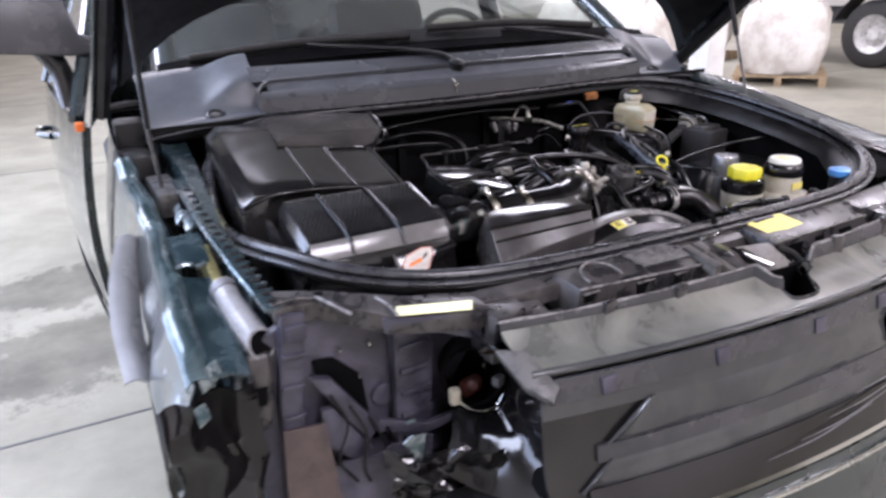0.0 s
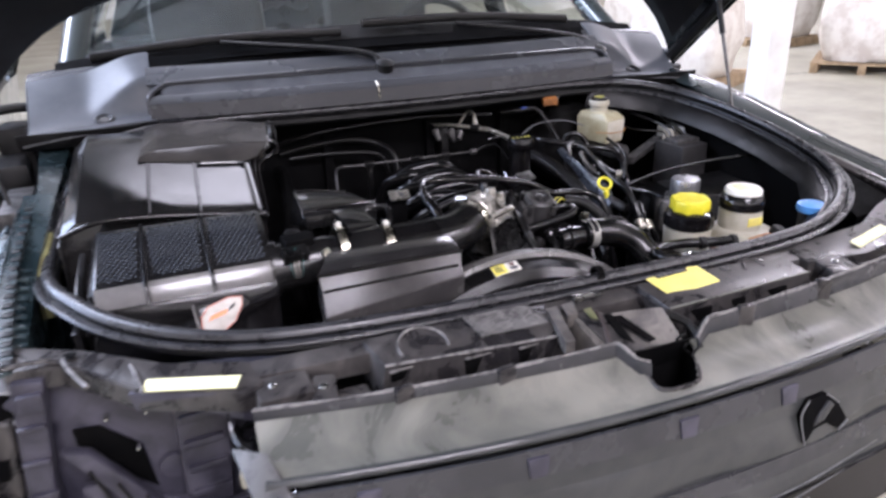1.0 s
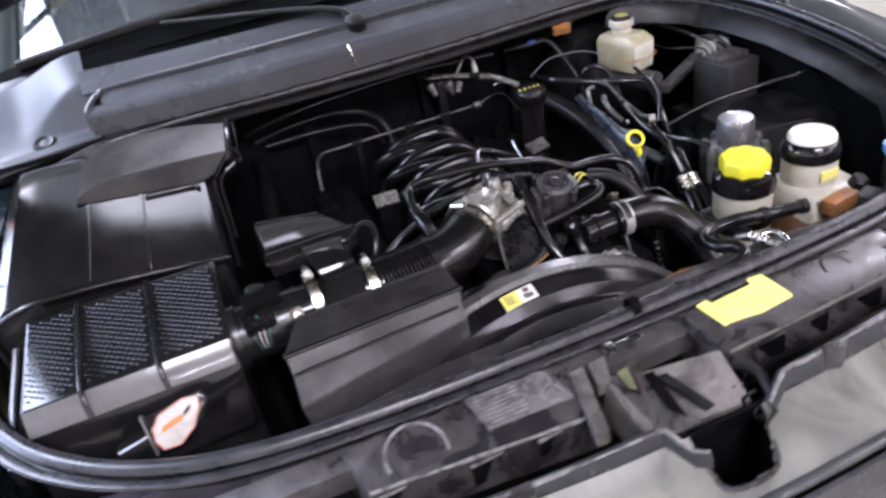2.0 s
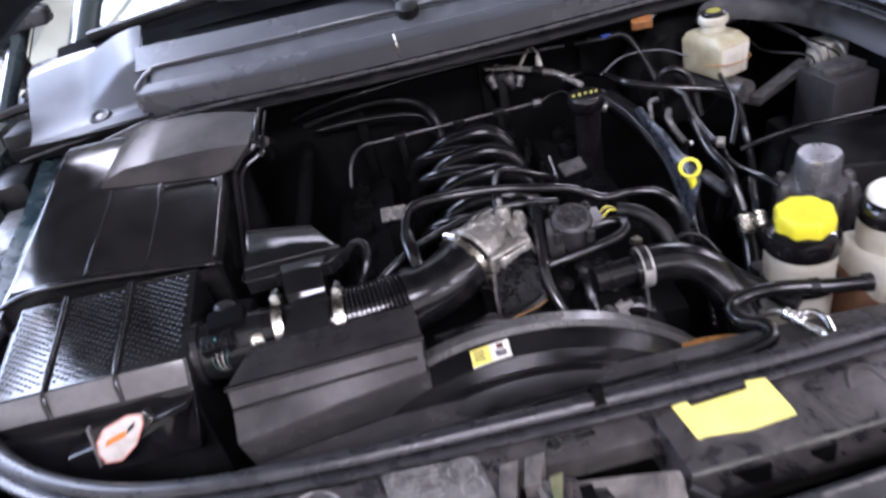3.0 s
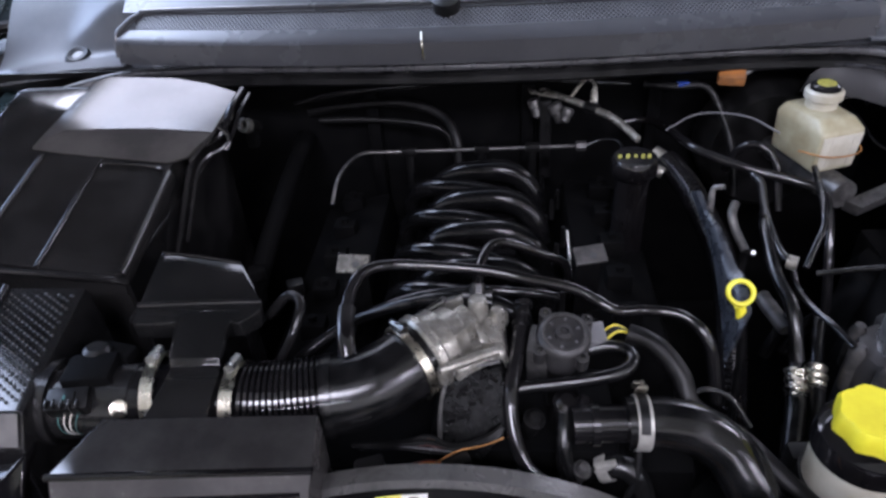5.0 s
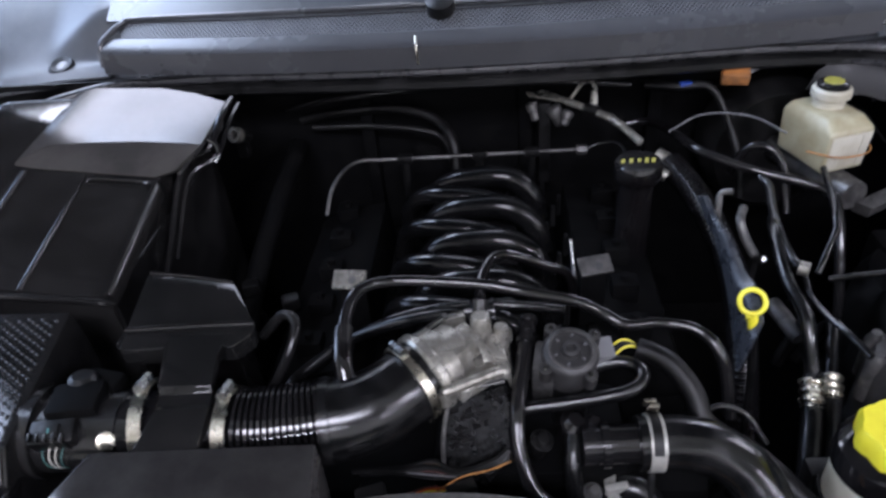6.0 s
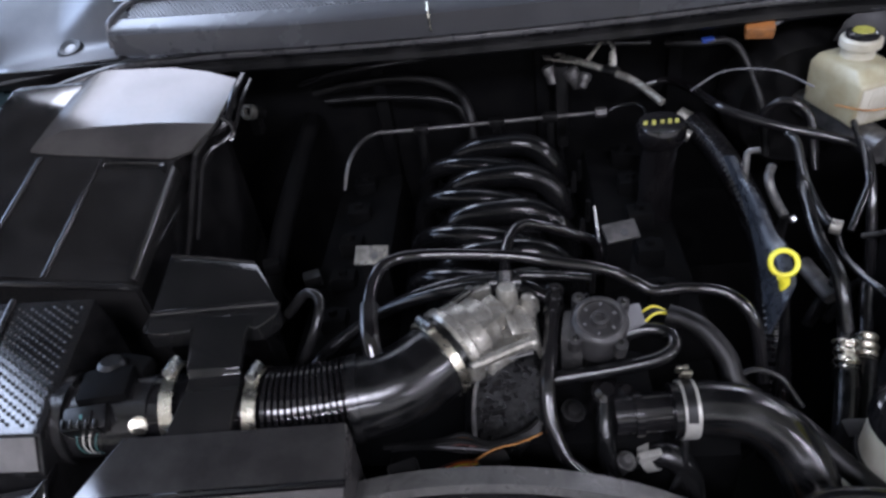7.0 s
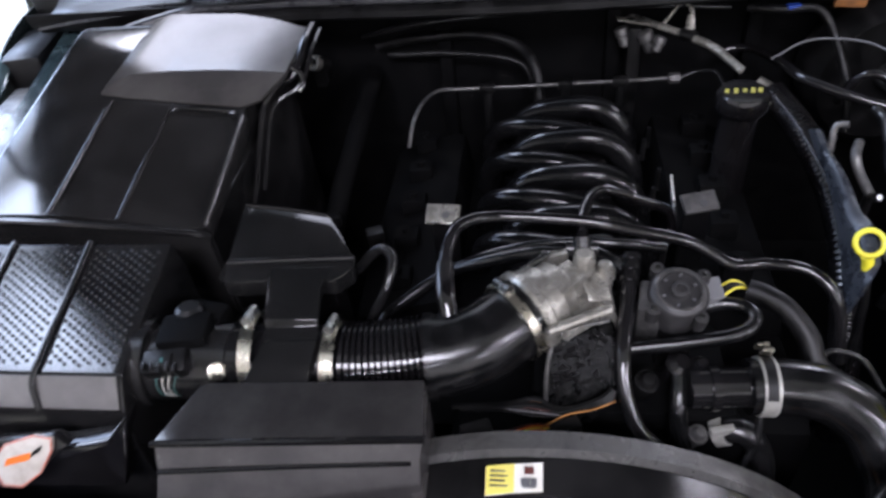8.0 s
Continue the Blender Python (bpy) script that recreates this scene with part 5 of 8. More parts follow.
part("centre_seam", bowed(tube([(-0.085, 0.862, 1.212), (-0.086, 0.863, 1.238), (-0.087, 0.878, 1.249)], 0.0016, 6, 4)), BRASSY, cowl)
plug = part("plug", closed_lathe([(0.010, 0.0), (0.022, -0.002), (0.024, 0.004), (0.018, 0.008), (0.010, 0.006)], (-0.70, 0.915, cowl_z(-0.70, 0.915) + 0.004), (0, -0.42, 1), 28), DULL, cowl, "round black rubber plug")
part("plug_core", lathe([(0.011, 0.0), (0.010, 0.006), (0.004, 0.007)], (-0.70, 0.915, cowl_z(-0.70, 0.915) + 0.003), (0, -0.42, 1), 20), ZINC, plug)
part("plug", closed_lathe([(0.010, 0.0), (0.022, -0.002), (0.024, 0.004), (0.018, 0.008), (0.010, 0.006)], (0.70, 0.915, cowl_z(0.70, 0.915) + 0.004), (0, -0.42, 1), 28), DULL, cowl, "round black rubber plug")
part("wiper_trough", bowed(sheet([[(-0.80 + 1.60 * i / 30, y, z - 0.035 * (abs(-0.8 + 1.6 * i / 30) / 0.8) ** 3) for i in range(31)] for y, z in ((1.035, 1.315), (1.05, 1.322), (1.075, 1.335), (1.10, 1.350))], 0.004)), SHADEBLACK, cowl, "black wiper trough")


# --- windscreen, pillars and roof
def screen_at(u, v):
    """u -1..1 across, v 0..1 up the glass."""
    wide = 0.745 - 0.10 * v
    return Vector((wide * u, 1.045 + 0.78 * v + 0.11 * u * u * (1 - 0.4 * v), 1.345 + 0.42 * v - 0.045 * u * u + 0.02 * math.sin(math.pi * v)))


part("windscreen", sheet([[screen_at(-1 + 2 * i / 24, j / 10) for i in range(25)] for j in range(11)], 0.005), GLASS, suv, "clear windscreen glass")
part("screen_border", sheet([[screen_at(-1 + 2 * i / 24, v) + Vector((0, 0, 0.004)) for i in range(25)] for v in (-0.03, 0.0, 0.035)], 0.003), DULL, suv, "black ceramic lower border")
for sx in (-1, 1):
    pts = [screen_at(sx, v) + Vector((0.028 * sx, 0.01, -0.01)) for v in (-0.10, 0.0, 0.25, 0.5, 0.75, 1.0)]
    part("windscreen_pillar", tube(pts, 0.036, 10, 5), PAINT, suv, "dark green windscreen pillar")
roof = [[(0.66 * u, y, 1.765 + 0.02 * (1 - u * u) - 0.03 * abs(y - 2.6) ** 2 * 0.2) for u in (-1, -0.6, -0.2, 0.2, 0.6, 1)] for y in (1.80, 2.2, 2.8, 3.4, 3.9, 4.15)]
part("roof_panel", sheet(roof, 0.02), PAINT, suv, "dark green roof panel")
part("rear_body", merged(rbox((-0.92, 3.75, 0.55), (0.92, 4.2, 1.15), 0.06), loft([[(-0.90, 4.18, 1.15), (0.90, 4.18, 1.15), (0.90, 3.85, 1.15), (-0.90, 3.85, 1.15)], [(-0.67, 4.12, 1.75), (0.67, 4.12, 1.75), (0.67, 3.9, 1.75), (-0.67, 3.9, 1.75)]], 0.02)), PAINT, suv, "dark green tail of the body")
for sx in (-1, 1):
    part("body_side", sheet([[(0.925 * sx, y, z) if z < 1.2 else ((0.925 - 0.45 * (z - 1.2)) * sx, y, z) for y in (2.18, 2.6, 3.2, 3.8)] for z in (0.55, 0.8, 1.0, 1.2)], 0.02), PAINT, suv, "dark green rear side panel")
    part("centre_pillar", tube([(0.90 * sx, 2.2, 1.18), (0.67 * sx, 2.15, 1.76)], 0.045, 8), PAINT, suv)
    part("rear_side_window", sheet([[((0.925 - 0.45 * (z - 1.2)) * sx, y, z) for y in (2.26, 3.0, 3.84)] for z in (1.2, 1.5, 1.74)], 0.005), GLASS, suv)
    part("sill", rbox((0.86 * sx - 0.05, 1.0, 0.44), (0.86 * sx + 0.05, 3.0, 0.58), 0.02), DULL, suv)
# cabin seen through the glass
part("dashboard", loft([[(-0.74, 1.14, 1.0), (0.74, 1.14, 1.0), (0.74, 1.14, 1.27), (-0.74, 1.14, 1.27)], [(-0.74, 1.55, 1.0), (0.74, 1.55, 1.0), (0.74, 1.55, 1.26), (-0.74, 1.55, 1.26)]], 0.03), ROOMDARK, suv, "dark dashboard")
wheelr = part("steering_wheel", closed_lathe([(0.175 + 0.014 * math.cos(a), 0.014 * math.sin(a)) for a in (2 * math.pi * k / 8 for k in range(8))], (0.38, 1.66, 1.22), (0, -1, 0.45), 32), ROOMDARK, suv, "dark steering wheel")
part("hub", tube([(0.38, 1.66, 1.22), (0.38, 1.50, 1.15)], 0.05, 12), ROOMDARK, wheelr)
part("spoke", tube([(0.21, 1.66, 1.22), (0.38, 1.655, 1.22), (0.55, 1.66, 1.22)], 0.018, 8), ROOMDARK, wheelr)
part("cabin_floor", rbox((-0.85, 1.1, 0.555), (0.85, 3.8, 0.60), 0.0), ROOMDARK, suv)
for x in (-0.38, 0.38):
    s = part("front_seat", merged(rbox((x - 0.25, 1.95, 0.62), (x + 0.25, 2.45, 0.90), 0.06), rbox((x - 0.24, 2.42, 0.85), (x + 0.24, 2.58, 1.42), 0.06, 0, -12)), SEATC, suv, "beige front seat")
    part("headrest", rbox((x - 0.13, 2.56, 1.47), (x + 0.13, 2.66, 1.64), 0.04, 0, -8), SEATC, s)


# --- wipers
def wiper(pivot, bend, tip, blade_a, blade_b):
    w = part("wiper", merged(lathe([(0.022, -0.012), (0.022, 0.012), (0.010, 0.018)], pivot, (0, -0.4, 1), 18), tube([pivot, bend, tip], lambda t: 0.012 - 0.005 * t, 10, 6, 0.7)), DULL, suv, "black wiper arm")
    part("blade", tube([blade_a, Vector(blade_a).lerp(Vector(blade_b), 0.5) + Vector((0, 0, 0.012)), blade_b], 0.009, 8, 6, 1.3), DULL, w, "black wiper blade")


wiper((-0.050, 0.880, 1.276), (-0.105, 0.925, 1.312), (-0.42, 1.035, 1.345), (-0.72, 1.085, 1.325), (-0.12, 1.030, 1.352))
wiper((0.590, 0.930, 1.262), (0.535, 0.975, 1.305), (0.20, 1.035, 1.358), (-0.06, 1.045, 1.368), (0.56, 1.065, 1.345))

# --- bonnet, propped open
def trailing(u):
    wide = 0.978 if u < 0 else 0.90
    return Vector((wide * u, 0.99 - 0.20 * (1 - u * u), 1.195 + 0.300 * (1 - abs(u) ** 5)))


SLOPE = Vector((0, -0.83, 0.56))


def bonnet_at(u, v, lift=0.0):
    p = trailing(u).lerp(Vector((0.82 * u, 0.80, 1.42)), 0.0) + SLOPE * (1.13 * v)
    p.y += 0.08 * v * u * u
    p.x *= 1 - 0.11 * v
    p += Vector((0, 0.56, 0.83)) * (0.05 * (1 - u ** 4) * math.sin(math.pi * 0.9 * v) + lift)
    return p


bonnet = part("bonnet", sheet([[bonnet_at(-1 + 2 * i / 30, j / 14) for i in range(31)] for j in range(15)], 0.004), PAINT, suv, "raised dark green bonnet")
part("bonnet_liner", sheet([[bonnet_at(-0.93 + 1.86 * i / 30, 0.04 + 0.90 * j / 12, -0.02) for i in range(31)] for j in range(13)], 0.012), DULL, bonnet, "black felt bonnet liner")
for u in (-0.97, 0.97):
    part("bonnet_flange", tube([bonnet_at(u, v, -0.014) for v in (0, 0.2, 0.4, 0.6, 0.8, 1.0)], 0.018, 8, 5), DULL, bonnet)
for v0 in (0.33, 0.66):
    part("liner_rib", tube([bonnet_at(u, v0, -0.03) for u in (-0.85, -0.5, 0, 0.5, 0.85)], 0.02, 8, 5, 0.6), DULL, bonnet)
for sx in (-1, 1):
    part("bonnet_hinge", merged(tube([(0.83 * sx, 1.0, 1.17), (0.855 * sx, 1.01, 1.23), trailing(0.97 * sx) + Vector((0, -0.03, 0.0))], 0.011, 8, 5), rbox((0.80 * sx - 0.02, 0.96, 1.16), (0.80 * sx + 0.05, 1.02, 1.19), 0.004)), DULL, suv, "black bonnet hinge")
a, b = Vector((0.797, 0.604, 1.122)), Vector((0.786, 0.738, 1.515))
m = a.lerp(b, 0.5)
left_strut = part("gas_strut", tube([(-0.876, 0.625, 1.24), (-0.872, 0.595, 1.52)], 0.006, 12), DULL, suv, "black gas strut")
part("rod", tube([(-0.866, 0.665, 1.09), (-0.876, 0.625, 1.24)], 0.0042, 10), ZINC, left_strut, "slim metal rod")
strut = part("gas_strut", tube([m, b], 0.0075, 12), DULL, suv, "black gas strut")
part("rod", tube([a, m], 0.0042, 10), ZINC, strut, "slim metal rod")
part("ball_joint", lathe([(0.012, -0.01), (0.012, 0.012)], a, (0, 0, 1), 14), DULL, strut)

# --- left door, ajar, with its mirror
door_m = Matrix.Translation((-0.985, 1.03, 0)) @ Matrix.Rotation(radians(5.5), 4, 'Z')


def on_door(out, back, up):
    return door_m @ Vector((-out, back, up))


def side_out(up):
    return 0.045 * math.sin(math.pi * max(0, min(1, (up - 0.5) / 0.75))) - (0.42 * max(0, up - 1.2))


left_door = part("front_door", sheet([[on_door(side_out(z) + 0.012 * math.sin(math.pi * y / 1.1), y, z) for y in [0.0 + 1.10 * i / 12 for i in range(13)]] for z in (0.50, 0.56, 0.64, 0.72, 0.80, 0.88, 0.95, 1.02, 1.08, 1.14, 1.19)], 0.02), PAINT, suv, "glossy dark green front door standing ajar")
part("door_cladding", sheet([[on_door(side_out(z) + 0.012 + 0.012 * math.sin(math.pi * y / 1.1), y, z) for y in [0.02 + 1.06 * i / 8 for i in range(9)]] for z in (0.50, 0.55, 0.60)], 0.008), DULL, left_door, "black lower cladding")
part("door_handle", tube([on_door(0.045, 0.86, 1.03), on_door(0.075, 0.90, 1.035), on_door(0.075, 1.00, 1.035), on_door(0.045, 1.05, 1.03)], 0.012, 10, 5), PAINT, left_door, "door handle")
part("door_window", sheet([[on_door(side_out(z), y, z) for y in (0.28 + 0.9 * (z - 1.2), 0.7, 1.08)] for z in (1.20, 1.45, 1.70)], 0.004), GLASS, left_door)
part("window_frame", tube([on_door(side_out(1.19), 0.12, 1.19), on_door(side_out(1.45), 0.42, 1.45), on_door(side_out(1.72), 0.78, 1.72), on_door(side_out(1.72), 1.08, 1.72), on_door(side_out(1.19), 1.09, 1.19)], 0.02, 8, 5), PAINT, left_door)
mir = part("wing_mirror", loft([[on_door(o, b, z) for o, b, z in ring_] for ring_ in (
    [(-0.13, 0.25, 1.335), (-0.13, 0.32, 1.335), (-0.13, 0.32, 1.375), (-0.13, 0.25, 1.375)],
    [(-0.05, 0.25, 1.335), (-0.05, 0.34, 1.335), (-0.05, 0.34, 1.385), (-0.05, 0.25, 1.385)],
    [(-0.02, 0.25, 1.335), (-0.02, 0.37, 1.335), (-0.02, 0.37, 1.52), (-0.02, 0.27, 1.52)],
    [(0.17, 0.25, 1.355), (0.17, 0.39, 1.355), (0.17, 0.39, 1.57), (0.17, 0.29, 1.57)],
    [(0.29, 0.27, 1.37), (0.29, 0.39, 1.37), (0.29, 0.39, 1.56), (0.29, 0.30, 1.56)])], 0.018, segments=3), GREYBAR, left_door, "large satin dark grey wing mirror")
part("mirror_stalk", tube([on_door(0.0, 0.30, 1.20), on_door(0.01, 0.31, 1.30), on_door(0.05, 0.32, 1.37)], 0.03, 10), SATIN, mir)
part("mirror_glass", slab([on_door(0.08, 0.386, 1.37), on_door(0.27, 0.396, 1.38), on_door(0.27, 0.396, 1.55), on_door(0.08, 0.386, 1.53)], (0.0, 0.004, 0), 0.001), STEEL, mir)
part("side_repeater", rbox((-0.010, -0.016, -0.010), (0.010, 0.016, 0.010), 0.004), ORANGE, suv, "orange side repeater lamp").matrix_parent_inverse = Matrix.Translation(-suv.location) @ Matrix.Translation((-1.002, 1.035, 1.190))
right_door = part("front_door", sheet([[(0.925 + side_out(z), 1.05 + 1.10 * i / 12, z) for i in range(13)] for z in (0.50, 0.64, 0.80, 0.95, 1.08, 1.19)], 0.02), PAINT, suv, "dark green closed front door")
part("door_handle", tube([(0.955, 1.92, 1.03), (0.985, 1.95, 1.035), (0.985, 2.05, 1.035), (0.955, 2.09, 1.03)], 0.012, 10, 5), PAINT, right_door, "door handle")
part("door_window", sheet([[(0.925 + side_out(z), y, z) for y in (1.35 + 0.9 * (z - 1.2), 1.7, 2.12)] for z in (1.20, 1.45, 1.70)], 0.004), GLASS, right_door)
part("hinge_post", rbox((-0.93, 0.95, 0.55), (-0.86, 1.05, 1.20), 0.01), DULL, suv, "black hinge post")
part("hinge_post", rbox((0.86, 0.97, 0.55), (0.92, 1.06, 1.20), 0.01), DULL, suv, "black hinge post")
part("cable_boot", merged(rbox((-0.93, 0.80, 1.04), (-0.86, 0.93, 1.15), 0.015, 10), tube([(-0.90, 0.86, 1.10), (-0.885, 0.76, 1.07), (-0.87, 0.66, 1.05), (-0.87, 0.58, 1.02)], 0.016, 8, 5)), DULL, suv, "black wiring boot")
part("inner_bracket", rbox((-0.885, 0.60, 1.06), (-0.835, 0.78, 1.11), 0.006, 4), ZINC, suv)

# ---------------------------------------------------------------- engine bay: things
def sweep_hose(name, label, pts, r, material=None, category="hose", seg=12, res=7):
    """A hose as a thing of one mesh."""
    ob = part(name, tube(pts, r, seg, res), material or HOSE)
    return tagged(ob, label, category)


# --- air filter box
airbox = thing("air_filter_box", "large black plastic air filter box with ribbed lid panels", "air filter box", (-0.58, 0.4, 0.6))
LID = [(0.172, 0.60), (0.184, 1.030), (0.194, 1.064), (0.214, 1.094), (0.366, 1.128), (0.372, 1.085), (0.372, 0.60)]


def lid_z(y):
    return 1.094 + (y - 0.214) * (1.128 - 1.094) / 0.152


lid = part("front_lid", loft([[(x, y, z - (0.02 if (x < -0.69 and z > 1.0) else 0)) for y, z in LID] for x in (-0.700, -0.688, -0.62, -0.53, -0.445, -0.434)], 0.003), LIDM, airbox, "black front lid")
for x0, x1 in ((-0.688, -0.625), (-0.615, -0.532), (-0.522, -0.441)):
    # raised pips in slanting rows
    bm = bmesh.new()
    for j in range(26):
        for i in range(int((x1 - x0) / 0.0064)):
            x = x0 + 0.004 + 0.0064 * (i + 0.5 * (j % 2))
            y = 0.205 + 0.0086 * j - 0.62 * (x - x0)
            if not (0.223 < y < 0.358 and x < x1 - 0.003):
                continue
            z = lid_z(y)
            q = [bm.verts.new((x + dx, y + dy, z + dz)) for dx, dy, dz in ((-0.0032, 0.0004, 0.0003), (-0.0006, -0.0024, 0.0002), (0.0032, -0.0022, 0.0003), (0.0010, 0.0018, 0.0006), (-0.0008, -0.0002, 0.0020), (0.0010, -0.0009, 0.0020))]
            for f in ((0, 1, 4), (1, 2, 5), (1, 5, 4), (2, 3, 5), (3, 0, 4), (3, 4, 5)):
                bm.faces.new([q[k] for k in f])
    tagged(part("tread_pattern", bm, LIDM, lid, "raised pips in slanting rows", sharp=20), kind="stuff")
for x in (-0.620, -0.527):
    part("lid_rib", tube([(x + 0.004, 0.192, 1.066), (x + 0.002, 0.213, 1.0965), (x, 0.29, 1.1135), (x - 0.003, 0.368, 1.130)], 0.0035, 8, 5, 0.6), SATIN, lid)
for i in range(9):
    y = 0.20 + 0.019 * i
    part("clip_tooth", rbox((-0.713, y - 0.004, 1.03 + 0.004 * i), (-0.698, y + 0.004, 1.048 + 0.004 * i), 0.002), SATIN, lid)
part("lid_rail", loft([[(-0.722, y, z - 0.03), (-0.712, y, z - 0.03), (-0.712, y, z), (-0.722, y, z)] for y, z in ((0.18, 1.045), (0.27, 1.072), (0.37, 1.095))], 0.002), SATIN, lid)
# thin pale strip: light reflected by the bevel is painted into it
part("bevel_strip", slab([(-0.688, 0.1945, 1.0655), (-0.438, 0.1945, 1.0665), (-0.438, 0.2125, 1.0945), (-0.688, 0.2125, 1.0925)], (0, -0.0015, 0.0010), 0.0004), BEVELSHEEN, lid)
# rear duct half: sloping panels, a ramp beside them and a raised roof with an overhanging brow
def panel_z(x, y):
    base = 1.107 + 0.024 * smooth_step(-0.42, -0.64, x)
    return base + (0.225 - 0.030 * smooth_step(-0.44, -0.60, x)) * (y - 0.414) - 0.020 * smooth_step(-0.725, -0.752, x)


UPS = (-0.752, -0.742, -0.725, -0.69, -0.65, -0.612, -0.57, -0.527, -0.48, -0.445, -0.424)


def duct_ring(x):
    stop = 0.770 if x < -0.60 else 0.640
    top = [(x, y, panel_z(x, y)) for y in [0.416 + (stop - 0.416) * k / 6 for k in range(7)]]
    return [(x, 0.416, 0.60)] + top + [(x, 0.790, top[-1][2] - 0.002 if x < -0.60 else 1.150), (x, 0.790, 0.60)]


rear = part("rear_duct", loft([duct_ring(x) for x in UPS], 0.0025), DUCTM, airbox, "glossy black rear duct half")
BROW = [((-0.628, 0.622, 1.172), (-0.624, 0.628, 1.180), (-0.615, 0.800, 1.202)), ((-0.590, 0.617, 1.166), (-0.592, 0.652, 1.186), (-0.590, 0.805, 1.205)), ((-0.545, 0.616, 1.160), (-0.544, 0.665, 1.182), (-0.540, 0.805, 1.203)), ((-0.480, 0.613, 1.154), (-0.470, 0.664, 1.181), (-0.480, 0.800, 1.202)),
        ((-0.430, 0.610, 1.149), (-0.420, 0.660, 1.179), (-0.420, 0.780, 1.199)), ((-0.405, 0.622, 1.150), (-0.376, 0.656, 1.176), (-0.366, 0.752, 1.195))]
BROW = [((a[0], a[1], max(a[2], panel_z(a[0], a[1]) + 0.002)), u, b) for a, u, b in BROW]
part("duct_roof", sheet([[Vector(u).lerp(Vector(b), k / 5) for k in range(6)] for _, u, b in BROW], 0.005), ROOFD, rear, "satin grey-black duct roof")
part("duct_brow", sheet([[Vector(a), Vector(a).lerp(Vector(u), 0.5) + Vector((0, -0.003, 0.001)), Vector(u) + Vector((0, 0.001, -0.001))] for a, u, _ in BROW], 0.005), ROOFD, rear, "overhanging brow")
part("roof_side", sheet([[(-0.405, 0.622, 1.150), (-0.376, 0.656, 1.175)], [(-0.395, 0.690, 1.150), (-0.372, 0.700, 1.184)], [(-0.390, 0.760, 1.150), (-0.366, 0.752, 1.194)]], 0.004), DUCTM, rear)
part("duct_side", sheet([[(-0.424, y, z) for y in (0.42, 0.52, 0.62, 0.76)] for z in (1.10, 0.95, 0.70)], 0.004), SATIN, rear)
for x in (-0.610, -0.527):
    part("duct_rib", tube([(x, y, panel_z(x, y) + 0.001) for y in (0.417, 0.47, 0.53, 0.612)], 0.0028, 8, 5, 0.8), DUCTM, rear)
part("panel_bevel", sheet([[(-0.429, y, panel_z(-0.429, y) + 0.003), (-0.424, y, panel_z(-0.424, y) + 0.003), (-0.419, y, panel_z(-0.42, y) - 0.003), (-0.417, y, panel_z(-0.42, y) - 0.016)] for y in (0.418, 0.46, 0.52, 0.57, 0.596)], 0.003), DUCTM, rear, "worn edge of the panel")
part("panel_frame", tube([(-0.520, 0.598, panel_z(-0.52, 0.598) + 0.002), (-0.510, 0.602, panel_z(-0.51, 0.602) + 0.003), (-0.446, 0.601, panel_z(-0.446, 0.601) + 0.003), (-0.434, 0.592, panel_z(-0.434, 0.592) + 0.004)], 0.0032, 8, 5), SATIN, rear)
part("seam_flange", tube([(-0.752, 0.408, 1.112), (-0.69, 0.404, 1.131), (-0.60, 0.403, 1.129), (-0.53, 0.404, 1.121), (-0.46, 0.405, 1.112), (-0.428, 0.407, 1.106), (-0.416, 0.412, 1.098)], 0.0042, 8, 6), SATIN, rear)
part("side_lip", merged(tube([(-0.360, 0.760, 1.196), (-0.362, 0.715, 1.190), (-0.367, 0.684, 1.172), (-0.376, 0.672, 1.160), (-0.398, 0.664, 1.152), (-0.410, 0.648, 1.142), (-0.414, 0.62, 1.120), (-0.414, 0.56, 1.075), (-0.416, 0.50, 1.03)], 0.0050, 8, 6),
                        tube([(-0.351, 0.760, 1.188), (-0.353, 0.715, 1.180), (-0.358, 0.680, 1.160), (-0.368, 0.664, 1.148), (-0.390, 0.655, 1.139), (-0.402, 0.638, 1.128), (-0.404, 0.60, 1.10), (-0.405, 0.55, 1.06)], 0.0034, 8, 6)), SATIN, rear, "double lip running down the side")
part("lip_hook", tube([(-0.372, 0.672, 1.176), (-0.360, 0.668, 1.168), (-0.356, 0.660, 1.158), (-0.362, 0.652, 1.150)], 0.004, 8, 5), GLOSS, rear)
part("side_flange", slab([(-0.756, 0.40, 1.10), (-0.756, 0.70, 1.16), (-0.756, 0.70, 0.95), (-0.756, 0.40, 0.95)], (0.006, 0, 0), 0.002), SATIN, rear)
badge = part("badge_plate", slab([(-0.5560, 0.1577, 1.0640), (-0.4900, 0.1639, 1.0680), (-0.4780, 0.1584, 1.0580), (-0.5050, 0.1445, 1.0400), (-0.5500, 0.1338, 1.0260)], (0.002, 0.010, -0.003), 0.002), GLOSS, airbox, "black badge plate with a bright edge")
part("badge", slab([(-0.5490, 0.1466, 1.0520), (-0.5380, 0.1541, 1.0630), (-0.5080, 0.1605, 1.0700), (-0.4900, 0.1594, 1.0680), (-0.4910, 0.1526, 1.0580), (-0.5040, 0.1400, 1.0400), (-0.5240, 0.1314, 1.0290), (-0.5430, 0.1315, 1.0300), (-0.5500, 0.1383, 1.0400)], (0.0006, 0.003, -0.001), 0.0005), SHIELD, badge, "white shield badge")
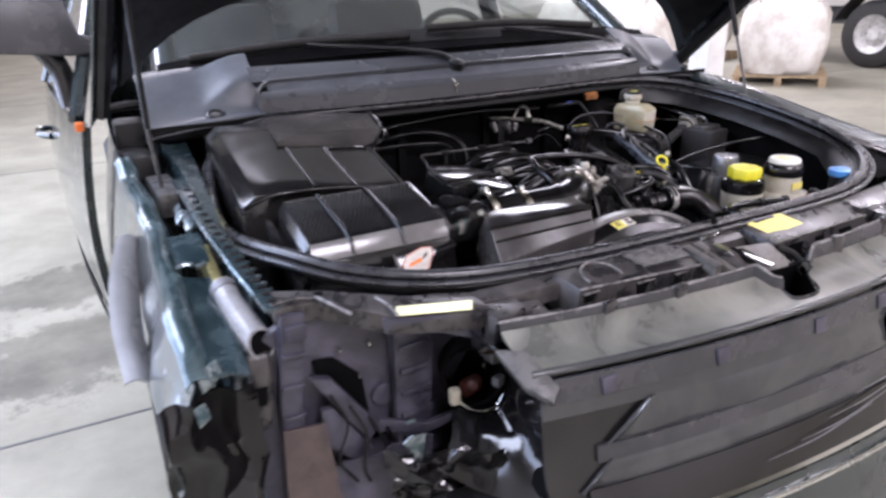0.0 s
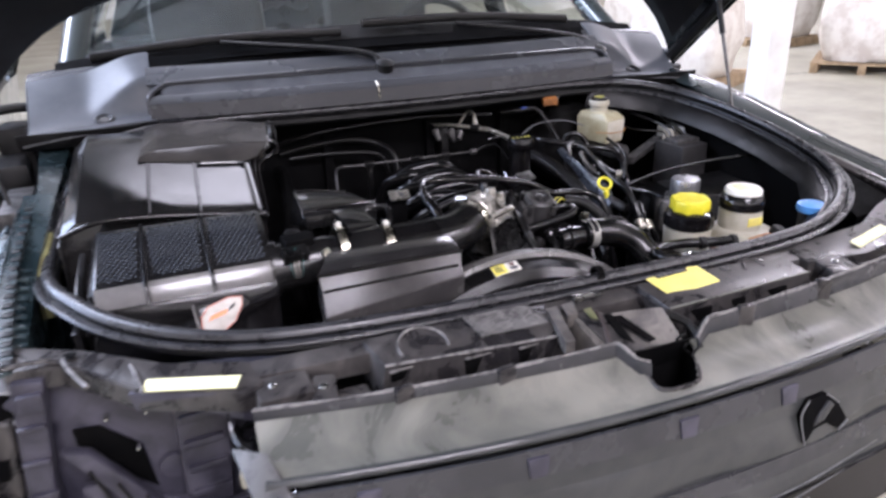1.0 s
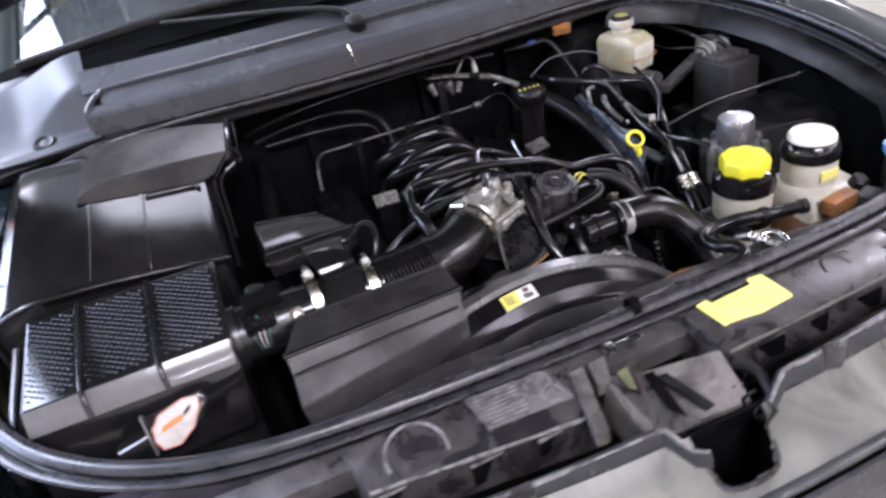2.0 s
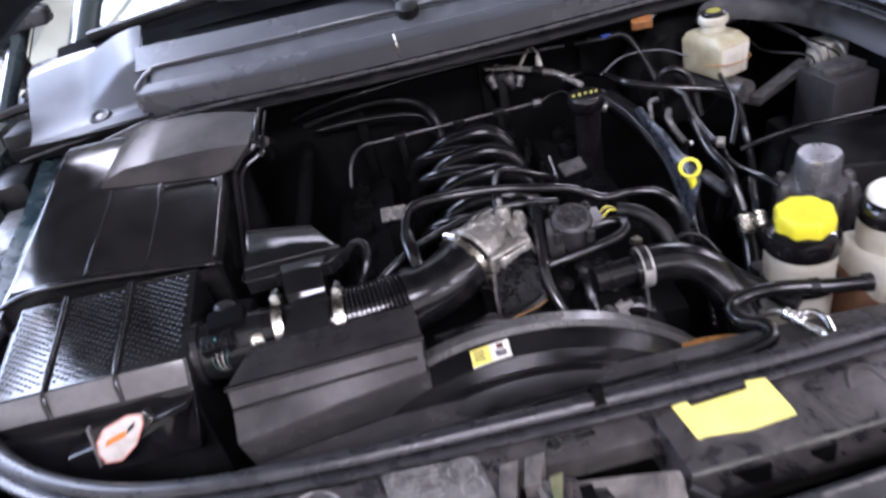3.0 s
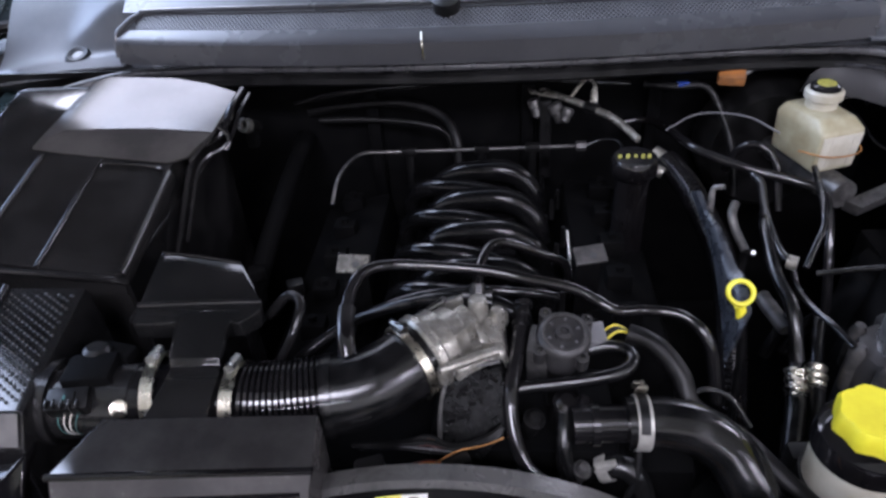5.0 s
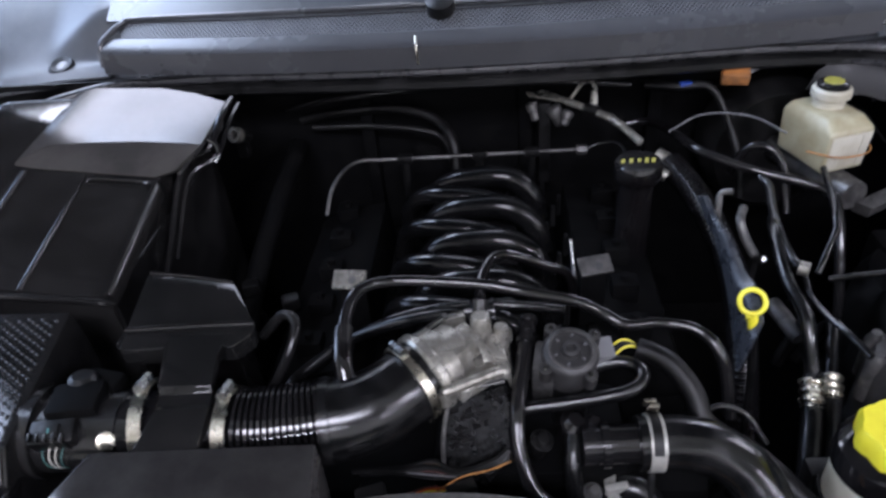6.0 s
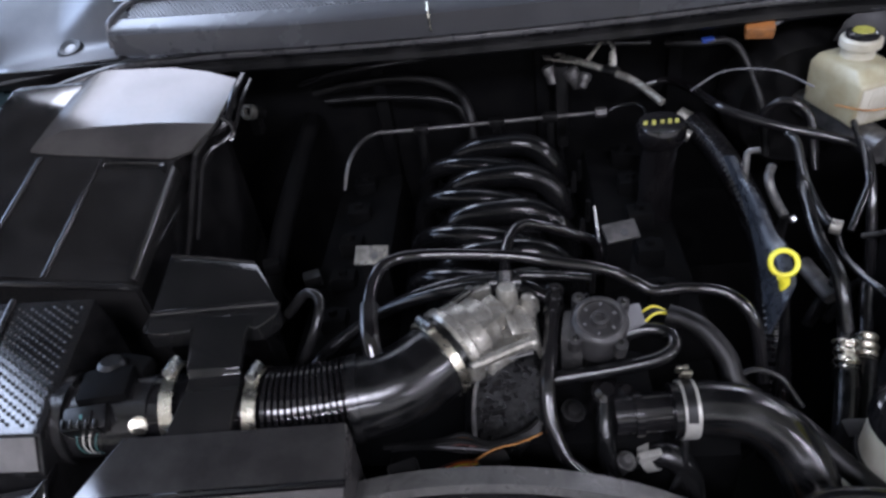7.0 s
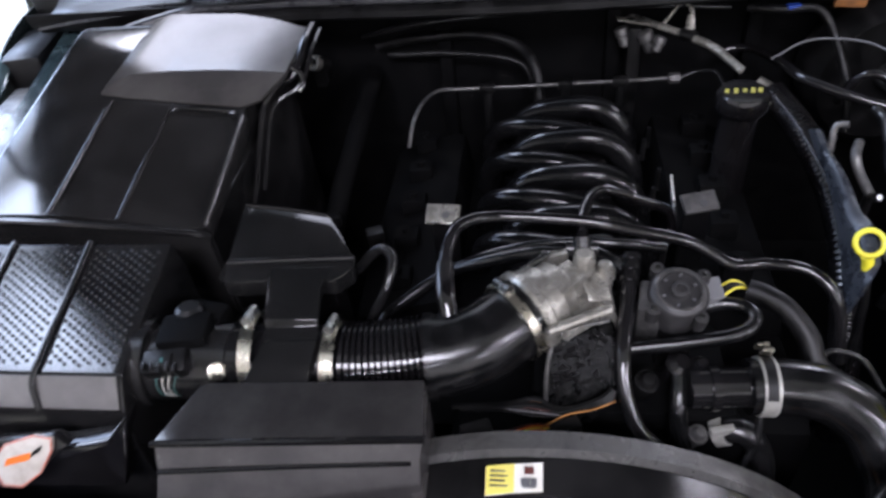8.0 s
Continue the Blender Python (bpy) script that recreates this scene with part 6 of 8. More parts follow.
part("badge_outline", tube([(-0.5490, 0.1466, 1.0520), (-0.5380, 0.1541, 1.0630), (-0.5080, 0.1605, 1.0700), (-0.4900, 0.1594, 1.0680), (-0.4910, 0.1526, 1.0580), (-0.5040, 0.1400, 1.0400), (-0.5240, 0.1314, 1.0290), (-0.5430, 0.1315, 1.0300), (-0.5500, 0.1383, 1.0400), (-0.5490, 0.1466, 1.0520)], 0.0010, 6, 1), REDLINE, badge, "faded red outline")
part("badge_mark", slab([(-0.5400, 0.1420, 1.0460), (-0.5370, 0.1459, 1.0520), (-0.5120, 0.1506, 1.0570), (-0.5140, 0.1465, 1.0510)], (0.0004, 0.002, -0.0008), 0), ORANGE, badge, "orange bar")
part("badge_mark", slab([(-0.5130, 0.1471, 1.0530), (-0.5090, 0.1509, 1.0590), (-0.5000, 0.1544, 1.0635), (-0.5020, 0.1513, 1.0585)], (0.0004, 0.002, -0.0008), 0), DULL, badge)
part("badge_edge", slab([(-0.5600, 0.1578, 1.0660), (-0.5575, 0.1583, 1.0660), (-0.5515, 0.1318, 1.0250), (-0.5540, 0.1307, 1.0240)], (0.001, 0.006, 0), 0.0008), ZINC, badge)
part("front_ledge", slab([(-0.60, 0.152, 1.032), (-0.44, 0.165, 1.058), (-0.432, 0.19, 1.06), (-0.44, 0.152, 1.0), (-0.60, 0.150, 0.99)], (0, 0.02, 0), 0.003), GLOSS, lid)

# --- air flow meter and intake duct
flow = thing("air_flow_meter", "black air flow meter with a wired plug beside the filter box", "air flow meter", (-0.39, 0.262, 0.9))
part("meter_tube", tube([(-0.440, 0.262, 1.058), (-0.34, 0.262, 1.060)], 0.040, 28), SATIN, flow)
part("meter_ring", ring((-0.432, 0.262, 1.058), (1, 0, 0), 0.040, 0.014, 0.006), SATIN, flow)
mh = part("meter_head", rbox((-0.412, 0.245, 1.090), (-0.362, 0.285, 1.108), 0.006, 8), SHADEBLACK, flow)
part("plug", rbox((-0.418, 0.222, 1.078), (-0.376, 0.246, 1.098), 0.003, 8, 20), DULL, mh)
for i in range(4):
    part("wire", tube([(-0.408 + 0.007 * i, 0.224, 1.082), (-0.407 + 0.006 * i, 0.217, 1.074), (-0.405 + 0.005 * i, 0.216, 1.064), (-0.403 + 0.004 * i, 0.221, 1.054)], 0.00045, 6, 4), (WIRE, WHITETAG, WHITETAG, WIRE)[i], mh)
for i in range(5):
    part("plug_rib", rbox((-0.4155 + 0.0080 * i, 0.2215, 1.0775), (-0.4130 + 0.0080 * i, 0.2300, 1.1000), 0.0006, 8, 20), SATIN, mh)
part("sensor_stub", merged(lathe([(0.014, 0.0), (0.014, 0.010), (0.010, 0.014)], (-0.392, 0.288, 1.096), (0.1, 0.2, 1), 16), lathe([(0.008, 0.0), (0.008, 0.010)], (-0.428, 0.272, 1.088), (-0.3, 0, 1), 12)), DULL, flow)
part("bright_port", lathe([(0.009, 0.0), (0.009, 0.012), (0.006, 0.013)], (-0.352, 0.236, 1.078), (0.5, -0.6, 0.5), 14), BRASSY, flow)
part("plug_latch", rbox((-0.406, 0.222, 1.0965), (-0.388, 0.236, 1.1005), 0.001, 8, 20), DULL, mh)
part("plug_mark", rbox((-0.3980, 0.226, 1.1000), (-0.3958, 0.231, 1.1010), 0.0003, 8, 20), WIRE, mh)
part("bracket_lump", merged(rbox((-0.40, 0.285, 1.075), (-0.355, 0.31, 1.10), 0.008, -12), rbox((-0.425, 0.28, 1.04), (-0.40, 0.31, 1.085), 0.008)), SHADEBLACK, flow)

duct = thing("intake_duct", "glossy black corrugated intake duct with steel hose clamps", "intake duct", (-0.2, 0.27, 0.9))
A = (-0.345, 0.262, 1.060)
part("stub", tube([(-0.345, 0.262, 1.060), (-0.235, 0.262, 1.058)], 0.0385, 28), GLOSS, duct)
n_rib = 15
x_a, x_b = -0.232, -0.148
steps = n_rib * 10
path = [Vector((x_a + (x_b - x_a) * i / steps, 0.262 + 0.014 * (i / steps) ** 1.6, 1.058 - 0.004 * i / steps)) for i in range(steps + 1)]
part("corrugated_sleeve", tube(path, lambda t: 0.0425 - 0.0055 * max(0.0, math.sin(2 * math.pi * n_rib * t)) ** 1.5, 32, 1), GLOSS, duct, "ribbed rubber sleeve")
part("elbow", tube([(-0.150, 0.276, 1.054), (-0.125, 0.281, 1.054), (-0.098, 0.292, 1.056), (-0.073, 0.311, 1.060), (-0.054, 0.330, 1.063)], lambda t: 0.0415 - 0.001 * t, 32, 7), HOSE, duct, "smooth rubber elbow")
part("sleeve_end", ring((-0.147, 0.2765, 1.0535), (1, 0.16, -0.02), 0.0405, 0.010, 0.0035), HOSE, duct)
for nm, c, ax, r in (("hose_clamp", (-0.318, 0.264, 1.066), (1, 0.05, 0), 0.0430), ("hose_clamp", (-0.238, 0.262, 1.058), (1, 0, 0), 0.0415), ("hose_clamp", (-0.066, 0.318, 1.061), (0.75, 0.66, 0.1), 0.0420)):
    cl = part(nm, ring(c, ax, r, 0.013 if c[0] < -0.1 else 0.0095, 0.0022), BRASSY, duct, "steel worm-drive hose clamp")
    a = Vector(ax).normalized()
    u = Vector((0, 0.25, 1)).normalized()
    u = (u - a * u.dot(a)).normalized()
    part("clamp_screw", tube([Vector(c) + u * (r + 0.006) + a.cross(u) * 0.013, Vector(c) + u * (r + 0.006) - a.cross(u) * 0.010], 0.0055, 8), STEEL, cl)
part("cuff", tube([(-0.1325, 0.318, 1.098), (-0.134, 0.336, 1.106), (-0.1345, 0.350, 1.110)], 0.0098, 12, 4), SATIN, duct)
part("nipple", tube([(-0.128, 0.300, 1.085), (-0.131, 0.314, 1.098), (-0.133, 0.328, 1.106)], 0.010, 12, 4), GLOSS, duct)

# --- resonator: a T-shaped flat cover over the duct
reso = thing("air_resonator", "glossy black T-shaped air resonator lying over the intake duct", "air resonator", (-0.27, 0.2, 0.9))
part("body", loft([[(-0.372, 0.150, 0.86), (-0.140, 0.170, 0.86), (-0.146, 0.226, 0.86), (-0.365, 0.216, 0.86)],
                   [(-0.378, 0.110, 1.030), (-0.142, 0.146, 1.040), (-0.142, 0.224, 1.030), (-0.372, 0.214, 1.030)],
                   [(-0.376, 0.136, 1.062), (-0.142, 0.158, 1.058), (-0.143, 0.226, 1.058), (-0.362, 0.214, 1.060)],
                   [(-0.378, 0.150, 1.082), (-0.138, 0.168, 1.075), (-0.143, 0.224, 1.0840), (-0.350, 0.210, 1.0895)]], 0.003), FILM, reso, "wedge-shaped body")
part("body_top", slab([(-0.377, 0.151, 1.0825), (-0.139, 0.169, 1.0756), (-0.144, 0.222, 1.0850), (-0.350, 0.209, 1.0905)], (0, 0, 0.0016), 0.0006), TOPFILM, reso, "glossy dusty top")
part("body_ridge", tube([(-0.379, 0.149, 1.083), (-0.26, 0.158, 1.0795), (-0.137, 0.167, 1.076)], 0.0035, 8, 5), GLOSS, reso)
part("body_ridge", tube([(-0.374, 0.134, 1.062), (-0.26, 0.146, 1.059), (-0.150, 0.156, 1.056)], 0.0025, 8, 5), GLOSS, reso)
part("neck", loft([[(-0.340, 0.200, 1.086), (-0.240, 0.206, 1.083), (-0.240, 0.206, 1.058), (-0.340, 0.200, 1.060)], [(-0.312, 0.216, 1.0900), (-0.252, 0.220, 1.0890), (-0.252, 0.220, 1.070), (-0.312, 0.216, 1.070)], [(-0.300, 0.248, 1.1050), (-0.248, 0.252, 1.1040), (-0.248, 0.252, 1.085), (-0.300, 0.248, 1.085)], [(-0.300, 0.253, 1.1030), (-0.249, 0.256, 1.1020), (-0.249, 0.256, 1.09), (-0.300, 0.253, 1.09)], [(-0.302, 0.266, 1.1050), (-0.251, 0.270, 1.1040), (-0.251, 0.270, 1.0935), (-0.302, 0.266, 1.0945)],
                   [(-0.303, 0.271, 1.1120), (-0.252, 0.274, 1.1100), (-0.252, 0.274, 1.10), (-0.303, 0.271, 1.102)], [(-0.310, 0.305, 1.1170), (-0.258, 0.312, 1.1130), (-0.258, 0.312, 1.10), (-0.310, 0.305, 1.102)], [(-0.314, 0.338, 1.119), (-0.250, 0.343, 1.1145), (-0.250, 0.343, 1.106), (-0.314, 0.338, 1.110)]], 0.0014), BEVEL, reso, "tapered neck with a groove")

part("head", loft([[(-0.362, 0.318, 1.118), (-0.318, 0.320, 1.118), (-0.246, 0.326, 1.112), (-0.232, 0.344, 1.112), (-0.231, 0.356, 1.114), (-0.268, 0.415, 1.122), (-0.275, 0.419, 1.123), (-0.360, 0.424, 1.135), (-0.367, 0.420, 1.135), (-0.364, 0.340, 1.121)],
                   [(-0.362, 0.318, 1.094), (-0.318, 0.320, 1.094), (-0.246, 0.326, 1.09), (-0.232, 0.344, 1.088), (-0.231, 0.356, 1.088), (-0.270, 0.428, 1.070), (-0.277, 0.432, 1.070), (-0.372, 0.438, 1.066), (-0.378, 0.434, 1.066), (-0.364, 0.340, 1.094)]], 0.003), BEVEL, reso, "trapezoid head plate")
part("neck_edge", tube([(-0.314, 0.326, 1.119), (-0.309, 0.305, 1.1165), (-0.303, 0.272, 1.1115)], 0.0010, 6, 4), BEVEL, reso)
part("neck_edge", tube([(-0.256, 0.326, 1.1145), (-0.258, 0.312, 1.1125), (-0.252, 0.275, 1.1095)], 0.0010, 6, 4), BEVEL, reso)
part("head_edge", tube([(-0.364, 0.342, 1.120), (-0.363, 0.320, 1.1165), (-0.320, 0.3195, 1.1165), (-0.314, 0.326, 1.118)], 0.0012, 6, 4), BEVEL, reso)
part("head_edge", tube([(-0.231, 0.356, 1.115), (-0.232, 0.345, 1.111), (-0.247, 0.326, 1.111), (-0.256, 0.326, 1.113)], 0.0012, 6, 4), BEVEL, reso)
part("head_crease", tube([(-0.363, 0.341, 1.1225), (-0.30, 0.348, 1.1200), (-0.231, 0.356, 1.1155)], 0.0030, 8, 5), GLOSS, reso)
part("head_back_edge", tube([(-0.365, 0.422, 1.1355), (-0.320, 0.421, 1.1295), (-0.271, 0.417, 1.1225)], 0.0020, 8, 5), GLOSS, reso)
part("leg", rbox((-0.345, 0.385, 0.62), (-0.275, 0.425, 1.09), 0.006), GLOSS, reso)
sweep_hose("breather_hose", "grey curled breather hose behind the resonator", [(-0.245, 0.395, 1.06), (-0.218, 0.402, 1.085), (-0.200, 0.388, 1.085), (-0.205, 0.362, 1.065), (-0.225, 0.345, 1.03)], 0.006, SATIN)

# --- throttle body
throttle = thing("throttle_body", "grimy cast aluminium throttle body", "throttle body", (0, 0.35, 0.85))
ax = Vector((0.75, 0.66, 0.10)).normalized()
c0 = Vector((-0.056, 0.327, 1.062))
part("bore_flange", lathe([(0.043, 0.0), (0.0455, 0.003), (0.0455, 0.010), (0.041, 0.014), (0.040, 0.03)], c0, ax, 36), ALLOY, throttle, "machined bore flange")
tb = part("casting", merged(
    loft([[(-0.054, 0.362, 1.079), (-0.030, 0.390, 1.081), (0.030, 0.384, 1.074), (0.036, 0.336, 1.062), (-0.016, 0.304, 1.064)],
          [(-0.056, 0.364, 1.05), (-0.022, 0.396, 1.05), (0.036, 0.390, 1.05), (0.042, 0.330, 1.04), (-0.014, 0.300, 1.04)],
          [(-0.045, 0.355, 0.98), (-0.010, 0.385, 0.98), (0.030, 0.380, 0.98), (0.034, 0.335, 0.98), (-0.008, 0.310, 0.98)]], 0.006, segments=3),
    # raised barrel over the butterfly
    loft([[c0 + ax * d + Vector((0, 0, 0)) + r * (math.cos(a) * Vector((-0.66, 0.75, 0)) + math.sin(a) * Vector((0, 0, 1))) for a in (math.pi * k / 12 for k in range(13))] for d, r in ((0.012, 0.036), (0.016, 0.034), (0.046, 0.033), (0.050, 0.029))], 0.001)), ALLOY, throttle, "cast housing with lugs")
part("top_plate", slab([(-0.040, 0.343, 1.0985), (-0.010, 0.372, 1.0975), (0.008, 0.356, 1.0905), (-0.020, 0.322, 1.0925)], (0.004, -0.004, -0.016), 0.0025), ALLOY, tb)
part("rib", slab([(-0.030, 0.392, 1.090), (-0.012, 0.392, 1.096), (-0.010, 0.380, 1.098), (-0.030, 0.378, 1.094)], (0, 0, -0.03), 0.003), ALLOY, tb)
part("post", lathe([(0.0135, -0.012), (0.0120, 0.006), (0.0110, 0.022), (0.0095, 0.026), (0.004, 0.0265)], (0.006, 0.372, 1.076), (0.02, 0.15, 1), 20), ALLOY, tb, "tall cast post")
part("post", lathe([(0.0100, -0.012), (0.0085, 0.006), (0.0075, 0.014), (0.004, 0.016)], (0.027, 0.372, 1.074), (0.05, 0.1, 1), 16), ALLOY, tb)
part("web", slab([(0.012, 0.372, 1.086), (0.026, 0.366, 1.078), (0.034, 0.346, 1.066), (0.010, 0.342, 1.076)], (-0.002, -0.002, -0.014), 0.002), ALLOY, tb)
part("gusset", slab([(-0.004, 0.362, 1.0965), (0.004, 0.360, 1.092), (0.022, 0.334, 1.074), (0.010, 0.332, 1.076)], (0.003, 0.002, -0.012), 0.002), ALLOY, tb)
part("front_rod", tube([(-0.031, 0.293, 1.074), (-0.022, 0.297, 1.075), (0.018, 0.317, 1.075), (0.028, 0.322, 1.074)], 0.0058, 12, 4), ALLOY, tb, "round cast bar")
for p, r in (((-0.071, 0.347, 1.083), 0.0068), ((-0.060, 0.362, 1.084), 0.0050), ((-0.030, 0.296, 1.072), 0.0062), ((-0.034, 0.394, 1.083), 0.0055), ((0.033, 0.380, 1.076), 0.0050)):
    part("lug", lathe([(r * 1.3, -0.016), (r * 1.25, -0.001), (r, 0.001)], p, (-0.05, -0.1, 1), 14), ALLOY, tb)
    part("bolt", lathe([(r * 0.8, 0.0), (r * 0.8, 0.0035), (r * 0.45, 0.005)], p, (-0.05, -0.1, 1), 6), ZINC, tb)
part("link_bar", tube([(-0.066, 0.352, 1.088), (-0.050, 0.366, 1.093), (-0.034, 0.380, 1.095)], 0.0030, 8, 4), STEEL, tb)
part("side_cover", loft([[(-0.028, 0.296, 1.048), (-0.014, 0.309, 1.052), (0.030, 0.322, 1.054), (0.038, 0.300, 1.040), (0.034, 0.268, 1.005), (0.010, 0.250, 0.98), (-0.026, 0.252, 0.98), (-0.033, 0.270, 1.02)],
                         [(-0.020, 0.315, 1.052), (-0.010, 0.325, 1.056), (0.032, 0.340, 1.056), (0.040, 0.320, 1.040), (0.036, 0.29, 1.00), (0.010, 0.28, 0.98), (-0.022, 0.285, 0.98), (-0.028, 0.300, 1.02)]], 0.005), GRIME, throttle, "oily black side cover")
rough_patch = bmesh.new()
for i in range(90):
    u, v = random.random(), random.random() ** 1.2
    if u > 0.45 and v > 0.62:
        continue
    p = Vector((-0.026 + 0.058 * u, 0.2935 + 0.024 * u - 0.030 * v, 1.0485 + 0.004 * u - 0.036 * v))
    r = 0.0010 + 0.0018 * random.random()
    bmesh.ops.create_icosphere(rough_patch, subdivisions=1, radius=r, matrix=Matrix.Translation(p) @ Matrix.Diagonal((1.4, 1.0, 0.8, 1)))
tagged(part("grime", rough_patch, GLOSS, throttle, "beads of wet black grime"), kind="stuff")
part("cover_rim", tube([(-0.034, 0.262, 1.000), (-0.033, 0.276, 1.030), (-0.027, 0.296, 1.050), (-0.010, 0.312, 1.056), (0.030, 0.324, 1.057)], 0.0024, 8, 5), ZINC, throttle)

# --- idle valve with its plug
valve = thing("idle_valve", "grey round control valve with four lugs and a wired plug", "valve", (0.1, 0.35, 0.9))
vax = Vector((0.02, -0.30, 1)).normalized()
vc = Vector((0.099, 0.350, 1.066))
vb = part("valve_head", lathe([(0.029, -0.03), (0.030, 0.006), (0.027, 0.011), (0.022, 0.013), (0.021, 0.009), (0.010, 0.009), (0.009, 0.015), (0.005, 0.016), (0.0045, 0.012)], vc, vax, 28), VALVEM, valve)
part("face_ring", closed_lathe([(0.021, 0.011), (0.0235, 0.011), (0.0235, 0.0145), (0.021, 0.0145)], vc, vax, 28), ZINC, vb)
for k in range(4):
    a = radians(35 + 90 * k)
    p = vc + Vector((0.032 * math.cos(a), 0.032 * math.sin(a), 0.010 * math.sin(a)))
    part("lug", lathe([(0.007, -0.012), (0.007, 0.008)], p, vax, 12), VALVEM, vb)
    part("screw", lathe([(0.0035, 0.008), (0.003, 0.011)], p, vax, 6), STEEL, vb)
for k in range(6):
    a = radians(20 + 60 * k)
    part("face_mark", rbox((vc.x + 0.0165 * math.cos(a) - 0.0018, vc.y + 0.0165 * math.sin(a) - 0.0012 - 0.003, vc.z + 0.0105 + 0.30 * 0.0165 * math.sin(a)), (vc.x + 0.0165 * math.cos(a) + 0.0018, vc.y + 0.0165 * math.sin(a) + 0.0012 - 0.003, vc.z + 0.0125 + 0.30 * 0.0165 * math.sin(a)), 0.0004, 60 * k), GREYPLUG, vb)
part("mount_block", rbox((0.062, 0.335, 1.00), (0.085, 0.375, 1.066), 0.004, -10, 8), ZINC, valve, "grey stained mounting plate")
part("base_block", rbox((0.082, 0.333, 0.96), (0.118, 0.366, 1.040), 0.006), DULL, valve)
pl = part("plug", loft([[(0.126, 0.352, 1.058), (0.150, 0.360, 1.054), (0.146, 0.384, 1.062), (0.124, 0.376, 1.066)], [(0.126, 0.352, 1.042), (0.150, 0.360, 1.038), (0.146, 0.384, 1.044), (0.124, 0.376, 1.05)]], 0.003), GREYPLUG, valve, "grey plug")
for i in range(4):
    part("wire", tube([(0.147, 0.364 + 0.005 * i, 1.050), (0.158, 0.368 + 0.004 * i, 1.058), (0.168, 0.372 + 0.002 * i, 1.056), (0.176, 0.374, 1.050)], 0.0013, 6, 4), (WIREY, DULL, DULL, WIREY)[i], pl)

# --- inlet manifold runners
manifold = thing("inlet_manifold", "black ribbed inlet manifold with curved runners", "inlet manifold", (0, 0.62, 0.8))
part("plenum", loft([[(-0.105, 0.40, 0.90), (0.10, 0.42, 0.90), (0.10, 0.82, 0.90), (-0.105, 0.80, 0.90)], [(-0.075, 0.42, 1.020), (0.055, 0.44, 1.012), (0.055, 0.80, 1.012), (-0.075, 0.78, 1.020)]], 0.015), GLOSS, manifold, "glossy black plenum")
for i in range(4):
    yr, yl = 0.764 - 0.087 * i, 0.727 - 0.087 * i
    part("runner", tube([(0.090, yr - 0.013, 0.975), (0.083, yr - 0.010, 1.006), (0.064, yr - 0.004, 1.031), (0.035, yr, 1.043), (-0.005, yr + 0.006, 1.040), (-0.040, yr + 0.012, 1.031), (-0.068, yr + 0.016, 1.010), (-0.080, yr + 0.018, 0.975)], 0.0180, 18, 7), RUNNER, manifold, "curved runner of the right bank")
    part("runner", tube([(-0.118, yl + 0.036, 0.965), (-0.110, yl + 0.031, 1.000), (-0.090, yl + 0.016, 1.024), (-0.055, yl, 1.036), (-0.010, yl - 0.010, 1.036), (0.028, yl - 0.016, 1.026), (0.056, yl - 0.020, 1.003), (0.066, yl - 0.022, 0.97)], 0.0150, 18, 7), RUNNER, manifold, "curved runner of the left bank")
# covers, block and coils are coloured near black for the shade below the manifold
part("bank_cover", loft([[(0.12, 0.42, 0.88), (0.27, 0.44, 0.86), (0.27, 0.86, 0.86), (0.12, 0.86, 0.88)], [(0.135, 0.43, 0.985), (0.25, 0.45, 0.955), (0.25, 0.85, 0.955), (0.135, 0.85, 0.985)]], 0.02), SHADEBLACK, manifold, "right valve cover")
part("bank_cover", loft([[(-0.30, 0.42, 0.86), (-0.15, 0.42, 0.88), (-0.15, 0.84, 0.88), (-0.30, 0.84, 0.86)], [(-0.28, 0.43, 0.94), (-0.16, 0.43, 0.975), (-0.16, 0.83, 0.975), (-0.28, 0.83, 0.94)]], 0.02), SHADEBLACK, manifold, "left valve cover")
block = tagged(part("engine_block", merged(rbox((-0.26, 0.30, 0.60), (0.26, 0.86, 0.90), 0.02), rbox((-0.14, 0.22, 0.62), (0.18, 0.32, 0.93), 0.02), rbox((-0.05, 0.27, 0.9), (0.16, 0.40, 0.975), 0.015)), SHADEBLACK), "engine block under the manifold, shade in its near-black colour", "engine block")
for i in range(5):
    for x, z in ((0.195, 0.985), (-0.225, 0.965)):
        y = 0.48 + 0.08 * i
        c = tagged(part("ignition_coil", merged(rbox((x - 0.018, y - 0.014, z - 0.02), (x + 0.018, y + 0.014, z + 0.012), 0.004), lathe([(0.006, 0.012), (0.006, 0.02)], (x, y, z), (0, 0, 1), 8)), SHADEBLACK), "black ignition coil on a valve cover", "ignition coil", "ignition coils")
for i in range(10):
    p = Vector((0.10 + 0.012 * (i % 3), 0.46 + 0.038 * i, 1.0 + 0.004 * (i % 2)))
    tagged(part("manifold_bolt", lathe([(0.004, -0.03), (0.004, -0.008), (0.003, 0.006)], p, (0, 0, 1), 6), DULL), "small steel bolt on the manifold", "bolt", "manifold bolts")
stud = tagged(part("stud_rod", tube([(0.122, 0.505, 1.035), (0.118, 0.545, 1.075)], 0.0022, 6), STEEL), "thin bright steel stud", "stud")
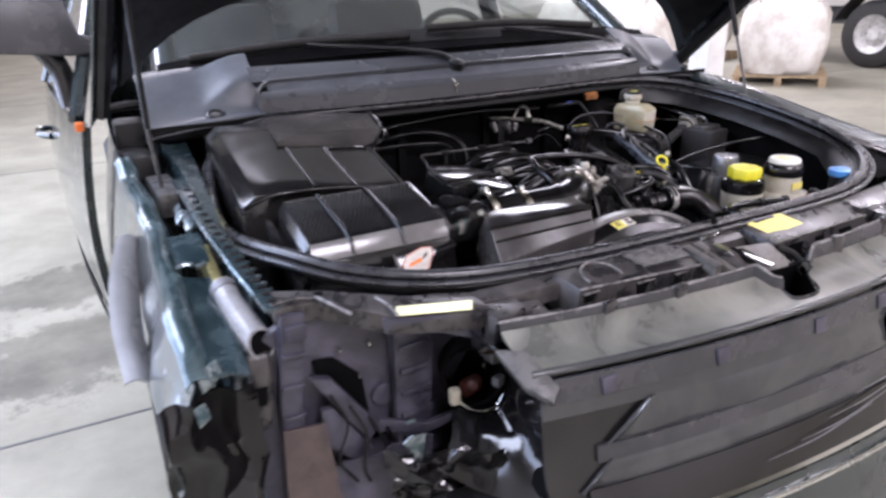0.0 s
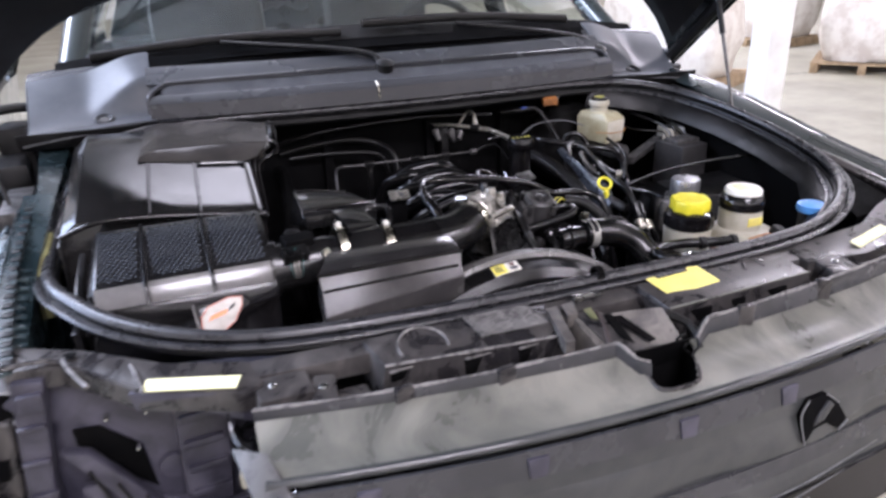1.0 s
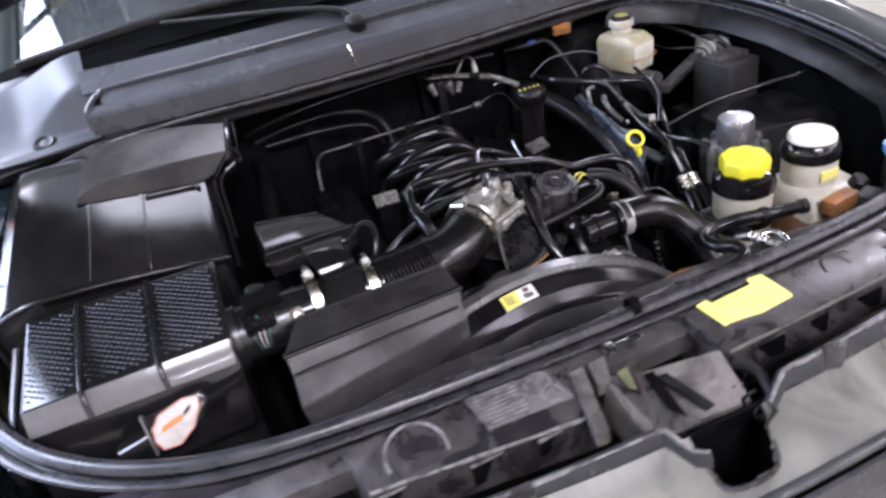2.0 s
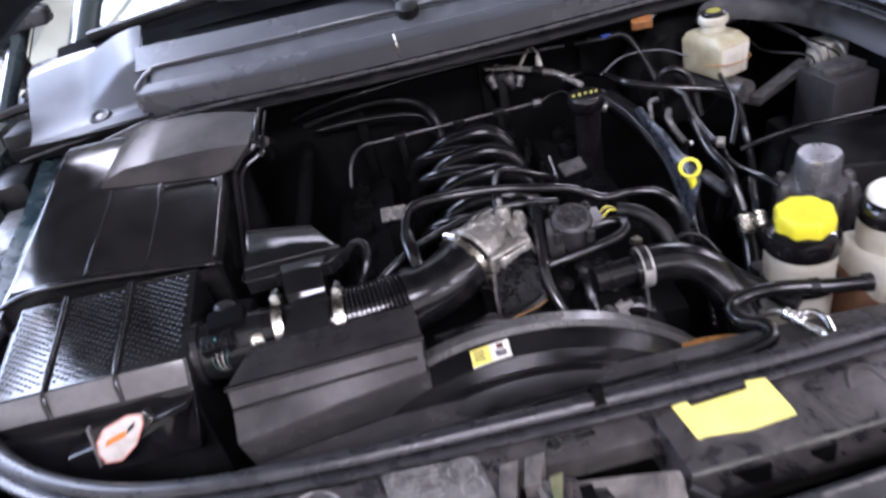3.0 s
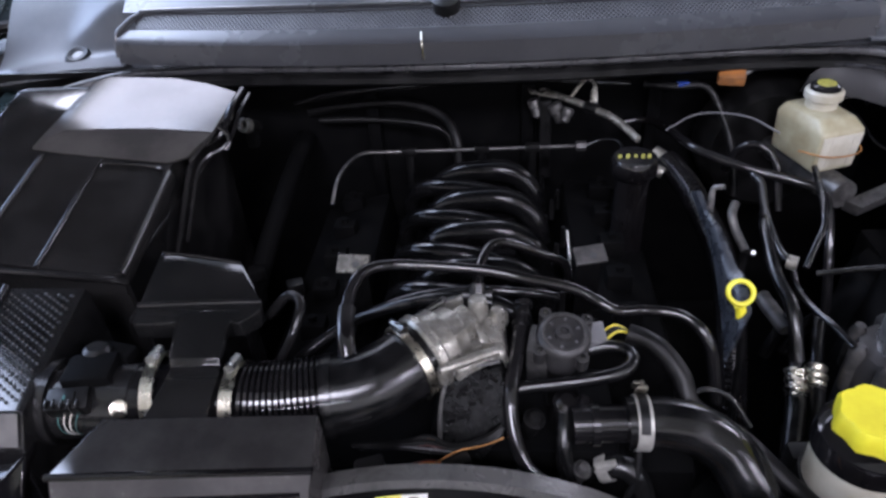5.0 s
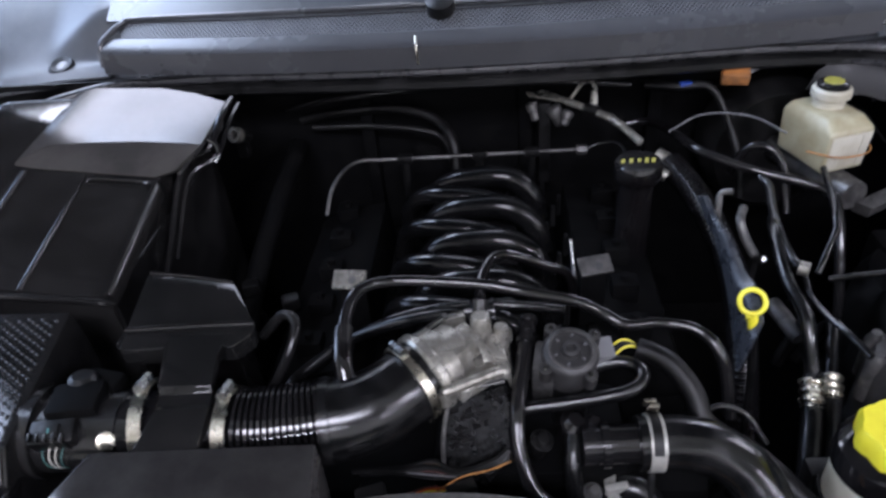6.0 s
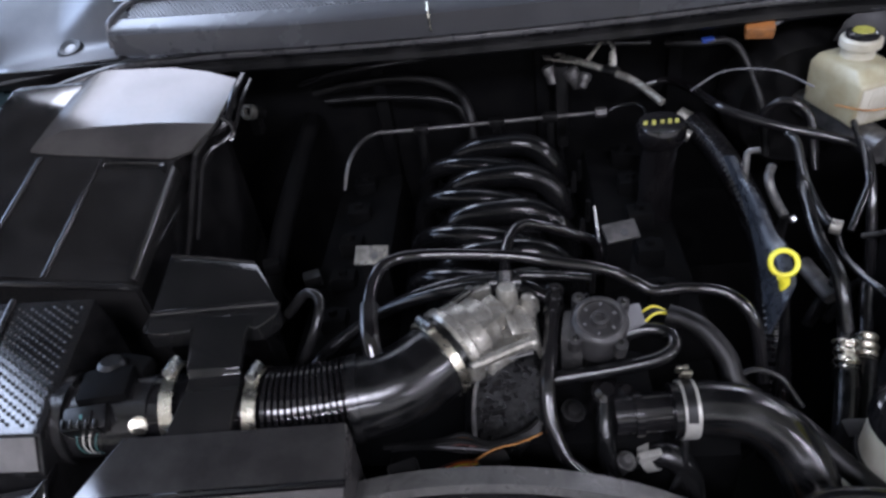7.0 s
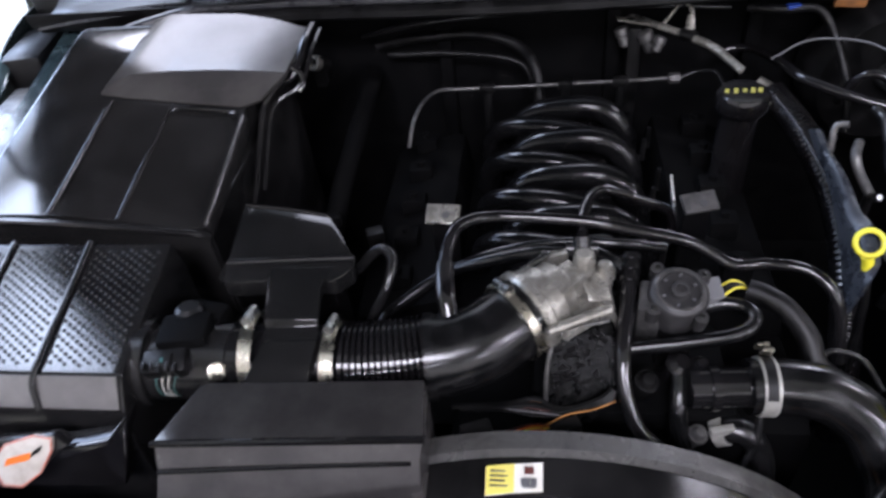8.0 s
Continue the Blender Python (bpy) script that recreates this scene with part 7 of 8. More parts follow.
# lifting brackets
for x, y, z, tn in ((-0.152, 0.466, 1.083, -4), (0.142, 0.490, 1.076, 14)):
    b = thing("lifting_bracket", "grey folded metal bracket on the manifold", "bracket", (x, y, z - 0.08), "manifold brackets")
    part("plate", rbox((x - 0.020, y - 0.012, z - 0.003), (x + 0.020, y + 0.012, z + 0.002), 0.001, tn, 28), (ALLOY if x < 0 else ZINC), b)
    part("leg", rbox((x - 0.016, y + 0.004, z - 0.10), (x + 0.016, y + 0.008, z + 0.004), 0.001, tn), SHADEBLACK, b)
    part("hole", lathe([(0.0045, -0.001), (0.0045, 0.0015)], (x + 0.004, y - 0.003, z + 0.0005), (0, -0.5, 1), 12), ROOMDARK, b)

# --- pipes and hoses round the manifold
fuel = thing("fuel_pipe", "thin bright metal fuel pipe with black clips", "pipe", (0, 0.83, 0.9))
part("tube", tube([(-0.232, 0.690, 1.030), (-0.226, 0.722, 1.055), (-0.216, 0.770, 1.060), (-0.196, 0.808, 1.057), (-0.15, 0.816, 1.054), (-0.03, 0.824, 1.051), (0.162, 0.838, 1.046)], 0.0028, 10, 6), ZINC, fuel)
for x, y, z in ((-0.122, 0.8185, 1.053), (0.0, 0.827, 1.050), (0.085, 0.833, 1.048)):
    part("clip", merged(rbox((x - 0.012, y - 0.007, z - 0.007), (x + 0.012, y + 0.007, z + 0.007), 0.003), rbox((x - 0.006, y - 0.004, z - 0.12), (x + 0.006, y + 0.004, z), 0.002)), DULL, fuel)
part("union_nut", lathe([(0.008, -0.008), (0.008, 0.008)], (0.166, 0.838, 1.046), (1, 0.03, 0), 6), ZINC, fuel)
sweep_hose("vacuum_hose", "thin black vacuum hose beyond the fuel pipe", [(0.172, 0.838, 1.046), (0.20, 0.84, 1.055), (0.225, 0.82, 1.06), (0.24, 0.78, 1.03)], 0.0025)
sweep_hose("breather_pipe", "glossy black breather pipe looped across the manifold", [(-0.133, 0.322, 1.098), (-0.135, 0.353, 1.110), (-0.131, 0.380, 1.120), (-0.119, 0.403, 1.122), (-0.084, 0.417, 1.118), (0.002, 0.418, 1.110), (0.057, 0.414, 1.100), (0.111, 0.414, 1.085), (0.141, 0.410, 1.070), (0.165, 0.402, 1.060), (0.203, 0.409, 1.055), (0.243, 0.401, 1.050), (0.267, 0.377, 1.030), (0.28, 0.355, 0.96)], 0.0068, GLOSS)
sweep_hose("coolant_pipe", "black pipe behind the throttle body", [(-0.232, 0.375, 0.98), (-0.212, 0.390, 1.000), (-0.155, 0.414, 1.030), (-0.097, 0.409, 1.060), (-0.043, 0.401, 1.080), (0.0, 0.397, 1.082)], 0.0075, HOSE)
sweep_hose("coolant_pipe", "black pipe behind the throttle body", [(-0.212, 0.40, 0.985), (-0.150, 0.432, 1.020), (-0.090, 0.440, 1.045), (-0.02, 0.438, 1.062), (0.05, 0.432, 1.065), (0.10, 0.44, 1.05)], 0.006, HOSE)
purge = thing("purge_hose", "glossy black purge hose rising from a tee", "hose", (0.005, 0.40, 1.0))
part("tube", tube([(0.005, 0.402, 1.098), (0.008, 0.434, 1.104), (0.016, 0.462, 1.107), (0.030, 0.478, 1.105), (0.050, 0.484, 1.096), (0.078, 0.492, 1.078), (0.112, 0.505, 1.050), (0.125, 0.51, 1.00)], 0.0062, 12, 7), GLOSS, purge)
part("tee", merged(tube([(0.005, 0.385, 1.075), (0.005, 0.404, 1.100)], 0.0095, 12), tube([(-0.012, 0.398, 1.088), (0.022, 0.398, 1.088)], 0.007, 10)), SATIN, purge)
coil = thing("heater_hose", "black hose with a ringed connector standing before the valve", "hose", (0.05, 0.35, 0.95))
part("tube", tube([(0.058, 0.402, 1.074), (0.054, 0.375, 1.066), (0.049, 0.340, 1.056), (0.042, 0.298, 1.046), (0.042, 0.268, 1.022), (0.055, 0.240, 0.992), (0.082, 0.230, 0.965), (0.10, 0.225, 0.92)], 0.0082, 14, 7), GLOSS, coil)
for f in (0.0, 0.35, 0.7):
    p = Vector((0.0575, 0.398, 1.073)).lerp(Vector((0.052, 0.362, 1.062)), f)
    part("collar", ring(p, (0.1, 0.95, 0.28), 0.0075, 0.006, 0.0028, 18), SATIN, coil)
sweep_hose("bypass_hose", "black bypass hose bent back on itself", [(0.040, 0.309, 1.028), (0.060, 0.311, 1.031), (0.101, 0.314, 1.035), (0.145, 0.319, 1.040), (0.166, 0.326, 1.044), (0.174, 0.340, 1.046), (0.168, 0.354, 1.046), (0.147, 0.360, 1.045), (0.122, 0.357, 1.040)], 0.0078)
sweep_hose("wiring_conduit", "matt black wiring conduit", [(0.174, 0.374, 1.051), (0.190, 0.366, 1.050), (0.208, 0.352, 1.045), (0.225, 0.329, 1.030), (0.235, 0.306, 1.008), (0.284, 0.288, 0.980), (0.323, 0.249, 0.960), (0.36, 0.20, 0.95)], 0.0115, DULL)
sweep_hose("drain_hose", "short black hose with a bright end", [(0.099, 0.291, 1.010), (0.097, 0.275, 1.000), (0.096, 0.262, 0.985), (0.101, 0.246, 0.955), (0.11, 0.24, 0.91)], 0.010)
sweep_hose("vacuum_hose", "thin black hose across the conduit", [(0.232, 0.312, 1.018), (0.25, 0.318, 1.022), (0.275, 0.312, 1.015), (0.295, 0.295, 0.99)], 0.003)
for k, (p, r) in enumerate((((0.066, 0.283, 1.012), 0.010), ((0.100, 0.300, 1.018), 0.013), ((0.118, 0.296, 1.022), 0.008), ((0.115, 0.250, 0.972), 0.008))):
    tagged(part("pipe_union", merged(lathe([(r, -0.03), (r, 0.004), (r * 0.6, 0.009)], p, (0.2, -0.3, 1), 14), ring(p, (0.2, -0.3, 1), r, 0.004, 0.002, 16)), (DULL, GLOSS, GLOSS, ZINC)[k]), "small pipe union below the valve", "pipe union", "pipe unions")

# --- upper radiator hose
rad = thing("radiator_hose", "thick black upper radiator hose with a pale spring clamp", "radiator hose", (0.2, 0.28, 0.8))
part("spigot", tube([(0.105, 0.276, 1.012), (0.150, 0.279, 1.012), (0.180, 0.280, 1.012)], 0.020, 20, 4), GLOSS, rad)
part("spigot_bead", ring((0.128, 0.2775, 1.012), (1, 0.05, 0), 0.019, 0.008, 0.004), GLOSS, rad)
part("tube", tube([(0.160, 0.2795, 1.012), (0.200, 0.281, 1.011), (0.236, 0.277, 1.004), (0.266, 0.262, 0.988), (0.284, 0.238, 0.962), (0.292, 0.212, 0.930), (0.292, 0.17, 0.885), (0.29, 0.10, 0.86)], 0.0275, 24, 7), HOSE, rad)
sc = part("spring_clamp", ring((0.176, 0.2802, 1.012), (1, 0.02, -0.02), 0.0275, 0.015, 0.0016), CLAMPW, rad, "pale worn spring clamp")
part("clamp_slot", sheet([[(x, 0.2802 + 0.0303 * math.cos(a), 1.012 + 0.0303 * math.sin(a)) for x in (0.1712, 0.1808)] for a in (radians(28 + 14 * k) for k in range(10))], 0.0006), DULL, sc)
part("clamp_ear", merged(rbox((0.170, 0.296, 1.036), (0.182, 0.300, 1.050), 0.001, 0, 20), rbox((0.169, 0.306, 1.034), (0.181, 0.310, 1.046), 0.001, 0, 20)), BRASSY, sc)
sp = thing("bottom_hose", "short black hose with a pale spring clamp", "hose", (0.14, 0.26, 0.85))
part("tube", tube([(0.120, 0.272, 0.93), (0.145, 0.268, 0.955), (0.168, 0.262, 0.955), (0.182, 0.25, 0.93), (0.185, 0.235, 0.88)], 0.014, 16, 6), HOSE, sp)
part("spring_clamp", merged(ring((0.143, 0.2685, 0.953), (0.8, -0.15, 0.5), 0.0145, 0.012, 0.0018, 24), rbox((0.128, 0.255, 0.962), (0.152, 0.262, 0.972), 0.001, 12)), CLAMPW, sp)
sweep_hose("vent_hose", "thin black vent hose", [(0.176, 0.27, 0.985), (0.172, 0.25, 0.955), (0.158, 0.235, 0.93), (0.162, 0.215, 0.90), (0.17, 0.20, 0.86)], 0.004)
tagged(part("fallen_leaf_debris", slab([(0.143, 0.176, 0.950), (0.178, 0.180, 0.950), (0.217, 0.183, 0.950), (0.250, 0.178, 0.950), (0.271, 0.171, 0.950), (0.260, 0.162, 0.950), (0.243, 0.159, 0.950), (0.205, 0.166, 0.950)], (0, 0, -0.002), 0.0006), LEAF), "strip of orange-brown debris behind the radiator", "debris")

# --- fan shroud
shroud = thing("fan_shroud", "black arched fan shroud behind the radiator", "fan shroud", (-0.03, 0.17, 0.6))
def arch(y, r, n=36, span=78):
    return [(-0.03 + r * math.sin(radians(-span + 2 * span * i / n)), y, 0.708 + r * math.cos(radians(-span + 2 * span * i / n))) for i in range(n + 1)]


part("front_plate", sheet([arch(0.128, 0.300), arch(0.135, 0.3015), arch(0.147, 0.3200), arch(0.172, 0.3250), arch(0.180, 0.3260)], 0.004), SATIN, shroud, "satin black sloping plate")
part("rim", sheet([arch(0.180, 0.327), arch(0.184, 0.3345), arch(0.203, 0.3335), arch(0.206, 0.328)], 0.004), RIMG, shroud, "dusty grey rim")
part("crease", tube(arch(0.136, 0.3035)[6:31:3], 0.0028, 8, 4), SATIN, shroud)
part("skirt", sheet([arch(0.128, 0.300), arch(0.118, 0.292), arch(0.105, 0.288)], 0.004), DULL, shroud)
part("inner_drum", sheet([arch(0.204, 0.326), arch(0.206, 0.300), arch(0.16, 0.295)], 0.004), DULL, shroud)
part("side_wing", slab([(0.20, 0.125, 0.965), (0.46, 0.125, 0.965), (0.46, 0.150, 0.94), (0.22, 0.168, 0.955)], (0, 0, -0.015), 0.003), SATIN, shroud)
tag = tagged(part("warning_label", slab([(-0.087, 0.1700, 1.0317), (-0.062, 0.1722, 1.0337), (-0.037, 0.1742, 1.0346), (-0.037, 0.1492, 1.0302), (-0.062, 0.1472, 1.0292), (-0.087, 0.1448, 1.0264)], (0, 0, 0.0012), 0), WHITETAG), "small yellow and white warning label on the fan shroud", "label")
part("yellow_half", slab([(-0.0868, 0.1698, 1.0331), (-0.062, 0.172, 1.0351), (-0.062, 0.1474, 1.0306), (-0.0868, 0.145, 1.0279)], (0, 0, 0.0005), 0), YELLOWTAG, tag, "yellow field")
for dx, dy, wx, wy, mt in ((-0.049, 0.166, 0.004, 0.003, REDDISH), (-0.052, 0.156, 0.004, 0.003, GREYPLUG), (-0.045, 0.156, 0.0025, 0.003, GREYPLUG), (-0.049, 0.1525, 0.006, 0.0012, GREYPLUG)):
    part("pictogram", rbox((dx - wx, dy - wy, 1.0335 + 0.17 * (dy - 0.16)), (dx + wx, dy + wy, 1.0352 + 0.17 * (dy - 0.16)), 0, 0, 9), mt, tag)
for i in range(4):
    part("text_bar", rbox((-0.083, 0.152 + 0.0042 * i, 1.0312 + 0.0008 * i), (-0.068 - 0.002 * (i % 2), 0.1532 + 0.0042 * i, 1.0322 + 0.0008 * i), 0), FADED, tag)
loom = thing("wiring_loom", "loose coloured wires behind the fan shroud", "wiring loom", (-0.05, 0.25, 0.95))
for k, (mt, r) in enumerate(((DULL, 0.0014), (GREYPLUG, 0.0010), (REDDISH, 0.0007), (DULL, 0.004), (LEAF, 0.0010), (DULL, 0.003))):
    o = 0.004 * k
    pts = [(-0.11 - o, 0.262, 0.985 + 0.3 * o), (-0.075, 0.252 + 0.4 * o, 1.0), (-0.045, 0.243 + o, 1.006), (-0.02, 0.246 + 0.5 * o, 1.0), (0.005 + o, 0.258, 1.012), (0.032, 0.267, 1.018)]
    part("wire", tube(pts[:4] if k in (0, 1, 2) else pts, r, 6, 6), mt, loom)
for k, mt in enumerate((ORANGE, WIREY, ORANGE, REDDISH)):
    part("wire", tube([(-0.062 - 0.004 * k, 0.226 + 0.002 * k, 0.994), (-0.048, 0.229 + 0.0025 * k, 1.001), (-0.034 + 0.003 * k, 0.232 + 0.002 * k, 0.998)], 0.0008, 5, 5), mt, loom)
part("wire", tube([(-0.040, 0.232, 1.000), (-0.015, 0.243, 1.008), (0.012, 0.250, 1.009), (0.034, 0.258, 1.012)], 0.0009, 5, 6), LEAF, loom)
part("plug", rbox((-0.115, 0.205, 1.0), (-0.085, 0.225, 1.025), 0.004, 20, 10), DULL, loom)
part("plug", rbox((-0.03, 0.225, 0.995), (0.0, 0.24, 1.008), 0.003, 25), DULL, loom)

# --- fluid reservoirs
ps = thing("steering_fluid_reservoir", "milky power steering reservoir with a bright yellow ridged cap", "fluid reservoir", (0.388, 0.253, 0.62))
part("body", lathe([(0.040, 0.62), (0.044, 0.64), (0.046, 0.99), (0.047, 1.010), (0.045, 1.018)], (0.388, 0.253, 0), (0, 0, 1), 32), TANK, ps, "milky white body")
part("collar", lathe([(0.046, 1.004), (0.0495, 1.008), (0.0495, 1.020), (0.047, 1.032), (0.036, 1.040)], (0.388, 0.253, 0), (0, 0, 1), 32), GLOSS, ps, "black collar")
cap = part("cap", loft([[(0.388 + r * (1 + 0.05 * math.cos(8 * a)) * math.cos(a), 0.253 + r * (1 + 0.05 * math.cos(8 * a)) * math.sin(a), z) for a in (2 * math.pi * k / 32 for k in range(32))] for r, z in ((0.036, 1.036), (0.037, 1.040), (0.037, 1.058), (0.0345, 1.063))]), YELLOW, ps, "bright yellow cap")
part("strap", ring((0.388, 0.253, 0.955), (0, 0, 1), 0.0465, 0.012, 0.003), DULL, ps)
part("mount", rbox((0.345, 0.285, 0.60), (0.43, 0.31, 0.95), 0.006), DULL, ps)

ex = thing("coolant_reservoir", "milky coolant tank with a black ringed white cap", "fluid reservoir", (0.50, 0.234, 0.62))
part("body", merged(loft([[(0.445, 0.165, 0.62), (0.565, 0.165, 0.62), (0.575, 0.285, 0.62), (0.445, 0.285, 0.62)], [(0.445, 0.160, 0.97), (0.57, 0.165, 0.97), (0.58, 0.285, 0.97), (0.447, 0.285, 0.97)], [(0.455, 0.175, 0.995), (0.56, 0.178, 0.99), (0.57, 0.275, 0.99), (0.455, 0.278, 0.995)]], 0.012, segments=3),
                    lathe([(0.042, 0.98), (0.042, 1.03), (0.038, 1.04)], (0.501, 0.234, 0), (0, 0, 1), 28)), TANK, ex, "milky white tank")
part("collar", lathe([(0.044, 1.034), (0.045, 1.040), (0.045, 1.050), (0.040, 1.062), (0.037, 1.064)], (0.501, 0.234, 0), (0, 0, 1), 32), GLOSS, ex, "ridged black collar")
cw = part("cap", lathe([(0.036, 1.062), (0.036, 1.070), (0.033, 1.074), (0.010, 1.0735)], (0.501, 0.234, 0), (0, 0, 1), 32), WHITETAG, ex, "white printed cap")
for i in range(5):
    part("print_bar", rbox((0.478 + 0.002 * i, 0.218 + 0.008 * i, 1.0738), (0.522 - 0.003 * i, 0.2205 + 0.008 * i, 1.0748), 0), CREAMTAG, cw)
part("coolant_level", loft([[(0.4435, 0.1625, 0.62), (0.5665, 0.1635, 0.62), (0.5765, 0.2865, 0.62), (0.4435, 0.2865, 0.62)], [(0.4435, 0.1580, 0.955), (0.5715, 0.1630, 0.957), (0.5815, 0.2865, 0.962), (0.4455, 0.2865, 0.960)]], 0.008, segments=2), COOLANT, ex, "orange-brown coolant showing through the tank")
part("level_label", rbox((0.484, 0.1905, 1.005), (0.518, 0.1935, 1.022), 0.001), YELLOWTAG, ex)
part("level_sensor", lathe([(0.015, 0), (0.014, 0.014), (0.009, 0.018)], (0.545, 0.178, 0.985), (0.1, -0.4, 1), 18), DULL, ex, "black level sensor")
part("rusty_clip", rbox((0.455, 0.140, 0.975), (0.515, 0.165, 1.0), 0.005, 10), RUST, ex, "rust-brown plastic clip")
part("rusty_clip", rbox((0.515, 0.128, 0.972), (0.555, 0.158, 0.992), 0.004, 24), ZINC, ex)

sv = thing("suspension_pump", "grey metal pump housing with a silver round cap", "pump", (0.504, 0.41, 0.62))
part("housing", lathe([(0.055, 0.62), (0.055, 0.97), (0.048, 0.99), (0.042, 0.992)], (0.504, 0.41, 0), (0, 0, 1), 24), VALVEM, sv)
part("cap", lathe([(0.031, 0.99), (0.0325, 1.0), (0.0325, 1.038), (0.030, 1.044), (0.012, 1.0445)], (0.504, 0.41, 0), (0, 0, 1), 32), DISC, sv, "silver round cap")
for i in range(8):
    a = 2 * math.pi * i / 8
    part("boss", lathe([(0.010, 0.93), (0.010, 0.992 - 0.004 * (i % 2)), (0.006, 0.998)], (0.504 + 0.052 * math.cos(a), 0.41 + 0.052 * math.sin(a), 0), (0, 0, 1), 10), ZINC, sv)

bl = thing("washer_filler", "blue screenwash filler cap on a black neck", "filler cap", (0.594, 0.148, 0.62))
part("neck", lathe([(0.024, 0.60), (0.024, 1.02), (0.027, 1.034)], (0.604, 0.154, 0), (0, 0, 1), 20), DULL, bl)
part("cap", lathe([(0.028, 1.034), (0.030, 1.038), (0.029, 1.048), (0.016, 1.052)], (0.604, 0.154, 0), (0, 0, 1), 28), BLUE, bl, "light blue cap")

bf = thing("brake_fluid_reservoir", "yellowed brake fluid reservoir with a white neck", "fluid reservoir", (0.505, 0.79, 0.9))
bm_ = Matrix.Translation((0.508, 0.775, 0)) @ Matrix.Rotation(radians(18), 4, 'Z')
def bfp(x, y, z):
    return bm_ @ Vector((x, y, z))


part("body", loft([[bfp(x, y, z) for x, y in ((-0.033, -0.050), (0.036, -0.050), (0.038, 0.05), (-0.033, 0.05))] for z in (1.052,)] + [[bfp(x, y, 1.116) for x, y in ((-0.035, -0.053), (0.038, -0.053), (0.040, 0.052), (-0.035, 0.052))]] +
                 [[bfp(x, y, 1.130) for x, y in ((-0.027, -0.032), (0.032, -0.032), (0.034, 0.046), (-0.027, 0.046))]], 0.006, segments=3), TANKY, bf, "yellowed translucent body")
part("front_face", slab([bfp(-0.029, -0.0515, 1.058), bfp(0.032, -0.0515, 1.058), bfp(0.034, -0.0545, 1.111), bfp(-0.031, -0.0545, 1.111)], (0, 0.002, 0), 0.001), TANK, bf, "clean milky front face")
for x in (-0.015, 0.02):
    part("rib", slab([bfp(x - 0.002, -0.0525, 1.060), bfp(x + 0.002, -0.0525, 1.060), bfp(x + 0.002, -0.0555, 1.109), bfp(x - 0.002, -0.0555, 1.109)], (0, 0.002, 0), 0.0005), TANK, bf)
part("neck", lathe([(0.022, 1.120), (0.022, 1.140), (0.027, 1.144), (0.027, 1.154), (0.024, 1.157)], bfp(0.008, 0.012, 0), (0, 0, 1), 28), TANK, bf, "white neck")
bc = part("cap", lathe([(0.022, 1.154), (0.021, 1.162), (0.016, 1.165)], bfp(0.008, 0.012, 0), (0, 0, 1), 24), GLOSS, bf, "black cap")
part("cap_mark", lathe([(0.014, 1.164), (0.013, 1.1665)], bfp(0.008, 0.012, 0), (0, 0, 1), 20), GOLD, bc, "yellow printed disc")
part("master_cylinder", tube([bfp(0.0, -0.085, 1.03), bfp(0.0, 0.05, 1.03), bfp(0.0, 0.17, 1.03)], 0.022, 18), ZINC, bf)
part("level_wire", tube([bfp(-0.05, -0.03, 1.085), bfp(-0.02, -0.062, 1.084), bfp(0.03, -0.062, 1.086), bfp(0.05, -0.01, 1.09)], 0.0012, 6, 5), LEAF, bf)
part("booster", lathe([(0.10, 0.0), (0.115, 0.02), (0.115, 0.07), (0.06, 0.10)], bfp(0.0, 0.08, 1.02), (0, 1, 0), 36), DULL, bf, "black brake booster")

# --- oil filler, dipstick and the ribbed tube
oil = thing("oil_filler_cap", "black oil filler cap with yellow printing", "oil filler cap", (0.223, 0.675, 0.9))
part("neck", lathe([(0.026, 0.93), (0.024, 1.08), (0.022, 1.094)], (0.223, 0.677, 0), (0, 0, 1), 24), GLOSS, oil)
oc = part("cap", lathe([(0.030, 1.084), (0.033, 1.090), (0.033, 1.106), (0.030, 1.112), (0.012, 1.113)], (0.223, 0.675, 0), (0, 0, 1), 28), GLOSS, oil)
for i, (dx, h) in enumerate(((-0.021, 0.006), (-0.010, 0.008), (0.001, 0.006), (0.011, 0.008), (0.020, 0.007))):
    part("print_bar", rbox((0.223 + dx - 0.0032, 0.675 - h, 1.1126), (0.223 + dx + 0.0018, 0.675 + 0.6 * h, 1.1136), 0.0003, -14), GOLD, oc)
dip = thing("dipstick", "yellow ring-pull oil dipstick", "dipstick", (0.32, 0.45, 0.9))
part("ring_pull", closed_lathe([(0.0142 + 0.0032 * math.cos(a), 0.0032 * math.sin(a)) for a in (2 * math.pi * k / 10 for k in range(10))], (0.318, 0.451, 1.046), (-0.15, -0.75, 0.75), 28), YELLOW, dip, "yellow plastic ring")
part("grip", tube([(0.318, 0.446, 1.030), (0.321, 0.444, 1.022), (0.322, 0.442, 1.014)], 0.0065, 10, 4), YELLOW, dip, "yellow grip")
part("tube", tube([(0.322, 0.442, 1.014), (0.328, 0.432, 0.96), (0.333, 0.425, 0.88), (0.335, 0.42, 0.78), (0.29, 0.43, 0.66)], 0.0055, 10, 5), HOSE, dip)
big = thing("ribbed_tube", "wide glossy ribbed black tube running forward", "tube", (0.35, 0.6, 0.9))
pth = spline([(0.300, 0.800, 1.035), (0.322, 0.740, 1.022), (0.338, 0.670, 1.002), (0.347, 0.60, 0.978), (0.347, 0.540, 0.945), (0.343, 0.485, 0.900), (0.34, 0.44, 0.84), (0.34, 0.40, 0.75)], 60)
part("sleeve", tube(pth, lambda t: 0.0200 + 0.0008 * math.sin(2 * math.pi * 60 * t), 16, 1), GLOSS, big)
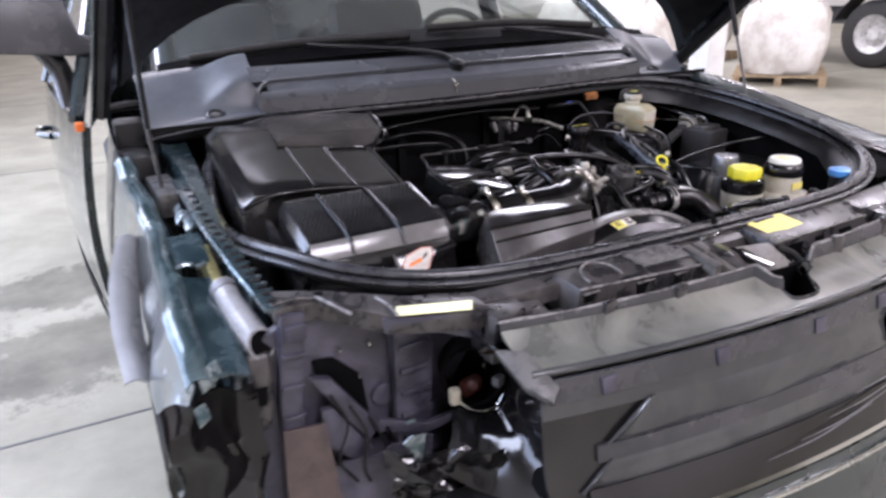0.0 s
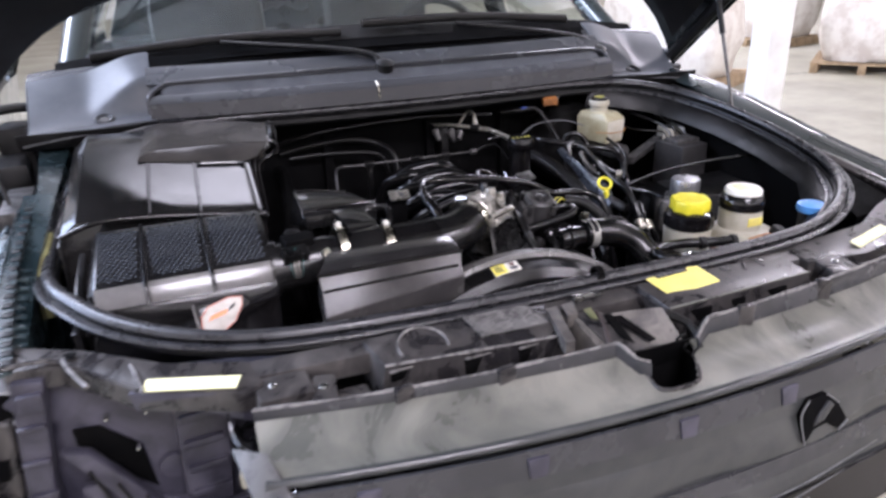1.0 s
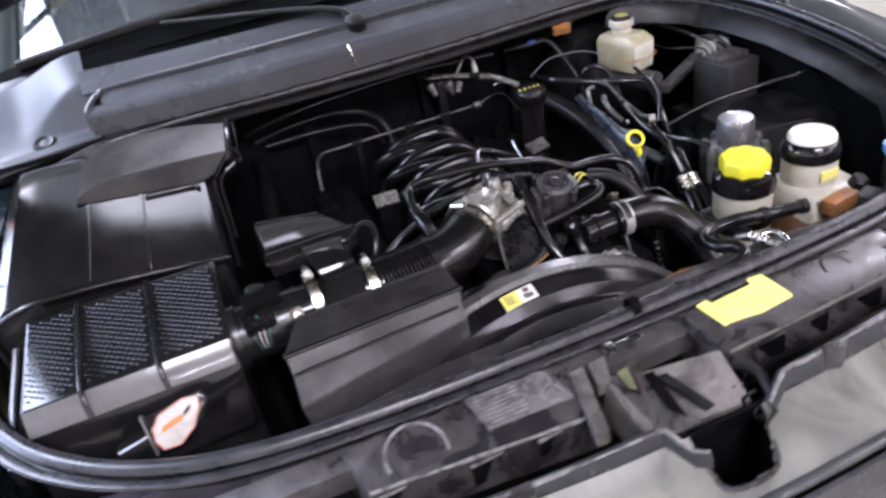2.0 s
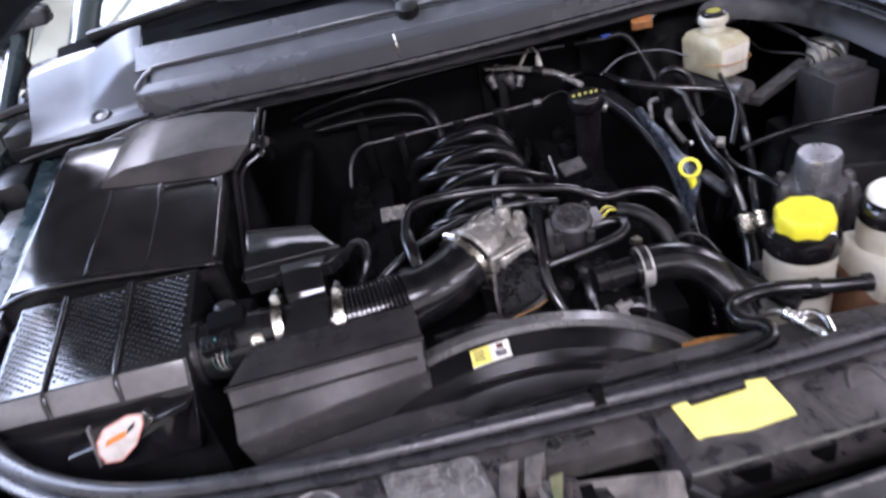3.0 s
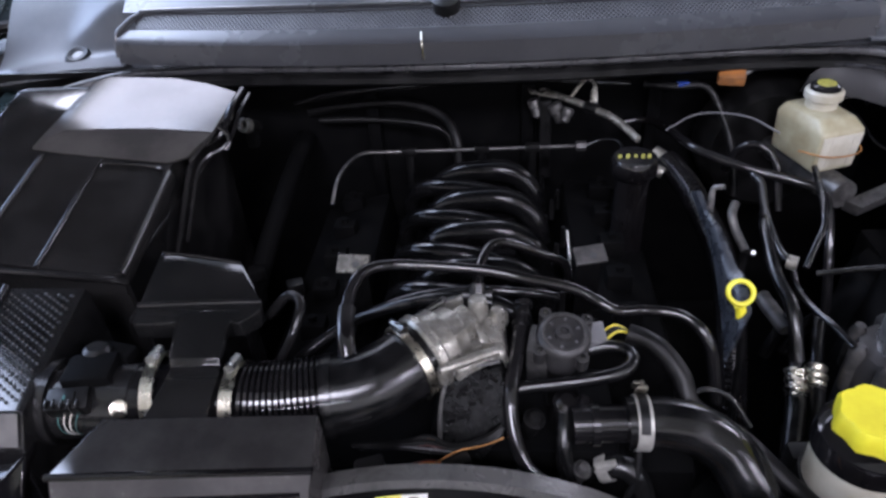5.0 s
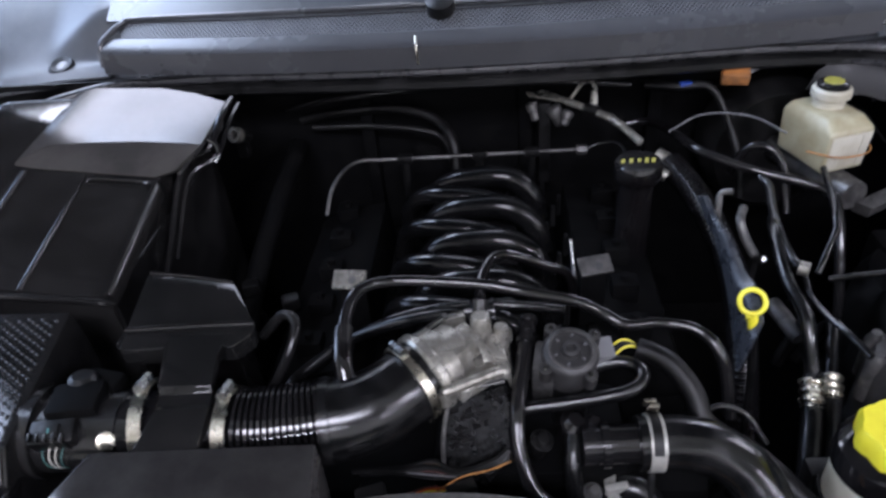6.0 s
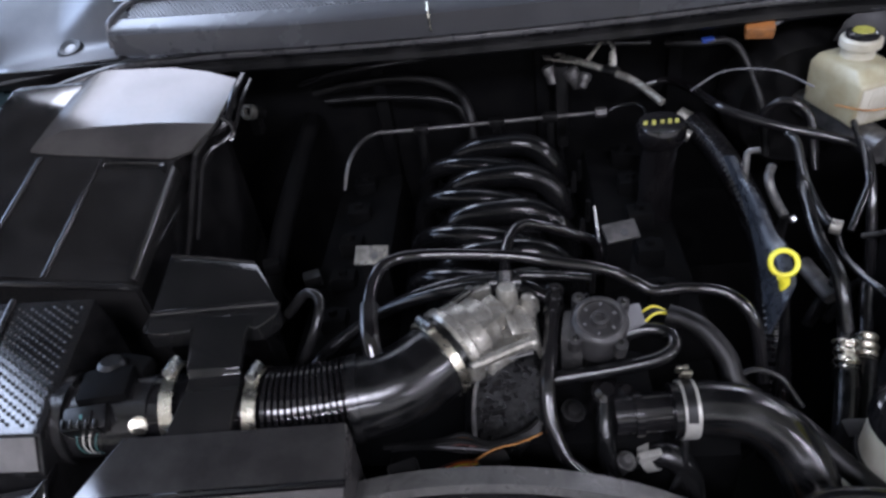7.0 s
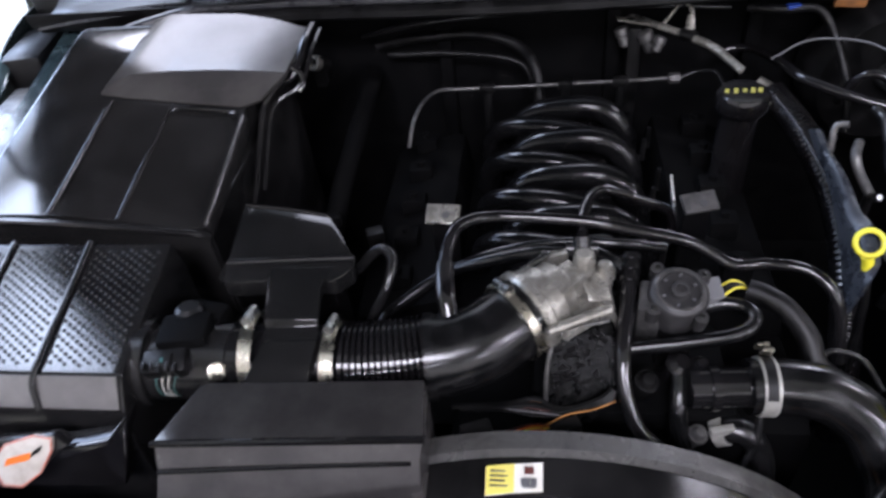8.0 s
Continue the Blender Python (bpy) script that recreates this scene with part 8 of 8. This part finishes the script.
lo, hi = spline([(0.294, 0.620, 1.086), (0.301, 0.595, 1.067), (0.309, 0.560, 1.047), (0.312, 0.510, 1.018), (0.311, 0.465, 0.990), (0.308, 0.420, 0.964)], 12), spline([(0.306, 0.610, 1.080), (0.312, 0.590, 1.069), (0.321, 0.550, 1.058), (0.326, 0.510, 1.044), (0.332, 0.478, 1.043), (0.332, 0.440, 1.024)], 12)
# the shield's blue comes from its colour, as a painted sheen
part("shield", sheet([[a.lerp(b, u) + Vector((-0.002, -0.007, 0.009)) * math.sin(math.pi * u) + Vector((0, 0, 0.0006)) * math.sin(2.1 * k) * (1 - u) for u in (0, 0.12, 0.25, 0.4, 0.55, 0.7, 0.85, 1.0)] for k, (a, b) in enumerate(zip(lo, hi))], 0.003), BLUESHEEN, big, "glossy black ribbed shield with a blue sheen painted in")
part("shield_edge", tube([b + Vector((0, 0, 0.001)) for b in hi[10::4]], 0.0016, 6, 3), GLOSS, big)
part("shield_stay", tube([(0.313, 0.592, 1.064), (0.313, 0.597, 1.082), (0.316, 0.605, 1.098), (0.328, 0.600, 1.104)], 0.0042, 8, 5), ZINC, big)
part("end_union", tube([(0.28, 0.81, 1.048), (0.300, 0.795, 1.040)], 0.011, 12), ALLOY, big)
part("end_union", tube([(0.268, 0.775, 1.040), (0.288, 0.765, 1.032)], 0.009, 12), ALLOY, big)

# --- right rear: brake pipes, ABS unit, lines
sweep_hose("servo_hose", "glossy black brake servo hose", [(0.235, 0.900, 1.055), (0.278, 0.893, 1.064), (0.305, 0.839, 1.072), (0.334, 0.769, 1.072), (0.400, 0.722, 1.062), (0.459, 0.702, 1.052), (0.494, 0.680, 1.045), (0.500, 0.650, 1.020), (0.497, 0.61, 0.97), (0.50, 0.58, 0.90)], 0.0072, GLOSS)
sweep_hose("hose_stub", "grey-brown hose stub beside the dipstick", [(0.377, 0.525, 0.979), (0.384, 0.500, 0.975), (0.394, 0.468, 0.970)], 0.0105, ZINC)
sweep_hose("heater_pipe", "black pipe dropping from the servo hose to a clip", [(0.401, 0.700, 1.064), (0.407, 0.680, 1.060), (0.400, 0.640, 1.053), (0.394, 0.600, 1.049), (0.394, 0.540, 1.039), (0.402, 0.520, 1.038)], 0.0062, SATIN)
sweep_hose("air_conditioning_hose", "black hose curving down beside the dipstick", [(0.396, 0.620, 1.047), (0.385, 0.580, 1.048), (0.379, 0.510, 1.032), (0.385, 0.465, 1.021), (0.386, 0.440, 1.004), (0.388, 0.412, 0.970)], 0.0080, HOSE)
sweep_hose("wiring_sleeve", "black sleeved wiring hanging below the brake reservoir", [(0.485, 0.700, 1.074), (0.469, 0.630, 1.072), (0.459, 0.590, 1.068), (0.454, 0.570, 1.059), (0.440, 0.550, 1.041), (0.426, 0.530, 1.022)], 0.0045, HOSE)
sweep_hose("wiring_sleeve", "thin black sleeve running to a silver clamp", [(0.409, 0.530, 1.023), (0.408, 0.500, 1.012), (0.411, 0.460, 1.015), (0.421, 0.420, 1.019), (0.432, 0.390, 1.015)], 0.0042, HOSE)
elbow = thing("metal_elbow", "grey bent metal pipe with a bright bolt", "pipe", (0.345, 0.55, 0.9))
part("pipe", tube([(0.346, 0.600, 1.078), (0.337, 0.580, 1.074), (0.340, 0.565, 1.059), (0.348, 0.540, 1.044)], 0.0058, 10, 6), ZINC, elbow)
part("bolt", lathe([(0.0052, -0.006), (0.0052, 0.003), (0.003, 0.005)], (0.359, 0.540, 1.038), (-0.1, -0.7, 0.7), 6), STEEL, elbow, "bright bolt")
part("foot", tube([(0.348, 0.540, 1.044), (0.352, 0.55, 0.99), (0.350, 0.56, 0.90)], 0.006, 8, 4), DULL, elbow)
part("clip", lathe([(0.009, -0.006), (0.009, 0.006)], (0.402, 0.520, 1.038), (0.8, -0.5, 0), 14), ALLOY, elbow)
for k, (a, b, c) in enumerate((((0.386, 0.402, 0.955), (0.380, 0.37, 0.935), (0.360, 0.31, 0.905)), ((0.420, 0.422, 0.940), (0.408, 0.385, 0.925), (0.385, 0.32, 0.895)))):
    ln = thing("air_conditioning_line", "black air conditioning hose with a ridged silver crimp", "hose", c, "air conditioning lines")
    a, b, c = Vector(a), Vector(b), Vector(c)
    d = (b - a).normalized()
    part("tube", tube([a + d * 0.02, b, c, c + Vector((-0.01, -0.05, -0.06))], 0.0125, 14, 6), HOSE, ln)
    part("crimp", tube([a - d * 0.008 + d * 0.032 * i / 24 for i in range(25)], lambda t: 0.0132 + 0.0013 * math.sin(2 * math.pi * 3 * t), 16, 1), BRASSY, ln, "ridged silver crimp")
    part("pipe", tube([a - d * 0.01, a - d * 0.035 + Vector((0, 0.005, 0.004)), a - d * 0.07 + Vector((0.002, 0.015, 0.0)), a + Vector((0.0, 0.09, -0.05))], 0.008, 10, 5), HOSE, ln)
abs_u = thing("abs_unit", "grey metal brake pump block with pipes", "brake pump", (0.67, 0.66, 0.62))
part("block", rbox((0.635, 0.60, 0.93), (0.725, 0.70, 1.055), 0.006, 8), VALVEM, abs_u)
part("lid", rbox((0.640, 0.625, 1.050), (0.72, 0.675, 1.066), 0.005, 8), ZINC, abs_u)
part("foot", rbox((0.60, 0.56, 0.58), (0.76, 0.74, 0.94), 0.01), DULL, abs_u)
for i, (x1, y1, z1, x2, y2, z2, r) in enumerate(((0.60, 0.76, 1.075, 0.575, 0.93, 1.10, 0.0024), (0.66, 0.79, 1.095, 0.60, 0.935, 1.075, 0.0028), (0.70, 0.76, 1.06, 0.69, 0.92, 1.09, 0.0022), (0.625, 0.83, 1.11, 0.66, 0.94, 1.06, 0.0026), (0.72, 0.81, 1.085, 0.735, 0.93, 1.05, 0.003))):
    x0 = 0.648 + 0.015 * i
    part("brake_pipe", tube([(x0, 0.665, 1.05), (x0, 0.69, 1.075 + 0.006 * (i % 3)), (x1, y1, z1), ((x1 + x2) / 2 + 0.01 * (-1) ** i, (y1 + y2) / 2, z1 + 0.012), (x2, y2, z2)], r, 6, 6), (HOSE, ZINC, HOSE, DULL, ZINC)[i], abs_u)
part("sensor_cap", rbox((0.685, 0.715, 1.03), (0.745, 0.765, 1.075), 0.006, -14), TANK, abs_u, "beige sensor cap")
tagged(part("support_bracket", slab([(0.540, 0.695, 1.02), (0.555, 0.675, 1.02), (0.660, 0.700, 1.060), (0.650, 0.722, 1.060)], (0, 0.006, -0.02), 0.002), ZINC), "grey metal bracket below the reservoir", "bracket")
cover = tagged(part("battery_cover", loft([[(0.46, 0.46, 0.62), (0.755, 0.36, 0.62), (0.76, 0.58, 0.62), (0.50, 0.60, 0.62)], [(0.56, 0.47, 0.975), (0.745, 0.40, 0.985), (0.755, 0.575, 0.99), (0.56, 0.59, 0.98)]], 0.01), DULL), "dull black box cover beside the inner wing", "cover")
sweep_hose("air_pipe", "thin grey pipe over the box cover", [(0.45, 0.545, 1.0), (0.53, 0.52, 1.03), (0.61, 0.49, 1.048), (0.70, 0.47, 1.055), (0.75, 0.48, 1.05)], 0.004, HOSE)
rad2 = thing("coolant_hose", "long black coolant hose lying behind the seal", "hose", (0.1, 0.09, 0.95))
part("tube", tube([(0.424, 0.159, 1.0), (0.383, 0.168, 1.0), (0.324, 0.186, 1.0), (0.279, 0.187, 1.0), (0.250, 0.172, 1.0), (0.252, 0.146, 1.0), (0.272, 0.128, 1.0), (0.262, 0.103, 1.0), (0.209, 0.094, 0.997), (0.094, 0.090, 1.0), (-0.024, 0.082, 1.002), (-0.124, 0.076, 1.002), (-0.25, 0.07, 0.998), (-0.36, 0.07, 0.985)], 0.0098, 14, 7), HOSE, rad2)
for p, d in (((0.150, 0.092, 0.9985), (1, 0.05, 0)), ((-0.075, 0.079, 1.002), (1, 0.06, 0)), ((0.36, 0.175, 1.0), (1, -0.25, 0)), ((0.420, 0.160, 1.0), (1, -0.22, 0))):
    part("clip", ring(p, d, 0.0095, 0.010, 0.0025, 18), DULL, rad2)
fit = thing("brake_fitting", "bright metal pipe fitting behind the radiator", "pipe fitting", (0.32, 0.15, 0.9))
stem = [Vector(q) for q in ((0.303, 0.142, 1.000), (0.314, 0.113, 1.000), (0.326, 0.089, 1.000))]
part("pipe", tube([stem[0] + Vector((-0.012, 0.03, -0.02)), stem[0], stem[1], stem[2], stem[2] + Vector((0.004, -0.004, -0.02))], 0.0045, 10, 5), ALLOY, fit)
part("thread", tube([stem[0].lerp(stem[1], k / 30) for k in range(31)], lambda t: 0.0078 + 0.0011 * math.sin(2 * math.pi * 4 * t), 14, 1), STEEL, fit, "bright ridged sleeve")
part("nut", lathe([(0.0085, -0.004), (0.0085, 0.004)], stem[2], (0.4, -0.9, 0), 6), STEEL, fit)
part("pipe", tube([(0.316, 0.133, 1.000), (0.331, 0.128, 1.004), (0.338, 0.113, 1.002), (0.336, 0.095, 0.998)], 0.0045, 10, 5), STEEL, fit)

# --- along the firewall
sweep_hose("firewall_trim", "black trim strip along the firewall", [(-0.340, 0.938, 1.095), (-0.28, 0.925, 1.112), (-0.213, 0.915, 1.124), (-0.061, 0.915, 1.133), (0.088, 0.915, 1.134), (0.250, 0.910, 1.124)], 0.0055, SATIN)
sweep_hose("heater_hose_loop", "dull black hose looping down from the firewall", [(-0.320, 0.950, 1.07), (-0.250, 0.940, 1.085), (-0.146, 0.930, 1.092), (-0.075, 0.905, 1.080), (-0.045, 0.865, 1.055), (-0.04, 0.84, 1.0)], 0.0085, DULL)
sweep_hose("firewall_pipe", "thin black pipe on the firewall", [(-0.30, 0.935, 1.06), (-0.187, 0.926, 1.062), (-0.077, 0.905, 1.052), (-0.05, 0.90, 1.0)], 0.005, DULL)
pv = thing("purge_valve", "grey metal valve cluster on the firewall", "valve", (0.14, 0.9, 1.0))
part("rail", tube([(0.105, 0.935, 1.105), (0.140, 0.905, 1.104), (0.176, 0.872, 1.102)], 0.0055, 10, 4), ALLOY, pv)
part("rail", tube([(0.188, 0.860, 1.100), (0.215, 0.830, 1.098), (0.248, 0.785, 1.082)], 0.0062, 10, 4), ALLOY, pv)
part("joint", lathe([(0.009, -0.012), (0.009, 0.012)], (0.184, 0.866, 1.101), (0.7, -0.6, 0), 12), DULL, pv)
for x, y, z, r, h, tip in ((0.088, 0.918, 1.098, 0.011, 0.034, (0.3, -0.3, -1)), (0.122, 0.900, 1.096, 0.013, 0.036, (0.5, -0.2, -1)), (0.148, 0.885, 1.094, 0.010, 0.026, (-0.4, -0.4, -1))):
    part("solenoid", lathe([(r * 0.6, 0.0), (r, 0.003), (r, h * 0.45), (r * 0.8, h * 0.5), (r * 0.8, h * 0.9), (r * 0.45, h)], (x, y, z), tip, 14), ZINC, pv)
part("plate", slab([(0.080, 0.930, 1.112), (0.128, 0.905, 1.111), (0.130, 0.893, 1.110), (0.084, 0.914, 1.111)], (0, 0, -0.003), 0.001), ALLOY, pv)
part("loop_pipe", tube([(0.150, 0.900, 1.105), (0.168, 0.905, 1.128), (0.178, 0.900, 1.140), (0.188, 0.885, 1.134), (0.190, 0.872, 1.108)], 0.0034, 8, 6), ALLOY, pv)
part("pin", tube([(0.185, 0.875, 1.10), (0.187, 0.880, 1.128)], 0.005, 10), ALLOY, pv)
part("stay", rbox((0.10, 0.90, 0.95), (0.12, 0.96, 1.10), 0.003), DULL, pv)
cn = thing("orange_connector", "orange wiring connector near the cowl", "connector", (0.39, 0.845, 1.1))
part("shell", rbox((0.372, 0.832, 1.148), (0.412, 0.856, 1.166), 0.003, -12, 18), RUST, cn, "orange-brown shell")
part("wire", tube([(0.412, 0.850, 1.158), (0.445, 0.862, 1.168), (0.48, 0.872, 1.166), (0.52, 0.868, 1.170), (0.56, 0.85, 1.160)], 0.003, 8, 5), GREYPLUG, cn)
for i in range(3):
    part("tape_band", ring((0.462 + 0.022 * i, 0.868 + 0.001 * i, 1.1675), (1, 0.2, 0), 0.0026, 0.008, 0.0012, 12), REDDISH, cn)
part("stay", tube([(0.392, 0.85, 1.15), (0.392, 0.90, 1.12), (0.39, 0.955, 1.10)], 0.004, 6), DULL, cn)
tagged(part("blue_clip", rbox((0.315, 0.855, 1.138), (0.334, 0.866, 1.144), 0.002, 6), DARKBLUE), "small blue clip under the cowl", "clip")
sweep_hose("cable", "black cable under the cowl", [(0.27, 0.89, 1.13), (0.315, 0.862, 1.136), (0.36, 0.86, 1.135), (0.385, 0.84, 1.10), (0.40, 0.80, 1.05), (0.41, 0.78, 0.98)], 0.006, DULL)
sweep_hose("cable", "thin grey cable to the brake reservoir", [(0.30, 0.83, 1.075), (0.35, 0.835, 1.10), (0.41, 0.80, 1.11), (0.45, 0.76, 1.10)], 0.0016, GREYPLUG)
sweep_hose("vacuum_pipe", "black vacuum pipe with a bright band", [(0.385, 0.775, 1.03), (0.400, 0.765, 1.075), (0.425, 0.752, 1.082), (0.445, 0.735, 1.06), (0.45, 0.70, 1.0)], 0.0065, GLOSS)
union = thing("bright_union", "bright union in a black clip beside the air duct", "pipe union", (-0.385, 0.80, 1.07))
part("collar", closed_lathe([(0.007, -0.006), (0.012, -0.006), (0.012, 0.006), (0.007, 0.006)], (-0.385, 0.80, 1.118), (-0.3, -0.8, 0.5), 18), ALLOY, union)
part("clip", merged(lathe([(0.010, -0.03), (0.010, -0.004)], (-0.385, 0.80, 1.118), (-0.3, -0.8, 0.5), 14), rbox((-0.395, 0.81, 1.07), (-0.377, 0.83, 1.115), 0.004)), DULL, union)
for x, y, z in ((-0.33, 0.50, 0.98), (-0.35, 0.62, 0.95), (-0.27, 0.56, 0.97)):
    tagged(part("connector", merged(rbox((x - 0.012, y - 0.01, z - 0.01), (x + 0.012, y + 0.01, z + 0.01), 0.003, 20), tube([(x, y, z), (x - 0.02, y + 0.04, z - 0.06), (x - 0.01, y + 0.06, z - 0.14)], 0.004, 6, 4)), DULL), "small black connector on a cable", "connector", "dark connectors")
sweep_hose("heater_hose", "dull black heater hose beside the air duct", [(-0.33, 0.93, 1.03), (-0.325, 0.86, 1.03), (-0.335, 0.76, 1.00), (-0.35, 0.66, 0.95), (-0.36, 0.56, 0.88), (-0.36, 0.48, 0.80)], 0.016, SHADEBLACK)

# --- notices on the front carrier
tagged(part("notice_label", slab([(0.102, 0.002, 1.0474), (0.118, 0.004, 1.0474), (0.121, -0.003, 1.0462), (0.182, 0.002, 1.0466), (0.184, 0.012, 1.0472), (0.205, 0.010, 1.0472), (0.214, -0.032, 1.0392), (0.212, -0.036, 1.0388), (0.118, -0.045, 1.0370), (0.113, -0.041, 1.0378)], (0, 0, 0.0012), 0.0), YELLOWTAG), "creased yellow notice label on the front carrier", "label")
for sx, back, front, edge in ((-1, 0.013, -0.019, -0.035), (1, 0.022, -0.010, -0.026)):
    lb = tagged(part("size_label", slab([(0.518 * sx, edge, 1.0385), (0.628 * sx, edge + 0.032, 1.0415), (0.620 * sx, back, 1.0475), (0.510 * sx, front, 1.0445)], (0, 0, 0.0012), 0.0), CREAMTAG), "cream printed label on the front carrier", "label", "carrier labels")
    for i in range(3):
        part("text_bar", slab([((0.528 + 0.001 * i) * sx, edge + 0.006 + 0.004 * i, 1.0400 + 0.0016 * i), (0.606 * sx, edge + 0.029 + 0.004 * i, 1.0422 + 0.0016 * i), (0.606 * sx, edge + 0.030 + 0.004 * i, 1.0425 + 0.0016 * i), ((0.528 + 0.001 * i) * sx, edge + 0.007 + 0.004 * i, 1.0403 + 0.0016 * i)], (0, 0, 0.0014), 0), WHITETAG, lb)
